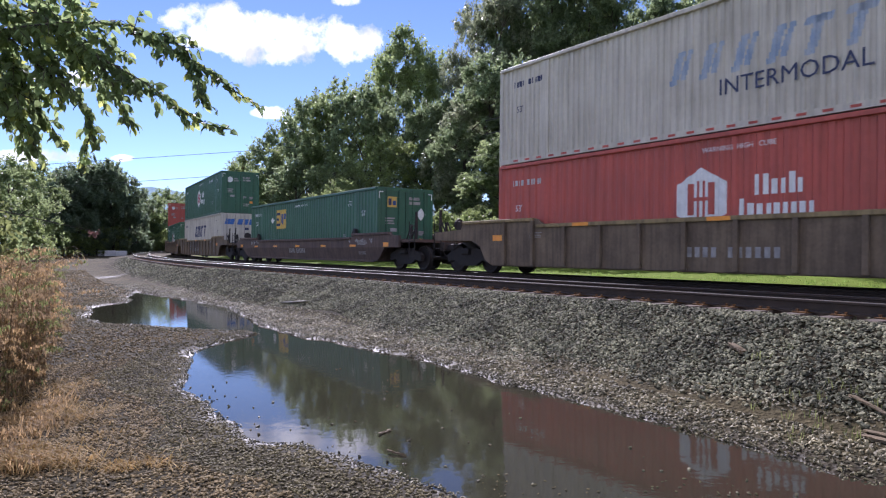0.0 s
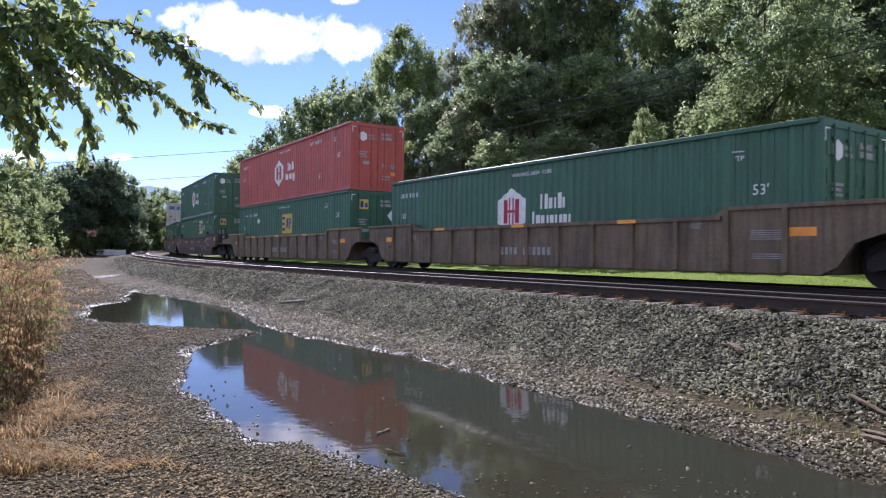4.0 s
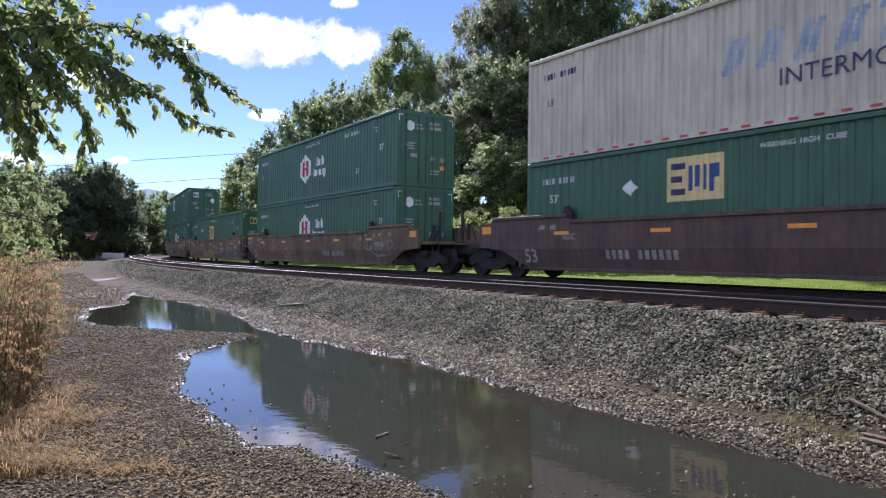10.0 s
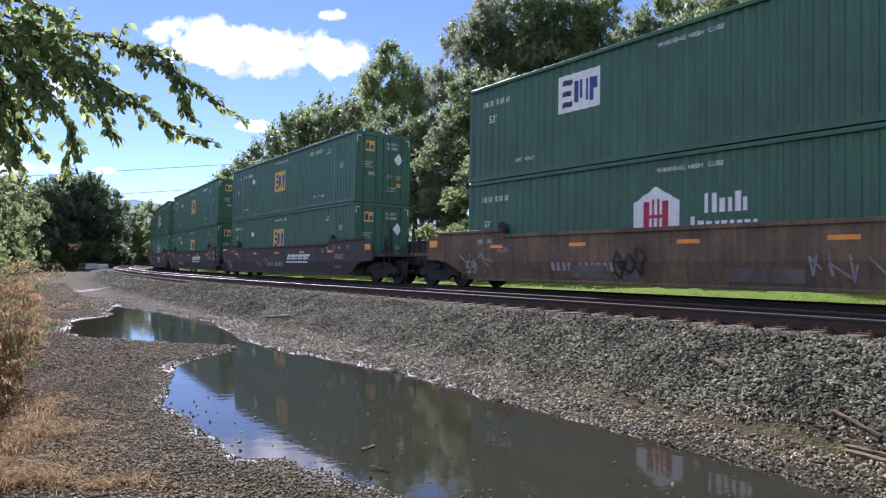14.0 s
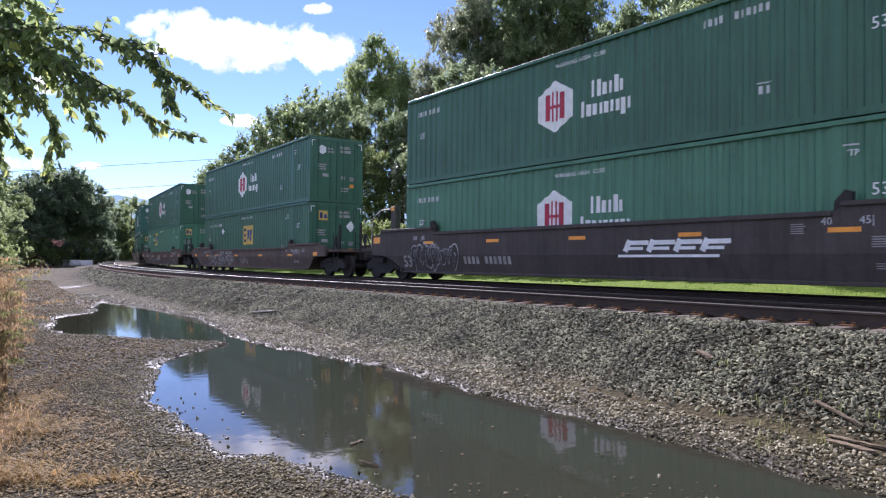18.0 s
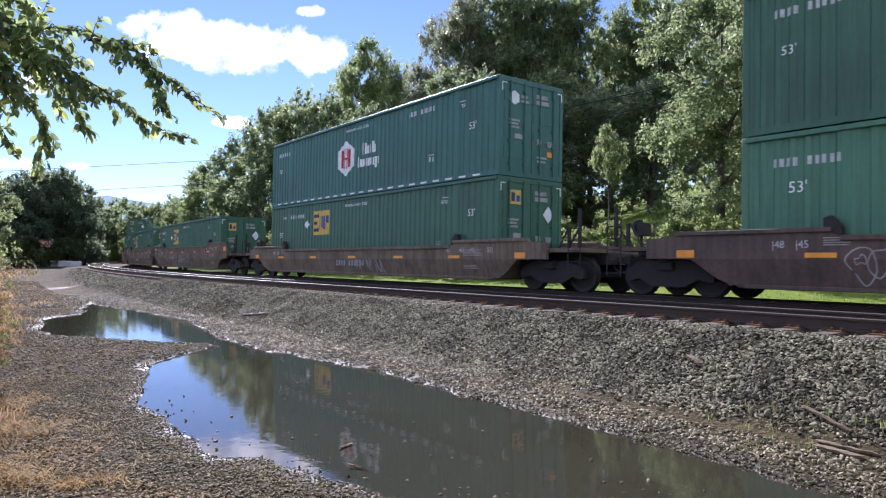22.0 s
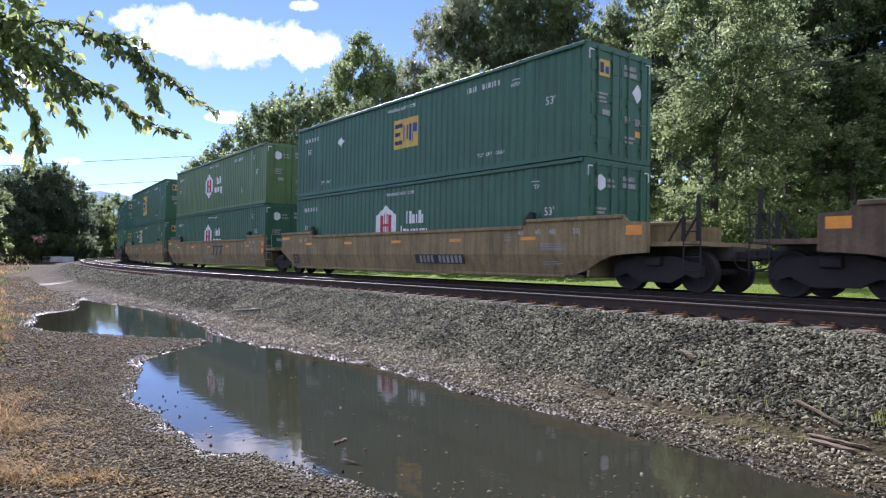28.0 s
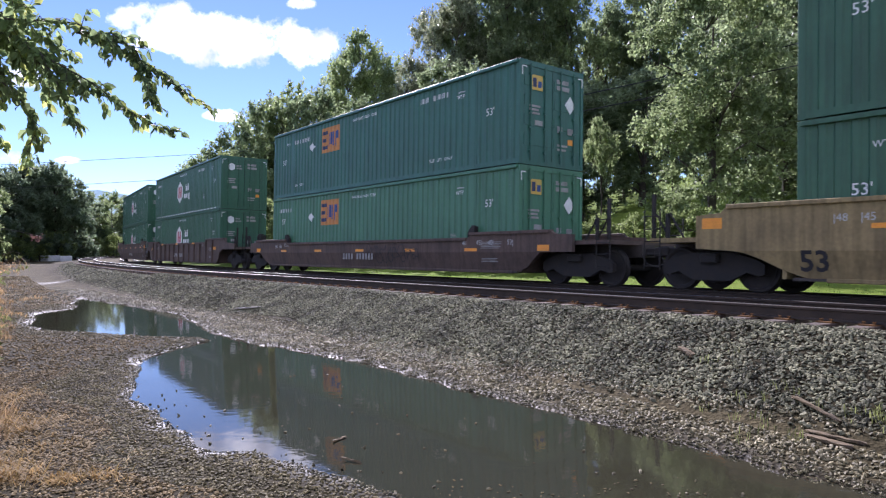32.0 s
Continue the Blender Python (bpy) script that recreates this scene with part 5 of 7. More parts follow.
# middle of each unit along the train, joints, style, paint, chord; lower and upper load: colour, mark, tape
UNITS = [
    (151.26, 0, 0, "ribbed", "tan", "yellow_tan", ("red", "hub", ""), ("white", "faded", "red")),
    (127.49, 0, 0, "smooth", "brown", "", ("green", "emp", ""), None),
    (103.71, 0, 1, "ribbed", "tan", "yellow_tan", ("white", "slant", ""), ("green", "hub", "")),
    (84.05, 1, 1, "ribbed", "tan", "tan", ("green", "hub", ""), None),
    (64.38, 1, 0, "ribbed", "tan", "yellow_tan", ("green", "emp", ""), ("red", "hub", "")),
    (40.95, 0, 1, "smooth", "brown", "", ("green", "emp_pale", ""), ("green", "hub", "white")),
    (21.4, 1, 1, "smooth", "brown", "", ("green", "emp", ""), None),
    (1.78, 1, 0, "smooth", "brown", "", ("green", "emp_pale", ""), ("white", "faded", "red")),
    (-21.75, 0, 1, "smooth", "rust", "", ("green", "hub", ""), ("green", "hub", "")),
    (-40.9, 1, 1, "smooth", "rust", "", ("green", "emp", ""), None),
    (-60.05, 1, 0, "smooth", "rust", "", ("green", "hub", ""), ("green", "emp_white", "")),
    (-83.75, 0, 1, "smooth", "dark", "", ("green", "emp", ""), ("green", "emp", "")),
    (-103.3, 1, 1, "smooth", "dark", "", ("green", "emp", ""), ("green", "emp", "")),
    (-122.85, 1, 0, "smooth", "dark", "", ("light_green", "hub", ""), ("green", "hub", "")),
    (-146.7, 0, 0, "smooth", "brown", "", ("green", "emp", ""), ("green", "hub", "")),
    (-170.28, 0, 0, "smooth", "brown", "", ("light_green", "emp", ""), ("green", "hub", "")),
    (-193.75, 0, 0, "smooth", "tan", "", ("green", "emp", ""), ("teal", "hub", "white")),
    (-217.4, 0, 1, "smooth", "rust", "", ("green", "emp", ""), None),
    (-236.95, 1, 1, "smooth", "rust", "", ("green", "emp", ""), None),
    (-256.55, 1, 0, "smooth", "rust", "", ("green", "hub", ""), None),
    (-280.25, 0, 1, "smooth", "yellow_tan", "", ("green", "hub", ""), ("green", "emp", "")),
    (-299.8, 1, 1, "smooth", "yellow_tan", "", ("green", "hub", ""), ("olive", "hub", "")),
    (-319.4, 1, 0, "smooth", "yellow_tan", "", ("green", "emp_pale", ""), ("green", "emp", "")),
    (-343.0, 0, 0, "smooth", "brown", "", ("light_green", "emp_orange", ""), ("teal", "emp_orange", "")),
    (-366.4, 0, 1, "ribbed", "brown", "", ("green", "hub", ""), ("green", "hub", "white")),
    (-385.9, 1, 0, "smooth", "brown", "", ("green", "hub", ""), ("green", "hub", "")),
]
# where a square panel stands away from its usual place: unit, level
MID = {(4, 0): (3.35, -0.3), (5, 0): (5.75, 0.04), (6, 0): (3.0, -0.3), (7, 0): (0.5, 0.06), (9, 0): (1.95, -0.28), (11, 0): (2.7, -0.38), (11, 1): (2.7, -0.38), (12, 0): (3.05, -0.42), (12, 1): (3.05, -0.40), (14, 0): (3.05, -0.35), (20, 1): (3.15, -0.3), (22, 0): (0.25, -0.05), (22, 1): (2.1, -0.5, 1.1, 1.5), (10, 1): (-0.42, 0.02), (23, 0): (0.25, 0.1), (23, 1): (0.25, 0.1)}
CONSIST = []
for i, (u, jf, jr, style, paint, chord, low, high) in enumerate(UNITS):
    n0 = len(WHEELS)
    things = [(well_car(style, paint, jf, jr, i, chord), 0.0), (container(low[0], low[1], False, i, True, low[2], MID.get((i, 0), (0, 0))), 0.36)]
    if high:
        things.append((container(high[0], high[1], True, i + 1, True, high[2], MID.get((i, 1), (0, 0))), 0.36 + CH + 0.015))
    CONSIST.append((u, things, WHEELS[n0:]))


# ---- trees and plants ----
def tree_meshes(seed, leaf, lobes, clumps, twigs, per, size, reach, wide, low):
    """Trunk with limbs, and crown, of a tree built at a height of 10 m: lobes of foliage made of clumps, each of leafy twigs."""
    rnd = np.random.RandomState(seed)
    lean = np.array([rnd.uniform(-0.4, 0.4), rnd.uniform(-0.4, 0.4), 0])
    L = [(np.array([0.1, 0.0, 8.4]), wide * 0.42)]
    for k in range(lobes - 1):
        h = low + (0.86 - low) * (k + 0.5) / (lobes - 1) + rnd.uniform(-0.03, 0.03)
        girth = wide * (0.55 + 0.45 * math.sin(math.pi * min(1.0, (h - low + 0.12) / (1.0 - low + 0.1))))
        ang = k * 2.4 + rnd.uniform(-0.5, 0.5)
        r = girth * rnd.uniform(0.34, 0.52)
        L.append((np.array([math.cos(ang), math.sin(ang), 0]) * (girth - r) * rnd.uniform(0.75, 1.1) + np.array([0, 0, h * 10]), r))
    weight = np.array([r * r for _, r in L])
    pick = rnd.choice(len(L), clumps, p=weight / weight.sum())
    d = rnd.normal(0, 1, (clumps, 3))
    d[:, 2] = np.where(d[:, 2] < -0.5, -d[:, 2], d[:, 2])
    d /= np.linalg.norm(d, axis=1)[:, None]
    C = np.array([L[k][0] for k in pick]) + d * np.array([L[k][1] for k in pick])[:, None] * (rnd.uniform(0.08, 1.2, clumps) ** 0.5)[:, None] * np.array([1, 1, 0.9])
    top = np.percentile(C[:, 2], 99.5) + reach * 0.5
    C[:, 2] *= 10 / top
    C += lean * (C[:, 2:] / 10)
    # trunk, limbs to the lobes, boughs to some clumps
    bm = bmesh.new()
    stem = [Vector(lean * (z / 10)) + Vector((0, 0, z)) for z in (-0.3, 1.5, 4.0, 6.5, 8.4)]
    tube(bm, stem, 0.20, 8, 0.03)
    for c, r in L[1:]:
        z = max(0.8, c[2] * 10 / top - 1.6)
        a = Vector(lean * (z / 10)) + Vector((0, 0, z))
        e = Vector(c) + Vector(lean * (c[2] / 10))
        tube(bm, [a, (a + e) / 2 + Vector((0, 0, 0.2)), e], 0.075, 5, 0.02)
    for k in range(0, clumps, 4):
        a = Vector(L[pick[k]][0])
        tube(bm, [a, (a + Vector(C[k])) / 2, Vector(C[k])], 0.022, 4, 0.006)
    me = bpy.data.meshes.new("trunk")
    bm.to_mesh(me); bm.free()
    me.materials.append(M["bark"])
    # leafy twigs
    td = d[:, None] * 0.8 + rnd.normal(0, 0.62, (clumps, twigs, 3)) + np.array([0, 0, -0.08])
    td /= np.linalg.norm(td, axis=2)[..., None]
    ln = rnd.uniform(0.5, 1.25, (clumps, twigs, 1)) * reach
    s = rnd.uniform(0, 1, (clumps, twigs, per, 1)) ** 0.8
    P = C[:, None, None] + td[:, :, None] * ln[:, :, None] * s + rnd.normal(0, 0.10 * reach, (clumps, twigs, per, 3))
    u = td[:, :, None] * 0.5 + rnd.normal(0, 0.55, P.shape) + np.array([0, 0, -0.35])
    P, u = P.reshape(-1, 3), u.reshape(-1, 3)
    u /= np.linalg.norm(u, axis=1)[:, None] + 1e-9
    n = len(P)
    w = np.cross(u, rnd.normal(0, 0.8, (n, 3)) + np.array([0, 0, 0.9]))
    w /= np.linalg.norm(w, axis=1)[:, None] + 1e-9
    q = (size * rnd.uniform(0.6, 1.3, n))[:, None]
    v = np.stack([P - u * q * 0.4 - w * q * 0.36, P - u * q * 0.4 + w * q * 0.36, P + u * q * 0.6], 1).reshape(-1, 3)
    mc = bpy.data.meshes.new("crown")
    mc.from_pydata(v.tolist(), [], np.arange(3 * n).reshape(n, 3).tolist())
    mc.materials.append(M[leaf])
    return me, mc


# seed, leaf, lobes, clumps, twigs, leaves, leaf size, twig length, width, lowest foliage
TREE_KINDS = {
    "broad": [tree_meshes(k, "leaf_far", 12, 240, 8, 15, 0.16, 0.66, 3.1, 0.04) for k in (1, 2)],
    "pale": [tree_meshes(k, "leaf_pale", 10, 200, 8, 20, 0.125, 0.6, 2.8, 0.04) for k in (3, 4)],
    "bright": [tree_meshes(k, "leaf_bright", 11, 220, 8, 27, 0.12, 0.75, 3.3, 0.12) for k in (5,)],
    "mid": [tree_meshes(k, "leaf_mid", 11, 230, 8, 15, 0.155, 0.66, 3.0, 0.03) for k in (6, 7)],
    "far_broad": [tree_meshes(k, "leaf_far", 11, 180, 6, 13, 0.23, 0.8, 3.4, 0.0) for k in (13, 14)],
    "far_mid": [tree_meshes(k, "leaf_mid", 11, 180, 6, 13, 0.23, 0.8, 3.3, 0.0) for k in (15, 16)],
    "stand": [tree_meshes(k, "leaf_stand", 12, 230, 7, 13, 0.24, 0.75, 3.6, 0.0) for k in (23, 24)],
    "layered": [tree_meshes(k, "leaf_mid", 6, 110, 6, 16, 0.17, 0.7, 2.4, 0.55) for k in (12,)],
    "round": [tree_meshes(k, "leaf_bush", 9, 170, 7, 16, 0.16, 0.8, 4.6, 0.12) for k in (17,)],
    "bush": [tree_meshes(k, "leaf_bush", 9, 100, 6, 11, 0.42, 1.3, 5.0, 0.05) for k in (8, 9)],
}
TREE_WORDS = {"broad": "dense dark green broadleaf tree on the wooded slope", "pale": "tall tree with silvery green backlit leaves", "bright": "sunlit bright green tree behind the tracks",
              "mid": "mid-green woodland tree covered in foliage", "far_broad": "dense dark green broadleaf tree on the wooded slope", "far_mid": "mid-green woodland tree covered in foliage", "stand": "dense dark tree of the shaded stand at the road's end", "round": "low rounded tree with a sunlit leafy rim", "layered": "slender tall tree with an open layered crown", "bush": "leafy green shrub at the wood's edge"}
TREE_N = 0


def tree(kind, x, y, h, wide=1.0, sink=0.0):
    global TREE_N
    TREE_N += 1
    kinds = TREE_KINDS[kind]
    me, mc = kinds[TREE_N % len(kinds)]
    z = float(height([x], [y])[0]) - sink
    top = empty("bush" if kind == "bush" else "tree", TREE_WORDS[kind], "bush" if kind == "bush" else "tree", "shrubs" if kind == "bush" else "trees of the wood")
    k = h / 10
    for name, m in (("trunk", me), ("crown", mc)):
        ob = new(name, m)
        ob.parent = top
        ob.scale = (k * wide, k * wide, k)
    top.matrix_basis = Matrix.Translation((x, y, z)) @ Euler((0, 0, TREE_N * 2.4)).to_matrix().to_4x4()


def by_view(slope, depth):
    """Plan place seen at the slope x/y from where the camera stands."""
    return slope * depth, depth


def wood(kind, sl, dep, top, w=1.0):
    """A tree seen at the slope sl with its top at the slope top above the eye."""
    # the wood proper stands well back on the rising hillside
    back = 1.45 if -0.1 < sl < 0.4 and top > 0.265 and dep > 40 else 1.3 if -0.1 < sl < 0.4 and dep > 34 else 1.0
    dep, w = dep * back, w * back
    x, y = by_view(sl, dep)
    if back == 1.0 and dep > 58 and kind in ("broad", "mid"):
        kind = "far_" + kind
    g = float(height([x], [y])[0])
    tree(kind, x, y, 1.92 + top * dep - g, w * 14 / max(6.0, 1.92 + top * dep - g))


# the wooded slope behind the train: slope x/y, depth, slope of the top, width
for row in (
    ("mid", -0.312, 105, 0.084, 0.85), ("broad", -0.290, 95, 0.116, 0.95), ("mid", -0.262, 88, 0.134, 1.0), ("broad", -0.236, 80, 0.166, 0.95), ("mid", -0.206, 76, 0.190, 0.9), ("broad", -0.178, 72, 0.216, 0.9),
    ("mid", -0.150, 70, 0.233, 0.95), ("broad", -0.112, 66, 0.228, 0.9), ("mid", -0.094, 63, 0.222, 0.5), ("layered", -0.046, 57, 0.311, 0.9), ("layered", -0.075, 60, 0.272, 0.45), ("mid", -0.006, 54, 0.270, 0.5),
    ("pale", 0.016, 48, 0.272, 0.55), ("pale", 0.050, 50, 0.338, 0.6), ("pale", 0.082, 46, 0.372, 0.75), ("broad", 0.117, 48, 0.388, 0.8), ("broad", 0.163, 46, 0.401, 0.9), ("broad", 0.213, 45, 0.388, 0.85),
    ("mid", 0.259, 44, 0.372, 0.75), ("broad", 0.302, 46, 0.352, 0.55), ("mid", 0.380, 46, 0.40, 0.6), ("bright", 0.465, 27, 0.384, 0.8), ("layered", 0.299, 31, 0.186, 0.24), ("broad", 0.335, 47, 0.36, 0.7), ("broad", 0.41, 64, 0.37, 1.2), ("broad", 0.47, 60, 0.40, 1.1),
    ("broad", 0.53, 38, 0.46, 1.0), ("broad", 0.60, 34, 0.46, 1.0), ("broad", 0.67, 32, 0.46, 1.0), ("mid", 0.76, 30, 0.46, 1.0), ("mid", 0.90, 28, 0.46, 1.0),
    # lower growth before them
    ("round", -0.087, 46, 0.158, 0.62), ("mid", -0.156, 60, 0.123, 0.7), ("broad", -0.212, 66, 0.123, 0.7), ("mid", -0.244, 74, 0.118, 0.7), ("round", -0.30, 88, 0.076, 0.5), ("broad", -0.017, 50, 0.203, 0.6), ("broad", -0.055, 53, 0.212, 0.6),
    ("pale", 0.030, 44, 0.215, 0.65), ("broad", 0.074, 43, 0.262, 0.8), ("broad", 0.14, 42, 0.262, 0.8), ("mid", 0.207, 41, 0.262, 0.8), ("round", -0.140, 54, 0.092, 0.5), ("broad", 0.27, 40, 0.24, 0.8), ("broad", 0.36, 38, 0.26, 0.8), ("mid", 0.10, 37, 0.15, 0.7), ("mid", 0.18, 35, 0.15, 0.7),
    ("broad", 0.58, 30, 0.30, 0.8), ("mid", 0.68, 28, 0.28, 0.8),
    # the dark stand beyond the road's end
    ("stand", -0.452, 112, 0.102, 0.8), ("stand", -0.475, 108, 0.121, 0.95), ("stand", -0.500, 108, 0.126, 0.95), ("stand", -0.525, 104, 0.122, 0.95), ("stand", -0.550, 100, 0.112, 0.9), ("mid", -0.425, 125, 0.080, 0.9), ("mid", -0.402, 135, 0.082, 0.95), ("mid", -0.380, 140, 0.076, 0.9), ("mid", -0.358, 140, 0.072, 0.8), ("mid", -0.338, 135, 0.085, 0.8),
    ("stand", -0.462, 122, 0.088, 1.1), ("stand", -0.488, 120, 0.104, 1.1), ("stand", -0.512, 118, 0.104, 1.1), ("stand", -0.540, 114, 0.098, 1.1), ("stand", -0.57, 98, 0.10, 1.0), ("stand", -0.60, 96, 0.10, 1.0), ("stand", -0.435, 128, 0.06, 1.1), ("stand", -0.41, 142, 0.055, 1.1), ("stand", -0.385, 146, 0.055, 1.1),
    ("mid", -0.585, 80, 0.125, 0.8), ("mid", -0.62, 70, 0.13, 0.8), ("mid", -0.67, 62, 0.14, 0.8), ("mid", -0.73, 56, 0.15, 0.8),
):
    wood(*row)
for sl, dep, h in ((-0.10, 47, 3.5), (-0.05, 43, 3.2), (0.0, 39, 3.0), (0.05, 36, 2.8), (0.10, 34, 2.8), (0.15, 32, 2.6), (0.20, 30, 2.4), (0.25, 29, 2.2), (0.30, 28, 2.3), (0.35, 27, 2.3), (0.40, 25.5, 2.3), (0.46, 24.5, 2.4), (0.52, 24, 2.5), (0.58, 23, 2.5), (0.65, 22, 2.5), (0.74, 21.5, 2.6),
                   (-0.15, 54, 4), (-0.2, 62, 4), (-0.25, 72, 4), (-0.29, 84, 4), (-0.33, 100, 4), (-0.37, 118, 4), (-0.40, 122, 4), (-0.43, 118, 4), (-0.47, 108, 4.5), (-0.50, 104, 4.5), (-0.53, 100, 4.5), (-0.56, 94, 4.5), (-0.60, 70, 4.5)):
    x, y = by_view(sl, dep)
    tree("bush", x, y, h)


# ---- the near shrub, the overhanging branch, weeds ----
def blade_leaves(base, along, length, width, rnd):
    """Pointed, folded leaves: 6 corners, two halves."""
    n = len(base)
    along = along / (np.linalg.norm(along, axis=1)[:, None] + 1e-9)
    side = np.cross(along, rnd.normal(0, 1, (n, 3)) + np.array([0, 0, 1.2]))
    side /= np.linalg.norm(side, axis=1)[:, None] + 1e-9
    up = np.cross(side, along)
    L, W = length[:, None], width[:, None]
    tip = base + along * L - up * L * 0.12
    m1, m2 = base + along * L * 0.33, base + along * L * 0.7
    v = np.stack([base, m1 + side * W * 0.5 + up * W * 0.18, m2 + side * W * 0.38 + up * W * 0.12, tip, m2 - side * W * 0.38 + up * W * 0.12, m1 - side * W * 0.5 + up * W * 0.18, m1, m2], 1)
    k = np.arange(n)[:, None] * 8
    f4 = np.concatenate([k + np.array([[6, 1, 2, 7]]), k + np.array([[6, 7, 4, 5]])])
    f3 = np.concatenate([k + np.array([[0, 1, 6]]), k + np.array([[0, 6, 5]]), k + np.array([[7, 2, 3]]), k + np.array([[7, 3, 4]])])
    return v.reshape(-1, 3), f4.tolist() + f3.tolist()


TWIGS = [
    [(-3.55, 5.2, 3.53), (-2.83, 5.2, 3.61), (-2.27, 5.1, 3.55), (-1.95, 5.0, 3.35), (-1.65, 4.95, 3.17), (-1.43, 4.9, 2.99), (-1.26, 4.9, 2.89)],
    [(-2.79, 5.2, 3.48), (-2.44, 5.1, 3.28), (-2.11, 5.0, 3.09), (-1.86, 4.95, 2.89), (-1.64, 4.9, 2.77), (-1.46, 4.9, 2.73)],
    [(-3.1, 5.3, 3.34), (-2.83, 5.2, 3.14), (-2.62, 5.1, 2.95), (-2.56, 5.1, 2.8), (-2.57, 5.0, 2.62), (-2.58, 5.0, 2.48)],
    [(-3.6, 5.4, 3.33), (-3.28, 5.3, 3.17), (-3.14, 5.2, 2.93), (-3.1, 5.2, 2.79), (-3.02, 5.2, 2.62)],
    [(-2.53, 5.1, 3.34), (-2.36, 5.0, 3.09), (-2.3, 5.0, 2.93), (-2.21, 5.0, 2.75)],
    [(-3.68, 5.4, 3.95), (-3.09, 5.3, 3.94), (-2.78, 5.2, 3.77), (-2.65, 5.2, 3.69), (-2.59, 5.2, 3.81)],
    [(-2.23, 5.0, 3.45), (-1.99, 5.0, 3.45), (-1.79, 4.9, 3.3), (-1.71, 4.9, 3.14), (-1.68, 4.9, 2.94), (-1.58, 4.9, 2.88)],
]
TWIGS += [
    [(-3.64, 5.4, 3.59), (-3.23, 5.3, 3.51), (-3.02, 5.3, 3.3), (-2.84, 5.2, 3.01), (-2.9, 5.2, 2.91)],
    [(-3.69, 5.4, 3.24), (-3.47, 5.4, 3.11), (-3.33, 5.3, 2.93), (-3.31, 5.3, 2.86)],
    [(-3.09, 5.3, 3.73), (-2.78, 5.2, 3.52), (-2.62, 5.2, 3.35), (-2.47, 5.1, 3.16), (-2.49, 5.1, 2.99), (-2.45, 5.1, 2.91)],
    [(-3.6, 5.5, 3.75), (-3.2, 5.45, 3.68), (-2.9, 5.4, 3.5), (-2.66, 5.3, 3.25), (-2.6, 5.3, 3.1)],
    [(-3.7, 5.5, 3.45), (-3.4, 5.45, 3.42), (-3.15, 5.4, 3.2), (-3.0, 5.35, 3.0)],
    [(-3.65, 5.6, 3.85), (-3.3, 5.5, 3.8), (-2.95, 5.4, 3.72), (-2.6, 5.3, 3.5), (-2.3, 5.2, 3.3)],
]
# more shoots that fill the bough's inner part
_t = np.random.RandomState(19)
for _k in range(9):
    _a = np.array([-3.62 + _t.uniform(-0.1, 0.75), 5.45 + _t.uniform(-0.15, 0.3), 3.25 + _t.uniform(0, 0.85)])
    _d = np.array([_t.uniform(0.25, 0.6), -0.1, _t.uniform(-0.5, 0.1)])
    TWIGS.append([tuple(_a + _d * u + np.array([0, 0, -0.38 * u * u])) for u in (0.0, 0.3, 0.6, 0.9, 1.15)])


def along_line(P, t):
    """Place and direction at the distance t on the polyline P."""
    cum = np.concatenate([[0], np.cumsum(np.linalg.norm(np.diff(P, axis=0), axis=1))])
    at = lambda u: np.array([np.interp(u, cum, P[:, k]) for k in range(3)])
    d = at(min(t + 0.04, cum[-1])) - at(max(t - 0.04, 0.0))
    return at(t), d / (np.linalg.norm(d) + 1e-9)


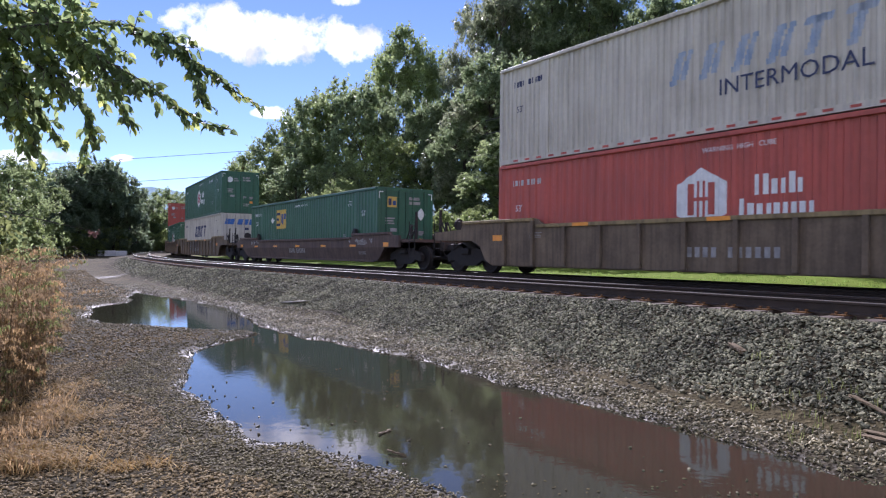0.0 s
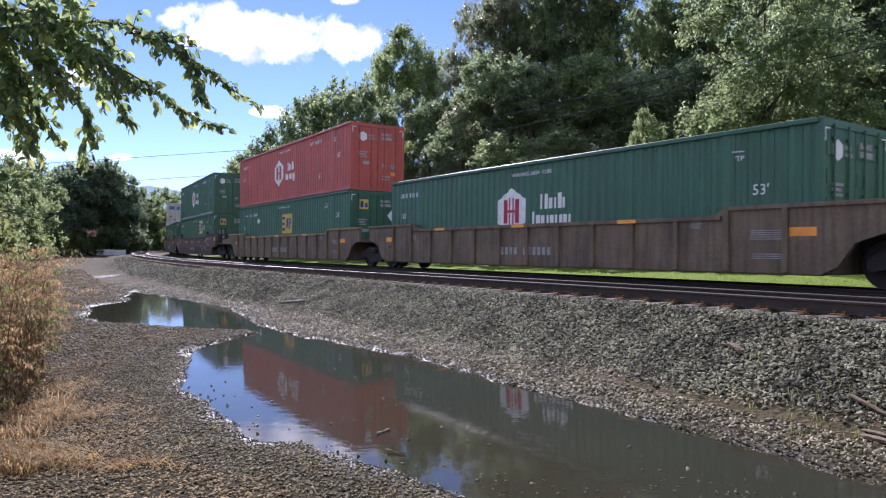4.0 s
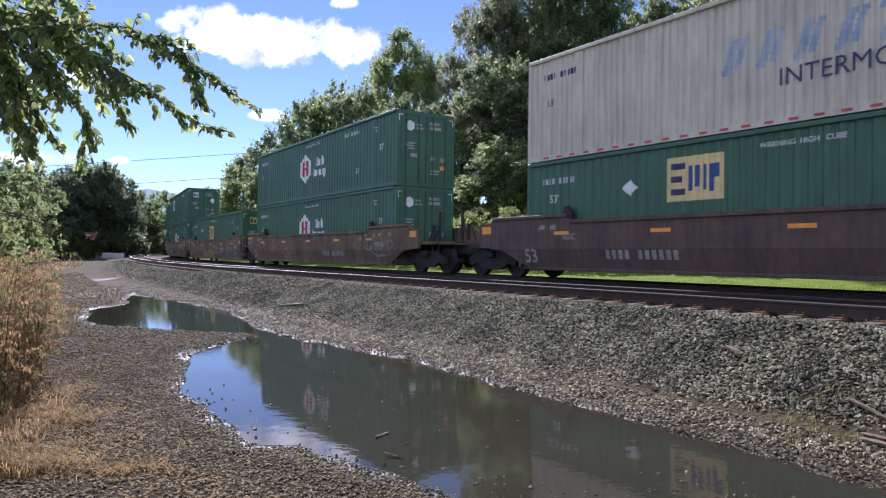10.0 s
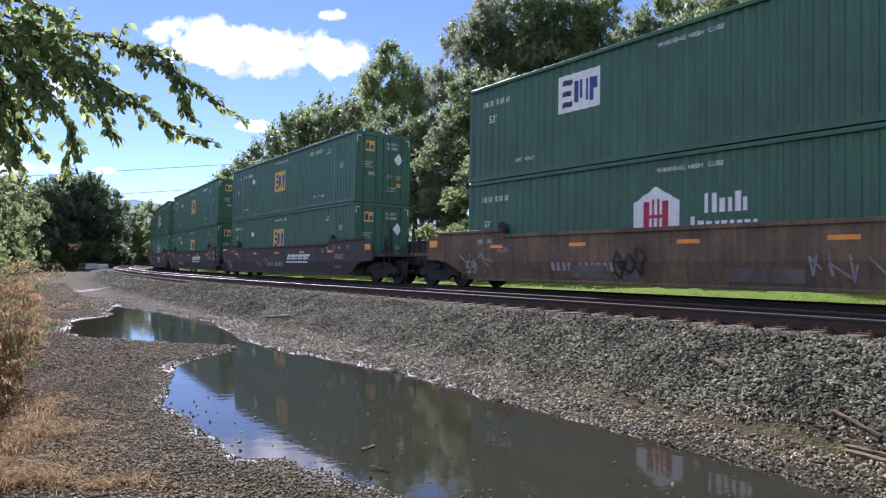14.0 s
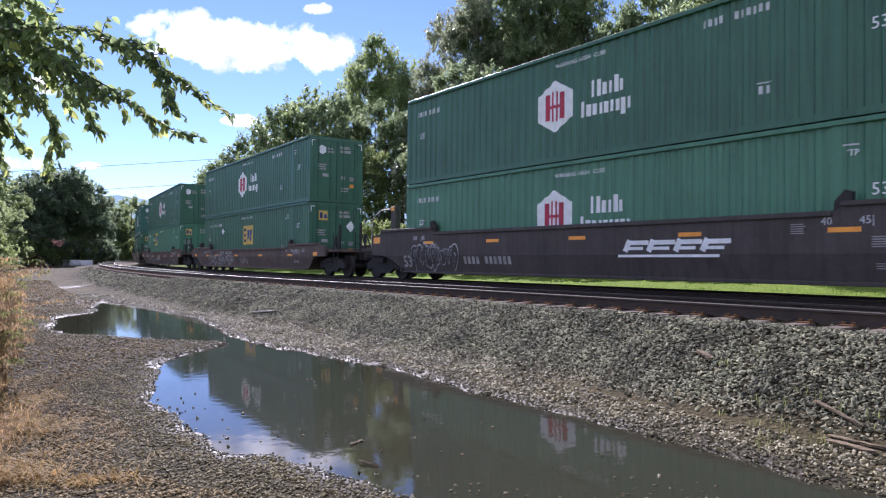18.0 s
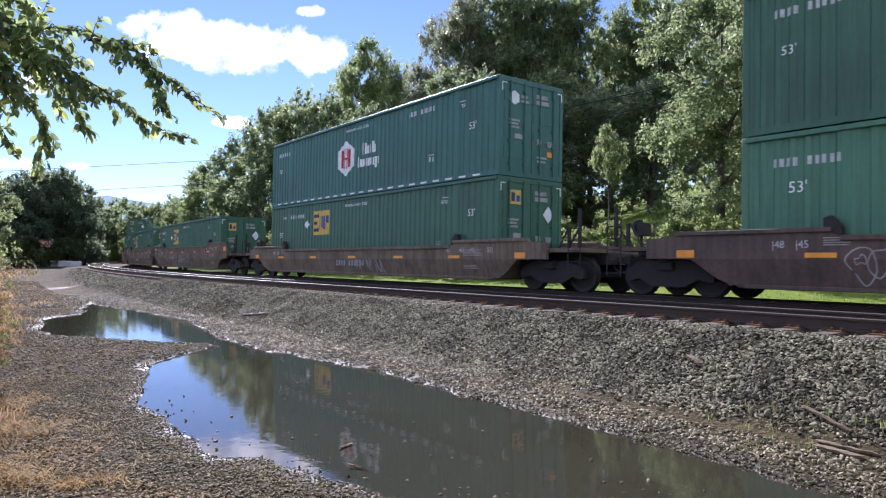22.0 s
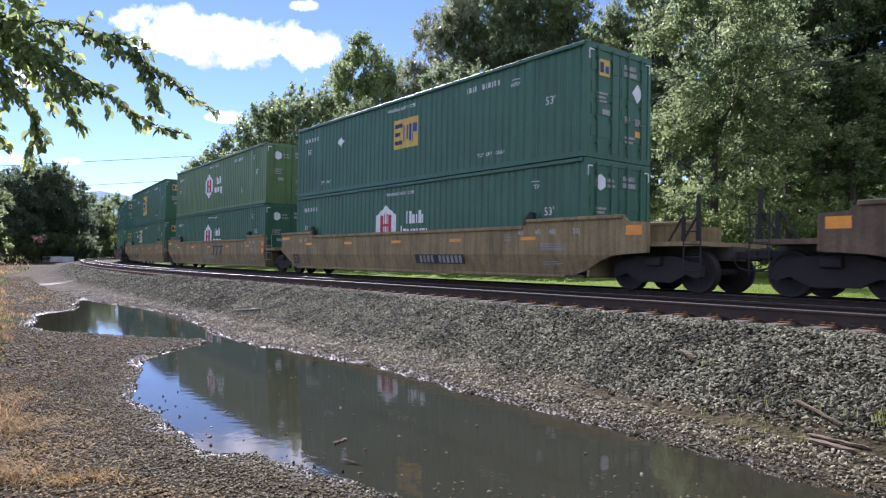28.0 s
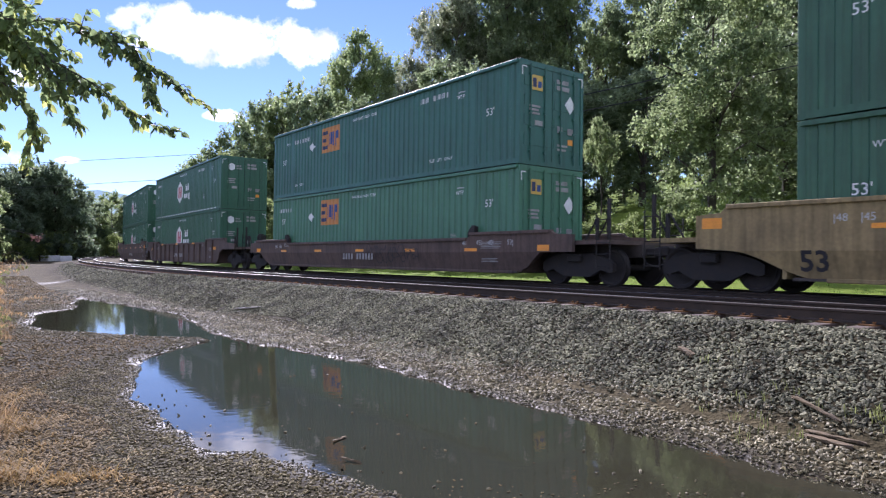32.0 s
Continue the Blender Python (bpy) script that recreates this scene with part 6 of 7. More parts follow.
def near_tree():
    """Arching shoots that carry side twigs, each with two ranks of hanging leaves."""
    top = empty("tree", "overhanging branches with pointed backlit green leaves", "tree")
    rnd = np.random.RandomState(11)
    bm = tube(bmesh.new(), [(-6.6, 4.4, -0.1), (-6.5, 4.5, 1.6), (-6.3, 4.6, 3.4), (-6.0, 4.8, 6.0), (-5.9, 4.9, 8.0)], 0.19, 10, 0.05)
    part("trunk", bm, M["bark"], top)
    bases, alongs, sizes, lit_tip = [], [], [], []

    def leaf_rows(P, spacing, size, start=0.0):
        total = np.linalg.norm(np.diff(P, axis=0), axis=1).sum()
        sgn = 1
        t = start
        while t < total:
            c, d = along_line(P, t)
            side = np.cross(d, np.array([0, 0, 1.0]))
            side /= np.linalg.norm(side) + 1e-9
            tip = t / total
            bases.append(c + rnd.normal(0, 0.008, 3))
            alongs.append(d * 0.55 + side * sgn * 0.55 + np.array([0, 0, -0.5]) + rnd.normal(0, 0.34, 3))
            sizes.append(size * rnd.uniform(0.75, 1.2) * (1 - 0.2 * tip ** 4))
            # leaves near the shoot tips more often take the sunlit colour
            lit_tip.append(rnd.uniform() < 0.03 + (0.5 if c[0] > -1.95 else 0.14) * (tip > 0.7))
            sgn = -sgn
            t += spacing * rnd.uniform(0.7, 1.3)

    for i, tw in enumerate(TWIGS):
        P = np.array(tw)
        bm = tube(bmesh.new(), tw, 0.008, 5, 0.002)
        if P[0][0] < -3.4:
            a = np.array((-6.3, 4.6, 3.2 + 0.12 * i))
            tube(bm, [tuple(a), tuple((a + P[0]) / 2 + np.array((0, 0, 0.15))), tuple(P[0])], 0.024, 6, 0.010)
        total = np.linalg.norm(np.diff(P, axis=0), axis=1).sum()
        leaf_rows(P, 0.023, 0.094, 0.03)
        t, sgn = 0.02, 1
        while t < total * 0.9:
            c, d = along_line(P, t)
            side = np.cross(d, np.array([0, 0, 1.0]))
            side /= np.linalg.norm(side) + 1e-9
            L = rnd.uniform(0.16, 0.42) * (1 - 0.85 * t / total)
            e = d * 0.75 + side * sgn * rnd.uniform(0.1, 0.9) + np.array([0, 0, rnd.normal(-0.12, 0.42)])
            e /= np.linalg.norm(e)
            Q = np.array([c, c + e * L * 0.5 + np.array([0, 0, 0.02]), c + e * L - np.array([0, 0, 0.16 * L])])
            tube(bm, [tuple(q) for q in Q], 0.0035, 4, 0.0015)
            leaf_rows(Q, 0.025, 0.088, 0.02)
            sgn = -sgn
            t += rnd.uniform(0.05, 0.11)
        part("branch", bm, M["bark"], top)
    bases, alongs, L, lit_tip = np.array(bases), np.array(alongs), np.array(sizes), np.array(lit_tip)
    for k, look_of, label in ((~lit_tip, "leaf_near", ""), (lit_tip, "leaf_tip", "tip leaves with sunlight put into their yellow-green colour")):
        v, f = blade_leaves(bases[k], alongs[k], L[k], L[k] * rnd.uniform(0.5, 0.66, k.sum()), rnd)
        tagged(mesh_ob("leaves", v.tolist(), f, M[look_of], top), label, kind="stuff")
    crown = new("crown", TREE_KINDS["mid"][0][1])
    crown.parent = top
    crown.matrix_local = Matrix.Translation((-6.1, 4.7, 3.7)) @ Matrix.Diagonal((0.6, 0.6, 0.5, 1.0))


near_tree()


def shrub(x, y, h, wid, n, leaf, mat_name, seed, name, label, cat):
    rnd = np.random.RandomState(seed)
    top = empty(name, label, cat)
    z0 = float(height([x], [y])[0])
    bm = bmesh.new()
    tips = []
    for k in range(26):
        a, r = rnd.uniform(0, 6.28), wid * math.sqrt(rnd.uniform(0.02, 1))
        t = Vector((math.cos(a) * r, math.sin(a) * r, h * rnd.uniform(0.45, 1.0) * (1 - 0.25 * (r / wid) ** 2)))
        tube(bm, [(0.1 * math.cos(a), 0.1 * math.sin(a), -0.05), (t.x * 0.4, t.y * 0.4, t.z * 0.6), t], 0.018, 4, 0.004)
        tips.append(tuple(t))
    part("stems", bm, M["bark"], top)
    tips = np.array(tips)
    c = tips[rnd.randint(0, len(tips), n)] * (rnd.uniform(0.35, 1.05, n) ** 0.6)[:, None] + rnd.normal(0, 0.16 * wid, (n, 3))
    c[:, 2] = np.maximum(c[:, 2], 0.05)
    L = rnd.uniform(0.6, 1.3, n) * leaf
    v, f = blade_leaves(c, rnd.normal(0, 0.7, (n, 3)) + np.array([0, 0, -0.5]), L, L * rnd.uniform(0.5, 0.8, n), rnd)
    tagged(mesh_ob("leaves", v.tolist(), f, M[mat_name], top), kind="stuff")
    if seed == 40:
        # one long shoot ends in a drooping cluster of withered leaves
        end = np.array([2.75, 0.0, 2.2 - z0])
        part("shoot", tube(bmesh.new(), [(1.0, 0, 2.62 - z0), (1.9, 0, 2.40 - z0), tuple(end)], 0.012, 5, 0.005), M["bark"], top)
        c = end + rnd.normal(0, 1, (26, 3)) * np.array([0.05, 0.05, 0.025]) - np.array([0, 0, 0.03])
        L = rnd.uniform(0.05, 0.08, 26)
        v, f = blade_leaves(c, rnd.normal(0, 0.6, (26, 3)) + np.array([0, 0, -0.5]), L, L * 0.6, rnd)
        tagged(mesh_ob("withered_leaves", v.tolist(), f, M["withered"], top), "withered dull red leaves", kind="stuff")
    top.matrix_basis = Matrix.Translation((x, y, z0))


for k, (x, y, h, w, n) in enumerate(((-8.9, 12.2, 3.2, 1.05, 4600), (-10.6, 15.4, 3.2, 1.15, 4200), (-12.8, 19.0, 3.2, 1.2, 3600), (-7.9, 10.0, 2.5, 0.6, 2200))):
    shrub(x, y, h, w, n * 2 // 3, 0.15, "weed_green" if k != 2 else "leaf_mid", 40 + k, "bush", "leafy green shrub beside the gravel road", "bush")


def weeds(name, label, spots, mats, seed, h0, h1, arms, leaf):
    """Arching stems with side arms from which rows of narrow dry flakes hang."""
    rnd = np.random.RandomState(seed)
    top = empty(name, label, "weeds")
    tagged(top, kind="stuff")
    bm = bmesh.new()
    P = {m: [] for m in mats}
    prob = WEED_P[:len(mats)] / WEED_P[:len(mats)].sum()
    for x, y in spots:
        z = float(height([x], [y])[0])
        h = rnd.uniform(h0, h1)
        ax, ay = rnd.normal(0.18, 0.2) * h, rnd.normal(-0.05, 0.2) * h
        S = [np.array(p) for p in ((x, y, z - 0.03), (x + ax * 0.15, y + ay * 0.15, z + h * 0.55), (x + ax * 0.5, y + ay * 0.5, z + h * 0.92), (x + ax, y + ay, z + h))]
        tube(bm, [tuple(p) for p in S], 0.007, 3, 0.002)
        m = mats[int(rnd.choice(len(mats), p=prob))]
        for k in range(arms):
            t = rnd.uniform(0.35, 1.0)
            b = S[0] + (S[1] - S[0]) * min(t / 0.55, 1) if t < 0.55 else S[1] + (S[3] - S[1]) * (t - 0.55) / 0.45
            L = rnd.uniform(0.18, 0.42) * min(h, 1.2)
            a = rnd.normal(0, 1.3)
            d = np.array([math.cos(a), math.sin(a), 0])
            e1, e2 = b + d * L * 0.6 + np.array([0, 0, L * 0.3]), b + d * L + np.array([0, 0, L * 0.12])
            tube(bm, [tuple(b), tuple(e1), tuple(e2)], 0.0035, 3, 0.0015)
            n = int(L / 0.0075)
            s = rnd.uniform(0.1, 1.05, n)[:, None]
            P[m if rnd.uniform() < 0.75 else mats[rnd.randint(len(mats))]].append(b * (1 - s) ** 2 + 2 * e1 * s * (1 - s) + e2 * s ** 2 + rnd.normal(0, 0.012, (n, 3)) - np.array([0, 0, 0.03]))
    part("stems", bm, M["weed_red"], top)
    for m in mats:
        if P[m]:
            c = np.concatenate(P[m])
            n = len(c)
            L = rnd.uniform(0.5, 1.4, n) * leaf
            d = rnd.normal(0, 0.35, (n, 3)) + np.array([0, 0, -1.0])
            w = np.cross(d, rnd.normal(0, 1, (n, 3)))
            w *= (L * rnd.uniform(0.14, 0.26, n) / (np.linalg.norm(w, axis=1) + 1e-9))[:, None]
            v = np.stack([c, c + d * L[:, None] * 0.4 + w, c + d * L[:, None], c + d * L[:, None] * 0.4 - w], 1).reshape(-1, 3)
            tagged(mesh_ob("leaves", v.tolist(), np.arange(4 * n).reshape(n, 4), M[m], top), kind="stuff")


WEED_P = np.array([0.48, 0.34, 0.18])
_r = np.random.RandomState(21)


def weed_edge(y):
    """x of the weeds' edge along the road at depth y."""
    return float(np.interp(y, [6.0, 6.5, 7.4, 9.3, 12.3, 16.3, 24.0], [-4.3, -4.35, -4.6, -5.35, -7.4, -10.3, -15.6]))


def spots(n, y0, y1, deep, inset_=0.0):
    out = []
    for _ in range(n):
        y = _r.uniform(y0, y1)
        out.append((weed_edge(y) - inset_ - abs(_r.normal(0, deep)), y))
    return out


weeds("dry_weeds", "tall dry red-brown seeding weeds along the gravel road", spots(190, 7.6, 14.5, 0.75), ["weed_red", "weed_orange", "weed_green"], 31, 0.8, 1.85, 7, 0.034)
weeds("dry_weeds", "low green and orange weeds at the road's edge", spots(120, 6.4, 15, 0.5), ["weed_red", "weed_orange", "weed_green"], 32, 0.2, 0.7, 6, 0.038)


def grass_patch(name, label, tufts, mat_name, seed, length, per, lay=0.0):
    """Arching blades in tufts."""
    rnd = np.random.RandomState(seed)
    V, F = [], []
    k = 0
    xs, ys = np.array([t[0] for t in tufts]), np.array([t[1] for t in tufts])
    zs = height(xs, ys)
    for (x, y), z in zip(tufts, zs):
        for _ in range(per):
            a = rnd.uniform(0, 6.28)
            d = np.array([math.cos(a), math.sin(a), 0])
            p = np.array([x, y, z]) + np.append(rnd.normal(0, 0.05, 2), 0)
            L, w = length * rnd.uniform(0.5, 1.3), rnd.uniform(0.0025, 0.005)
            sd = np.array([-d[1], d[0], 0]) * w
            lean = rnd.uniform(0.3, 1.0) + lay
            p1 = p + d * L * (0.25 + 0.3 * lay) * lean + np.array([0, 0, L * 0.5 * (1 - 0.6 * lay)])
            p2 = p1 + d * L * 0.4 * lean + np.array([0, 0, max(L * (0.35 - 0.45 * lean), 0.02 - p1[2] + z)])
            V += [p - sd, p + sd, p1 + sd, p1 - sd, p2]
            F += [(k, k + 1, k + 2, k + 3), (k + 3, k + 2, k + 4)]
            k += 5
    ob = mesh_ob(name, [tuple(v) for v in V], F, M[mat_name])
    tagged(ob, label, "grass", kind="stuff")


def patches(rows):
    return [(x + _r.normal(0, sx), y + _r.normal(0, sy)) for x, y, sx, sy, n in rows for _ in range(n)]


grass_patch("dry_grass", "dry tan straw lying beside the road", patches([(-3.55, 5.85, 0.2, 0.12, 70), (-4.3, 7.4, 0.25, 0.2, 32), (-4.85, 8.6, 0.2, 0.3, 14)]), "straw", 51, 0.3, 11, 0.6)
grass_patch("dry_grass", "short dry grass tufts on gravel", patches([(-2.68, 5.62, 0.10, 0.05, 16), (-2.38, 5.74, 0.12, 0.04, 9), (-3.3, 6.6, 0.2, 0.25, 10)]), "straw", 52, 0.13, 9, 0.5)
grass_patch("dry_grass", "thin litter of broken straw on the road's gravel", patches([(-3.5, 6.3, 0.5, 0.5, 150), (-3.9, 7.6, 0.5, 0.7, 110), (-2.9, 5.7, 0.4, 0.15, 50)]), "straw", 56, 0.07, 4, 0.9)
grass_patch("dry_grass", "rust-orange withered grass tufts at the road's edge", patches([(-3.82, 5.95, 0.13, 0.14, 46), (-4.1, 6.7, 0.12, 0.25, 40), (-4.45, 7.6, 0.12, 0.35, 40), (-3.45, 5.6, 0.14, 0.05, 16)]), "weed_orange", 57, 0.22, 12, 0.25)
_g = []
for _ in range(2600):
    _s, _q = _r.uniform(-25, 28), -6.7 - abs(_r.normal(0, 2.2))
    _x, _y, _h = line(_s, _q + APART)
    _g.append((float(_x), float(_y)))
grass_patch("grass", "sunlit green grass strip behind the tracks", _g, "grass", 53, 0.13, 10)
grass_patch("grass", "small green tuft at the foot of the ballast", [(line(21.2 + _r.normal(0, 0.12), APART + 3.0 + _r.normal(0, 0.1))[0], line(21.2 + _r.normal(0, 0.12), APART + 3.0 + _r.normal(0, 0.1))[1]) for _ in range(14)] + [(line(_r.uniform(18.6, 21), APART + 3.1 + _r.normal(0, 0.12))[0], line(_r.uniform(18.6, 21), APART + 3.1 + _r.normal(0, 0.12))[1]) for _ in range(16)], "weed_green", 54, 0.16, 8)


# ---- small things ----
def wire(pts, label):
    P = [Vector(p) for p in pts]
    ob = part("power_line", tube(bmesh.new(), P, 0.022, 5), M["mark_black"])
    tagged(ob, label, "power line")


wire([(-70, 75, 9.4), (-41.2, 70, 10.3), (-32.9, 70, 10.7), (-19.5, 70, 11.4), (-10.3, 70, 12.0), (5, 70, 13)], "black power line crossing above the trees")
wire([(-70, 75, 7.2), (-36.1, 70, 8.2), (-30.4, 70, 8.5), (-22.9, 70, 8.9), (-12.6, 70, 9.4), (5, 70, 10.4)], "black power line crossing above the trees")
wire([(2, 31, 7.3), (6.1, 29, 7.9), (10.1, 28, 8.6), (15, 24, 9.2), (22, 18, 10.2)], "black cable strung before the wood")
wire([(2, 31, 6.7), (6.1, 29, 7.25), (10.1, 28, 7.9), (15, 24, 8.4), (22, 18, 9.3)], "black cable strung before the wood")


def block(x, y, w):
    z = float(height([x], [y])[0])
    bm = boxed(-w / 2, w / 2, -0.35, 0.35, -0.1, 0.85, bevel=0.06)
    ob = part("concrete_block", bm, M["concrete"])
    ob.matrix_basis = Matrix.Translation((x, y, z)) @ Euler((0, 0, 0.45)).to_matrix().to_4x4()
    tagged(ob, "pale concrete barrier block at the road's end", "concrete block", "barrier blocks")


for x, y, w in ((-54.8, 105, 1.6), (-52.1, 105, 1.4), (-50.5, 105, 1.6), (-48.8, 105, 1.6), (-57.5, 105, 1.4)):
    block(x, y, w)


def timber(s0, q0, s1, q1, w, t, lift, label, name="timber", look_of="wood"):
    a, b = line(s0, q0 + APART), line(s1, q1 + APART)
    za, zb = float(height([a[0]], [a[1]])[0]) + lift, float(height([b[0]], [b[1]])[0]) + lift
    p0, p1 = Vector((a[0], a[1], za)), Vector((b[0], b[1], zb))
    L = (p1 - p0).length
    bm = boxed(-L / 2, L / 2, -w / 2, w / 2, -t / 2, t / 2, bevel=min(w, t) * 0.2)
    bmesh.ops.subdivide_edges(bm, edges=[e for e in bm.edges if abs(e.verts[0].co.x - e.verts[1].co.x) > L * 0.5], cuts=6)
    r = random.Random(int(L * 1000))
    for v in bm.verts:
        v.co.y += r.uniform(-0.07, 0.07) * w
        v.co.z += r.uniform(-0.008, 0.008)
        if abs(v.co.x) > L * 0.45:
            v.co.x += r.uniform(-0.05, 0.05)
    ob = part(name, bm, M[look_of])
    d = (p1 - p0).normalized()
    ob.matrix_basis = Matrix.Translation((p0 + p1) / 2) @ d.to_track_quat("X", "Z").to_matrix().to_4x4()
    tagged(ob, label, "timber")


timber(20.25, 2.95, 20.77, 3.18, 0.042, 0.028, 0.045, "splintered grey timber lying on the ballast slope")
timber(20.58, 3.52, 21.05, 3.60, 0.075, 0.025, 0.02, "flat weathered plank on wet mud")
timber(20.62, 3.40, 21.1, 3.46, 0.045, 0.02, 0.02, "flat weathered plank on wet mud")
timber(18.56, 2.39, 18.78, 2.49, 0.08, 0.045, 0.05, "broken brown wood piece among ballast")
timber(4.98, 3.05, 6.24, 2.84, 0.10, 0.03, 0.05, "pale plank half buried in ballast", look_of="wood_pale")
timber(17.62, 6.88, 17.57, 6.75, 0.026, 0.014, 0.11, "small stick floating in the puddle", "stick")
timber(18.22, 7.12, 18.36, 7.06, 0.018, 0.012, 0.09, "small stick at the puddle's edge", "stick")


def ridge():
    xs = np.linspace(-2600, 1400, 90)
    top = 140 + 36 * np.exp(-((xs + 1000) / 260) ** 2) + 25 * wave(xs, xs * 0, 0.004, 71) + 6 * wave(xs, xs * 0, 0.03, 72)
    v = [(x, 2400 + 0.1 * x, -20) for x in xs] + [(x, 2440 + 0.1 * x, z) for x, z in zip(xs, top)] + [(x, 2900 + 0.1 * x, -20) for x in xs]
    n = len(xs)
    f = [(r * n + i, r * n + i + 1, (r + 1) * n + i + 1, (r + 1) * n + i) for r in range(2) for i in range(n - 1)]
    # distance haze is put into the pale blue base colour and a faint emission
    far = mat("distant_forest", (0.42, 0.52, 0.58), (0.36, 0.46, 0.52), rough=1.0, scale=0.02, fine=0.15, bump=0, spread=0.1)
    haze_glow = far.node_tree.nodes["Principled BSDF"]
    haze_glow.inputs["Emission Color"].default_value, haze_glow.inputs["Emission Strength"].default_value = (0.070, 0.102, 0.108, 1), 1.0
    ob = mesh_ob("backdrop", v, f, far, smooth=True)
    tagged(ob, "far wooded ridge with haze put into its blue-green colour", "hill", kind="structure")


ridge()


# ---- stones ----
def stone_shapes(n, seed, flat):
    """Angular lumps of twenty faces, about one metre across."""
    r = np.random.RandomState(seed)
    t = (1 + 5 ** 0.5) / 2
    ico = np.array([(-1, t, 0), (1, t, 0), (-1, -t, 0), (1, -t, 0), (0, -1, t), (0, 1, t), (0, -1, -t), (0, 1, -t), (t, 0, -1), (t, 0, 1), (-t, 0, -1), (-t, 0, 1)]) / 1.9 / 2
    return [ico * r.uniform(0.62, 1.25, (12, 1)) * np.array([1.45, 0.85, flat]) for _ in range(n)]


ICO_F = np.array([(0, 11, 5), (0, 5, 1), (0, 1, 7), (0, 7, 10), (0, 10, 11), (1, 5, 9), (5, 11, 4), (11, 10, 2), (10, 7, 6), (7, 1, 8), (3, 9, 4), (3, 4, 2), (3, 2, 6), (3, 6, 8), (3, 8, 9), (4, 9, 5), (2, 4, 11), (6, 2, 10), (8, 6, 7), (9, 8, 1)])

ICO_F = np.array([f for f in ICO_F if not (6 in f and 7 in f) and not (10 in f and 6 in f and 2 in f) and not (8 in f and 6 in f and 3 in f)])
# low lumps for the fine gravel: a ring of five under a ring of three
CAP = np.array([(0.5 * math.cos(1.2566 * k), 0.5 * math.sin(1.2566 * k), -0.3) for k in range(5)] + [(0.4 * math.cos(2.0944 * k + 0.3), 0.4 * math.sin(2.0944 * k + 0.3), 0.36) for k in range(3)])
CAP_F = np.array([(5, 6, 7), (0, 1, 5), (1, 6, 5), (1, 2, 6), (2, 3, 6), (3, 7, 6), (3, 4, 7), (4, 5, 7), (4, 0, 5)])


def scatter(name, x, y, size, seed, material, flat, sink, label, tilt=0.5, z=None):
    """Loose stones on the ground at x, y."""
    r = np.random.RandomState(seed)
    fine = name == "gravel" or seed in (81, 82, 83, 84)
    shapes = np.array([CAP * r.uniform(0.7, 1.3, (8, 1)) * np.array([1.45, 0.8, flat]) for _ in range(9)]) if fine else np.array(stone_shapes(9, seed, flat))
    tris, nv = (CAP_F, 8) if fine else (ICO_F, 12)
    n = len(x)
    z = height(x, y) if z is None else z
    a, b, c = r.uniform(0, 6.2832, n), r.normal(0, tilt, n), r.normal(0, tilt, n)
    ca, sa, cb, sb, cc, sc = np.cos(a), np.sin(a), np.cos(b), np.sin(b), np.cos(c), np.sin(c)
    R = np.empty((n, 3, 3))
    R[:, 0] = np.stack([ca * cb, ca * sb * sc - sa * cc, ca * sb * cc + sa * sc], 1)
    R[:, 1] = np.stack([sa * cb, sa * sb * sc + ca * cc, sa * sb * cc - ca * sc], 1)
    R[:, 2] = np.stack([-sb, cb * sc, cb * cc], 1)
    base = shapes[r.randint(0, len(shapes), n)] * size[:, None, None]
    v = np.einsum("nij,nkj->nki", R, base) + np.stack([x, y, z + size * flat * sink], 1)[:, None]
    f = (np.arange(n)[:, None, None] * nv + tris[None]).reshape(-1, 3)
    me = bpy.data.meshes.new(name)
    me.vertices.add(n * nv)
    me.vertices.foreach_set("co", v.astype(np.float32).ravel())
    me.loops.add(len(f) * 3)
    me.loops.foreach_set("vertex_index", f.astype(np.int32).ravel())
    me.polygons.add(len(f))
    me.polygons.foreach_set("loop_start", np.arange(0, len(f) * 3, 3, dtype=np.int32))
    me.materials.append(M[material])
    me.polygons.foreach_set("use_smooth", np.zeros(len(f), dtype=bool))
    me.update(calc_edges=True)
    me.validate()
    ob = new(name, me)
    return tagged(ob, label, "stones", kind="stuff")


def band(n, s0, s1, q0, q1, seed, power=1.0):
    r = np.random.RandomState(seed)
    s = s0 + (s1 - s0) * r.uniform(0, 1, n) ** power
    q = r.uniform(q0, q1, n)
    x, y, _ = line(s, q + APART)
    return x, y, s, q, r


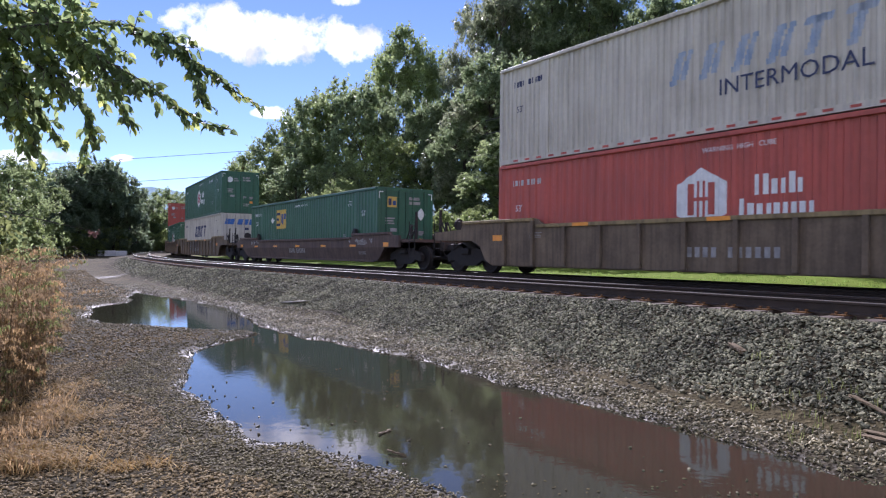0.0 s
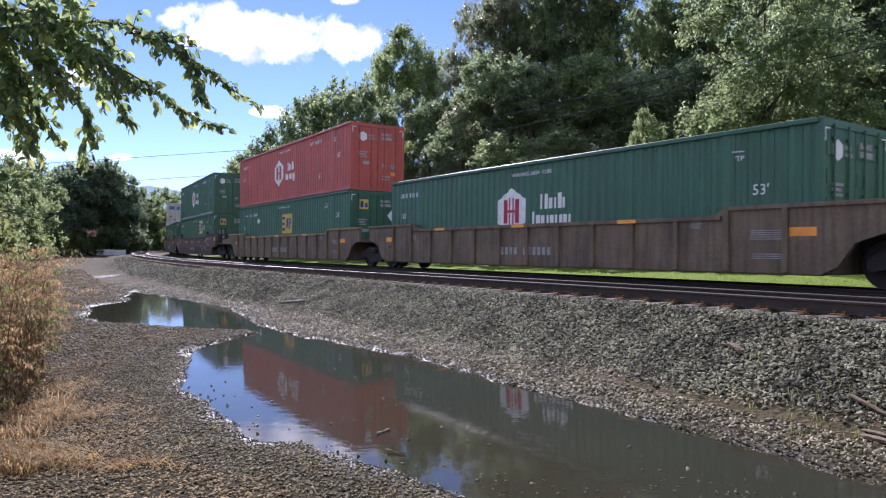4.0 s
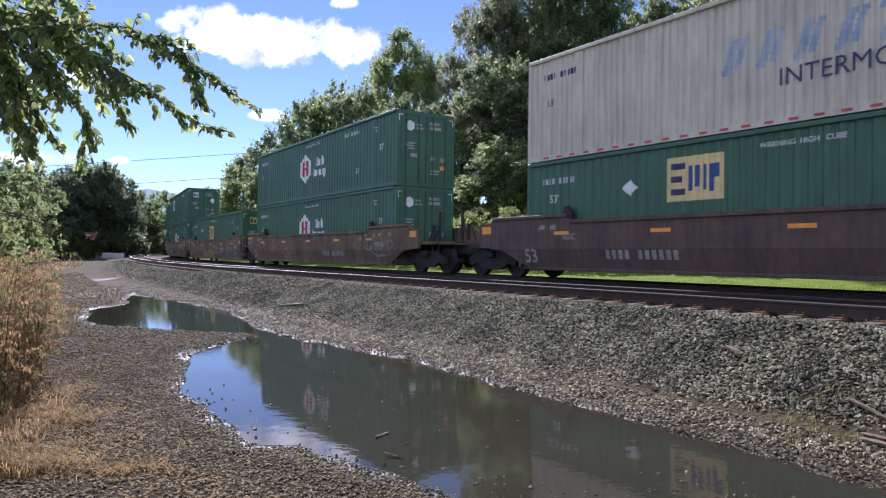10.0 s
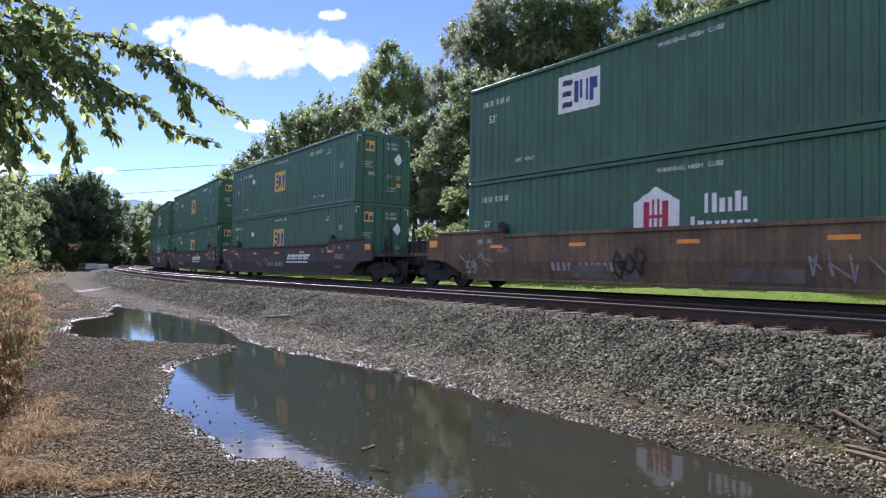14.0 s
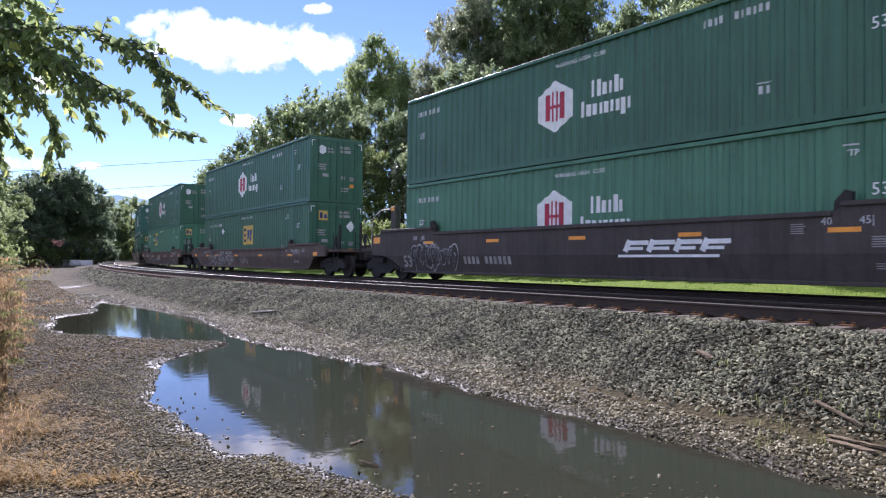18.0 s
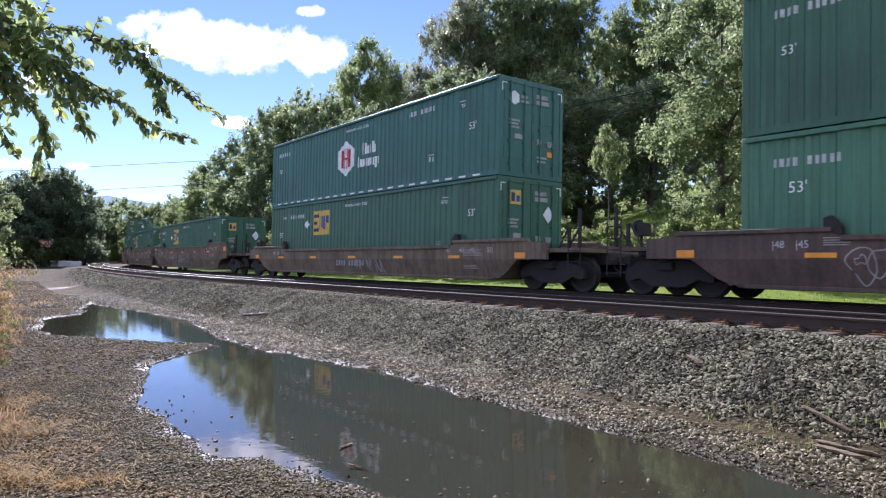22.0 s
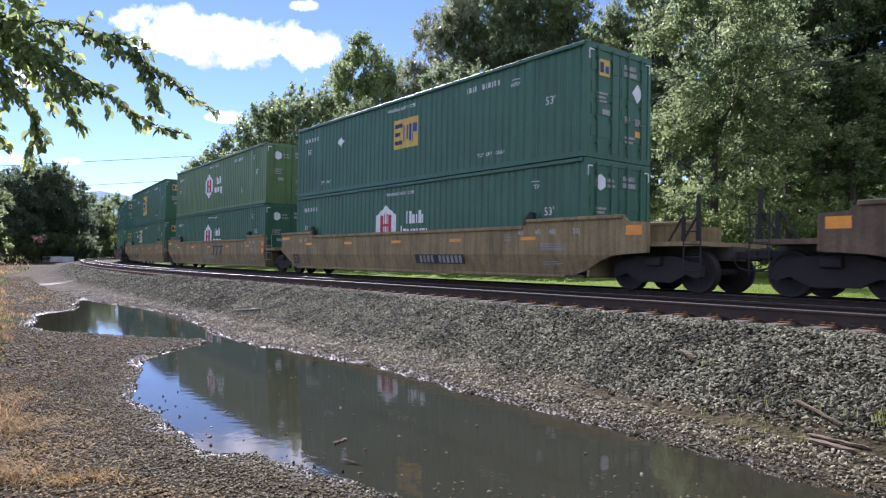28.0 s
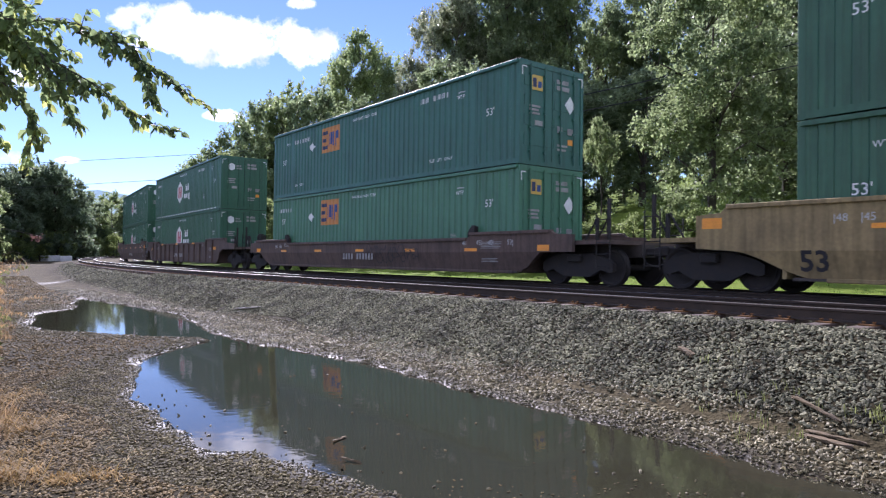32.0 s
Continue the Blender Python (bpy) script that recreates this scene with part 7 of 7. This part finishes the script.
def lay_stones():
    # ballast slope, coarse
    for n, s0, s1, seed, lo, hi in ((44000, 4, 25, 81, 0.028, 0.06), (13000, -18, 4, 82, 0.045, 0.08), (8000, -55, -18, 83, 0.08, 0.15)):
        x, y, s, q, r = band(n, s0, s1, 1.34, 3.55, seed)
        keep = q < 3.3 + 0.25 * wave(x, y, 1.1, 12)
        x, y = x[keep], y[keep]
        scatter("ballast", x, y, r.uniform(lo, hi, len(x)), seed, "ballast", 0.52, 0.16, "coarse grey crushed stone ballast on the track slope", 0.5)
    x, y, s, q, r = band(7000, -25, 25, -3.2, 1.3, 84)
    scatter("ballast", x, y, r.uniform(0.05, 0.09, len(x)), 84, "ballast", 0.72, 0.05, "coarse grey crushed stone ballast between the rails", 0.6)
    # finer gravel between slope and water
    x, y, s, q, r = band(36000, -14, 25, 3.1, 4.9, 85, 0.75)
    d = pond_depth(s, q, x, y)
    mud = wave(x, y, 0.9, 13) + 1.6 * np.exp(-((q - 3.45) / 0.14) ** 2) * np.clip((s - 12) / 3, 0, 1)
    k = (d < 0.10) & (mud < 1.25)
    wet = k & (d > -0.24)
    dry = k & (d <= -0.24)
    scatter("gravel", x[dry], y[dry], r.uniform(0.024, 0.052, dry.sum()), 86, "shore", 0.55, 0.38, "fine grey gravel above the puddle", 0.4)
    scatter("gravel", x[wet], y[wet], r.uniform(0.018, 0.038, wet.sum()), 87, "wet", 0.6, 0.3, "wet glinting gravel along the puddle's shore", 0.5)
    # the road's gravel on the camera's side
    for n, s0, s1, seed, lo, hi in ((58000, 11.5, 22.5, 88, 0.018, 0.043), (16000, -4, 11.5, 89, 0.03, 0.06)):
        x, y, s, q, r = band(n, s0, s1, 5.0, 10.8, seed)
        d = pond_depth(s, q, x, y)
        k = (d < 0.06) & (q > 5.2)
        edge = -0.9 + 0.35 * wave(x, y, 1.3, 14)
        dry = k & (d <= edge)
        damp = k & (d <= -0.11) & (d > edge)
        wet = k & (d > -0.11)
        scatter("gravel", x[damp], y[damp], r.uniform(lo, hi * 0.85, damp.sum()), seed + 40, "damp", 0.52, 0.42, "damp dark gravel beside the puddle", 0.28)
        scatter("gravel", x[dry], y[dry], r.uniform(lo, hi * 0.95, dry.sum()), seed, "gravel", 0.45, 0.44, "flat grey-brown road gravel", 0.24)
        scatter("gravel", x[wet], y[wet], r.uniform(lo * 0.7, hi * 0.7, wet.sum()), seed + 20, "wet", 0.55, 0.35, "wet glinting gravel along the puddle's shore", 0.4)
    # the same gravel round the camera, thinning out
    x, y, s, q, r = band(30000, 11.0, 31.0, 5.0, 17.0, 103)
    out = np.maximum(np.clip((s - 22.3) / 8.0, 0, 1), np.clip((q - 10.6) / 6.0, 0, 1))
    k = ((s > 22.3) | (q > 10.6)) & (pond_depth(s, q, x, y) < -0.1) & (r.uniform(0, 1, len(x)) > out)
    scatter("gravel", x[k], y[k], r.uniform(0.022, 0.05, k.sum()), 104, "gravel", 0.45, 0.44, "flat grey-brown road gravel", 0.24)
    # coarser loose stones on the road farther off
    x, y, s, q, r = band(7000, -34, -4, 5.0, 10.5, 101)
    k = pond_depth(s, q, x, y) < -0.1
    scatter("gravel", x[k], y[k], r.uniform(0.05, 0.10, k.sum()), 102, "gravel", 0.4, 0.45, "flat grey-brown road gravel", 0.24)
    # the spit, the far shore and single stones that stand out of the water
    x, y, s, q, r = band(2600, 7.6, 10.4, 5.0, 6.8, 91)
    d = pond_depth(s, q, x, y)
    k = np.abs(d) < 0.3
    scatter("gravel", x[k], y[k], r.uniform(0.02, 0.05, k.sum()), 92, "wet", 0.6, 0.5, "wet glinting gravel spit in the puddle", 0.5)
    x, y, s, q, r = band(2400, -11, -5, 3.8, 7.2, 93)
    scatter("gravel", x, y, r.uniform(0.03, 0.07, len(x)), 94, "wet", 0.5, 0.4, "wet glinting gravel at the puddle's far end", 0.5)
    x, y, s, q, r = band(520, 14, 21.5, 5.2, 8.0, 95)
    d = pond_depth(s, q, x, y)
    k = (d > 0.02) & (r.uniform(0, 1, len(x)) < np.exp(-d / 0.35) + 0.06)
    scatter("pebble", x[k], y[k], r.uniform(0.012, 0.04, k.sum()), 96, "wet", 0.7, 0.0, "small stones standing out of the puddle", 0.5, z=np.full(k.sum(), 0.004))

    # scum and bits drifting on the water
    x, y, s, q, r = band(280, 19.2, 21.4, 5.2, 7.0, 99)
    k = (pond_depth(s, q, x, y) > 0.03) & (wave(x, y, 2.2, 15) > -0.1)
    scatter("floating_debris", x[k], y[k], r.uniform(0.008, 0.024, k.sum()), 100, "damp", 0.35, 0.1, "small leaves and bits floating on the puddle", 0.2, z=np.full(k.sum(), 0.003))


lay_stones()


def single_stones():
    top = empty("ballast", "larger angular ballast stones on the slope by the water", "stones")
    kinds = []
    for i, sh in enumerate(stone_shapes(6, 97, 0.7)):
        me = bpy.data.meshes.new("ballast_stone")
        me.from_pydata([tuple(v) for v in sh], [], ICO_F.tolist())
        me.materials.append(M["ballast_single"])
        kinds.append(me)
    x, y, s, q, r = band(290, 15, 23, 1.35, 3.4, 98)
    z = height(x, y)
    for i in range(len(x)):
        ob = new("ballast_stone", kinds[i % 6])
        ob.parent = top
        k = r.uniform(0.055, 0.085)
        ob.matrix_local = Matrix.Translation((x[i], y[i], z[i] + k * 0.25)) @ Euler((r.normal(0, 0.5), r.normal(0, 0.5), r.uniform(0, 6.28))).to_matrix().to_4x4() @ Matrix.Scale(k, 4)


M["ballast_single"] = mat("ballast_stone_single", (0.2, 0.188, 0.112), (0.095, 0.09, 0.054), rough=0.8, spec=0.25, scale=1.5, fine=20, bump=0.3, random_ob=0.35)
single_stones()
place_ties(TRACK_NEAR, APART, NEAR_UP, [(-45, 26, True)])
place_ties(TRACK_FAR, 0.0, 0.0, [(-40, 26, False)])


# ---- what moves ----
SPEED_T = [0, 3, 6, 9, 12, 15, 18, 21, 24, 27, 30, 32]
SPEED_V = [15.33, 15.12, 15.03, 14.98, 14.90, 14.95, 15.08, 14.94, 14.96, 15.03, 15.10, 15.21]


def run(t):
    """Metres that the train has gone at t, from where it is at 9 s."""
    g = np.arange(0, 32.001, 0.05)
    v = np.interp(g, SPEED_T, SPEED_V)
    d = np.concatenate([[0], np.cumsum((v[1:] + v[:-1]) / 2 * 0.05)])
    return float(np.interp(t, g, d) - np.interp(9.0, g, d))


def on_track(s):
    x1, y1, _ = line(s + 7.0)
    x0, y0, _ = line(s - 7.0)
    return Matrix.Translation(((x0 + x1) / 2, (y0 + y1) / 2, RAIL + rise(s))) @ Euler((-CANT, 0, math.atan2(y1 - y0, x1 - x0))).to_matrix().to_4x4()


def motions():
    times = [i * 0.5 for i in range(65)]
    gone = [run(t) for t in times]
    for u, things, wheels in CONSIST:
        rows = [(t, on_track(u + g)) for t, g in zip(times, gone)]
        for ob, up in things:
            lift = Matrix.Translation((0, 0, up))
            walk(ob, [(t, m @ lift) for t, m in rows])
        # the wheels roll while the car passes
        fine = np.linspace(0, 32, 6401)
        far = np.interp(fine, times, gone) + u
        t0, t1 = np.interp([-42.0, 26.0], far, fine)
        n = int(abs(np.interp(t1, fine, far) - np.interp(t0, fine, far)) / 0.62) + 1
        ts = [float(t) for t in np.linspace(t0, t1, n + 1)]
        ts = ([0.0] if ts[0] > 0.01 else []) + ts + ([32.0] if ts[-1] < 31.99 else [])
        if n > 1:
            turn = [float(np.interp(min(max(t, t0), t1), fine, far)) / 0.46 for t in ts]
            for wheel, dx in wheels:
                walk(wheel, [(t, Matrix.Translation((dx, 0, 0.46)) @ Euler((0, a, 0)).to_matrix().to_4x4()) for t, a in zip(ts, turn)])


motions()
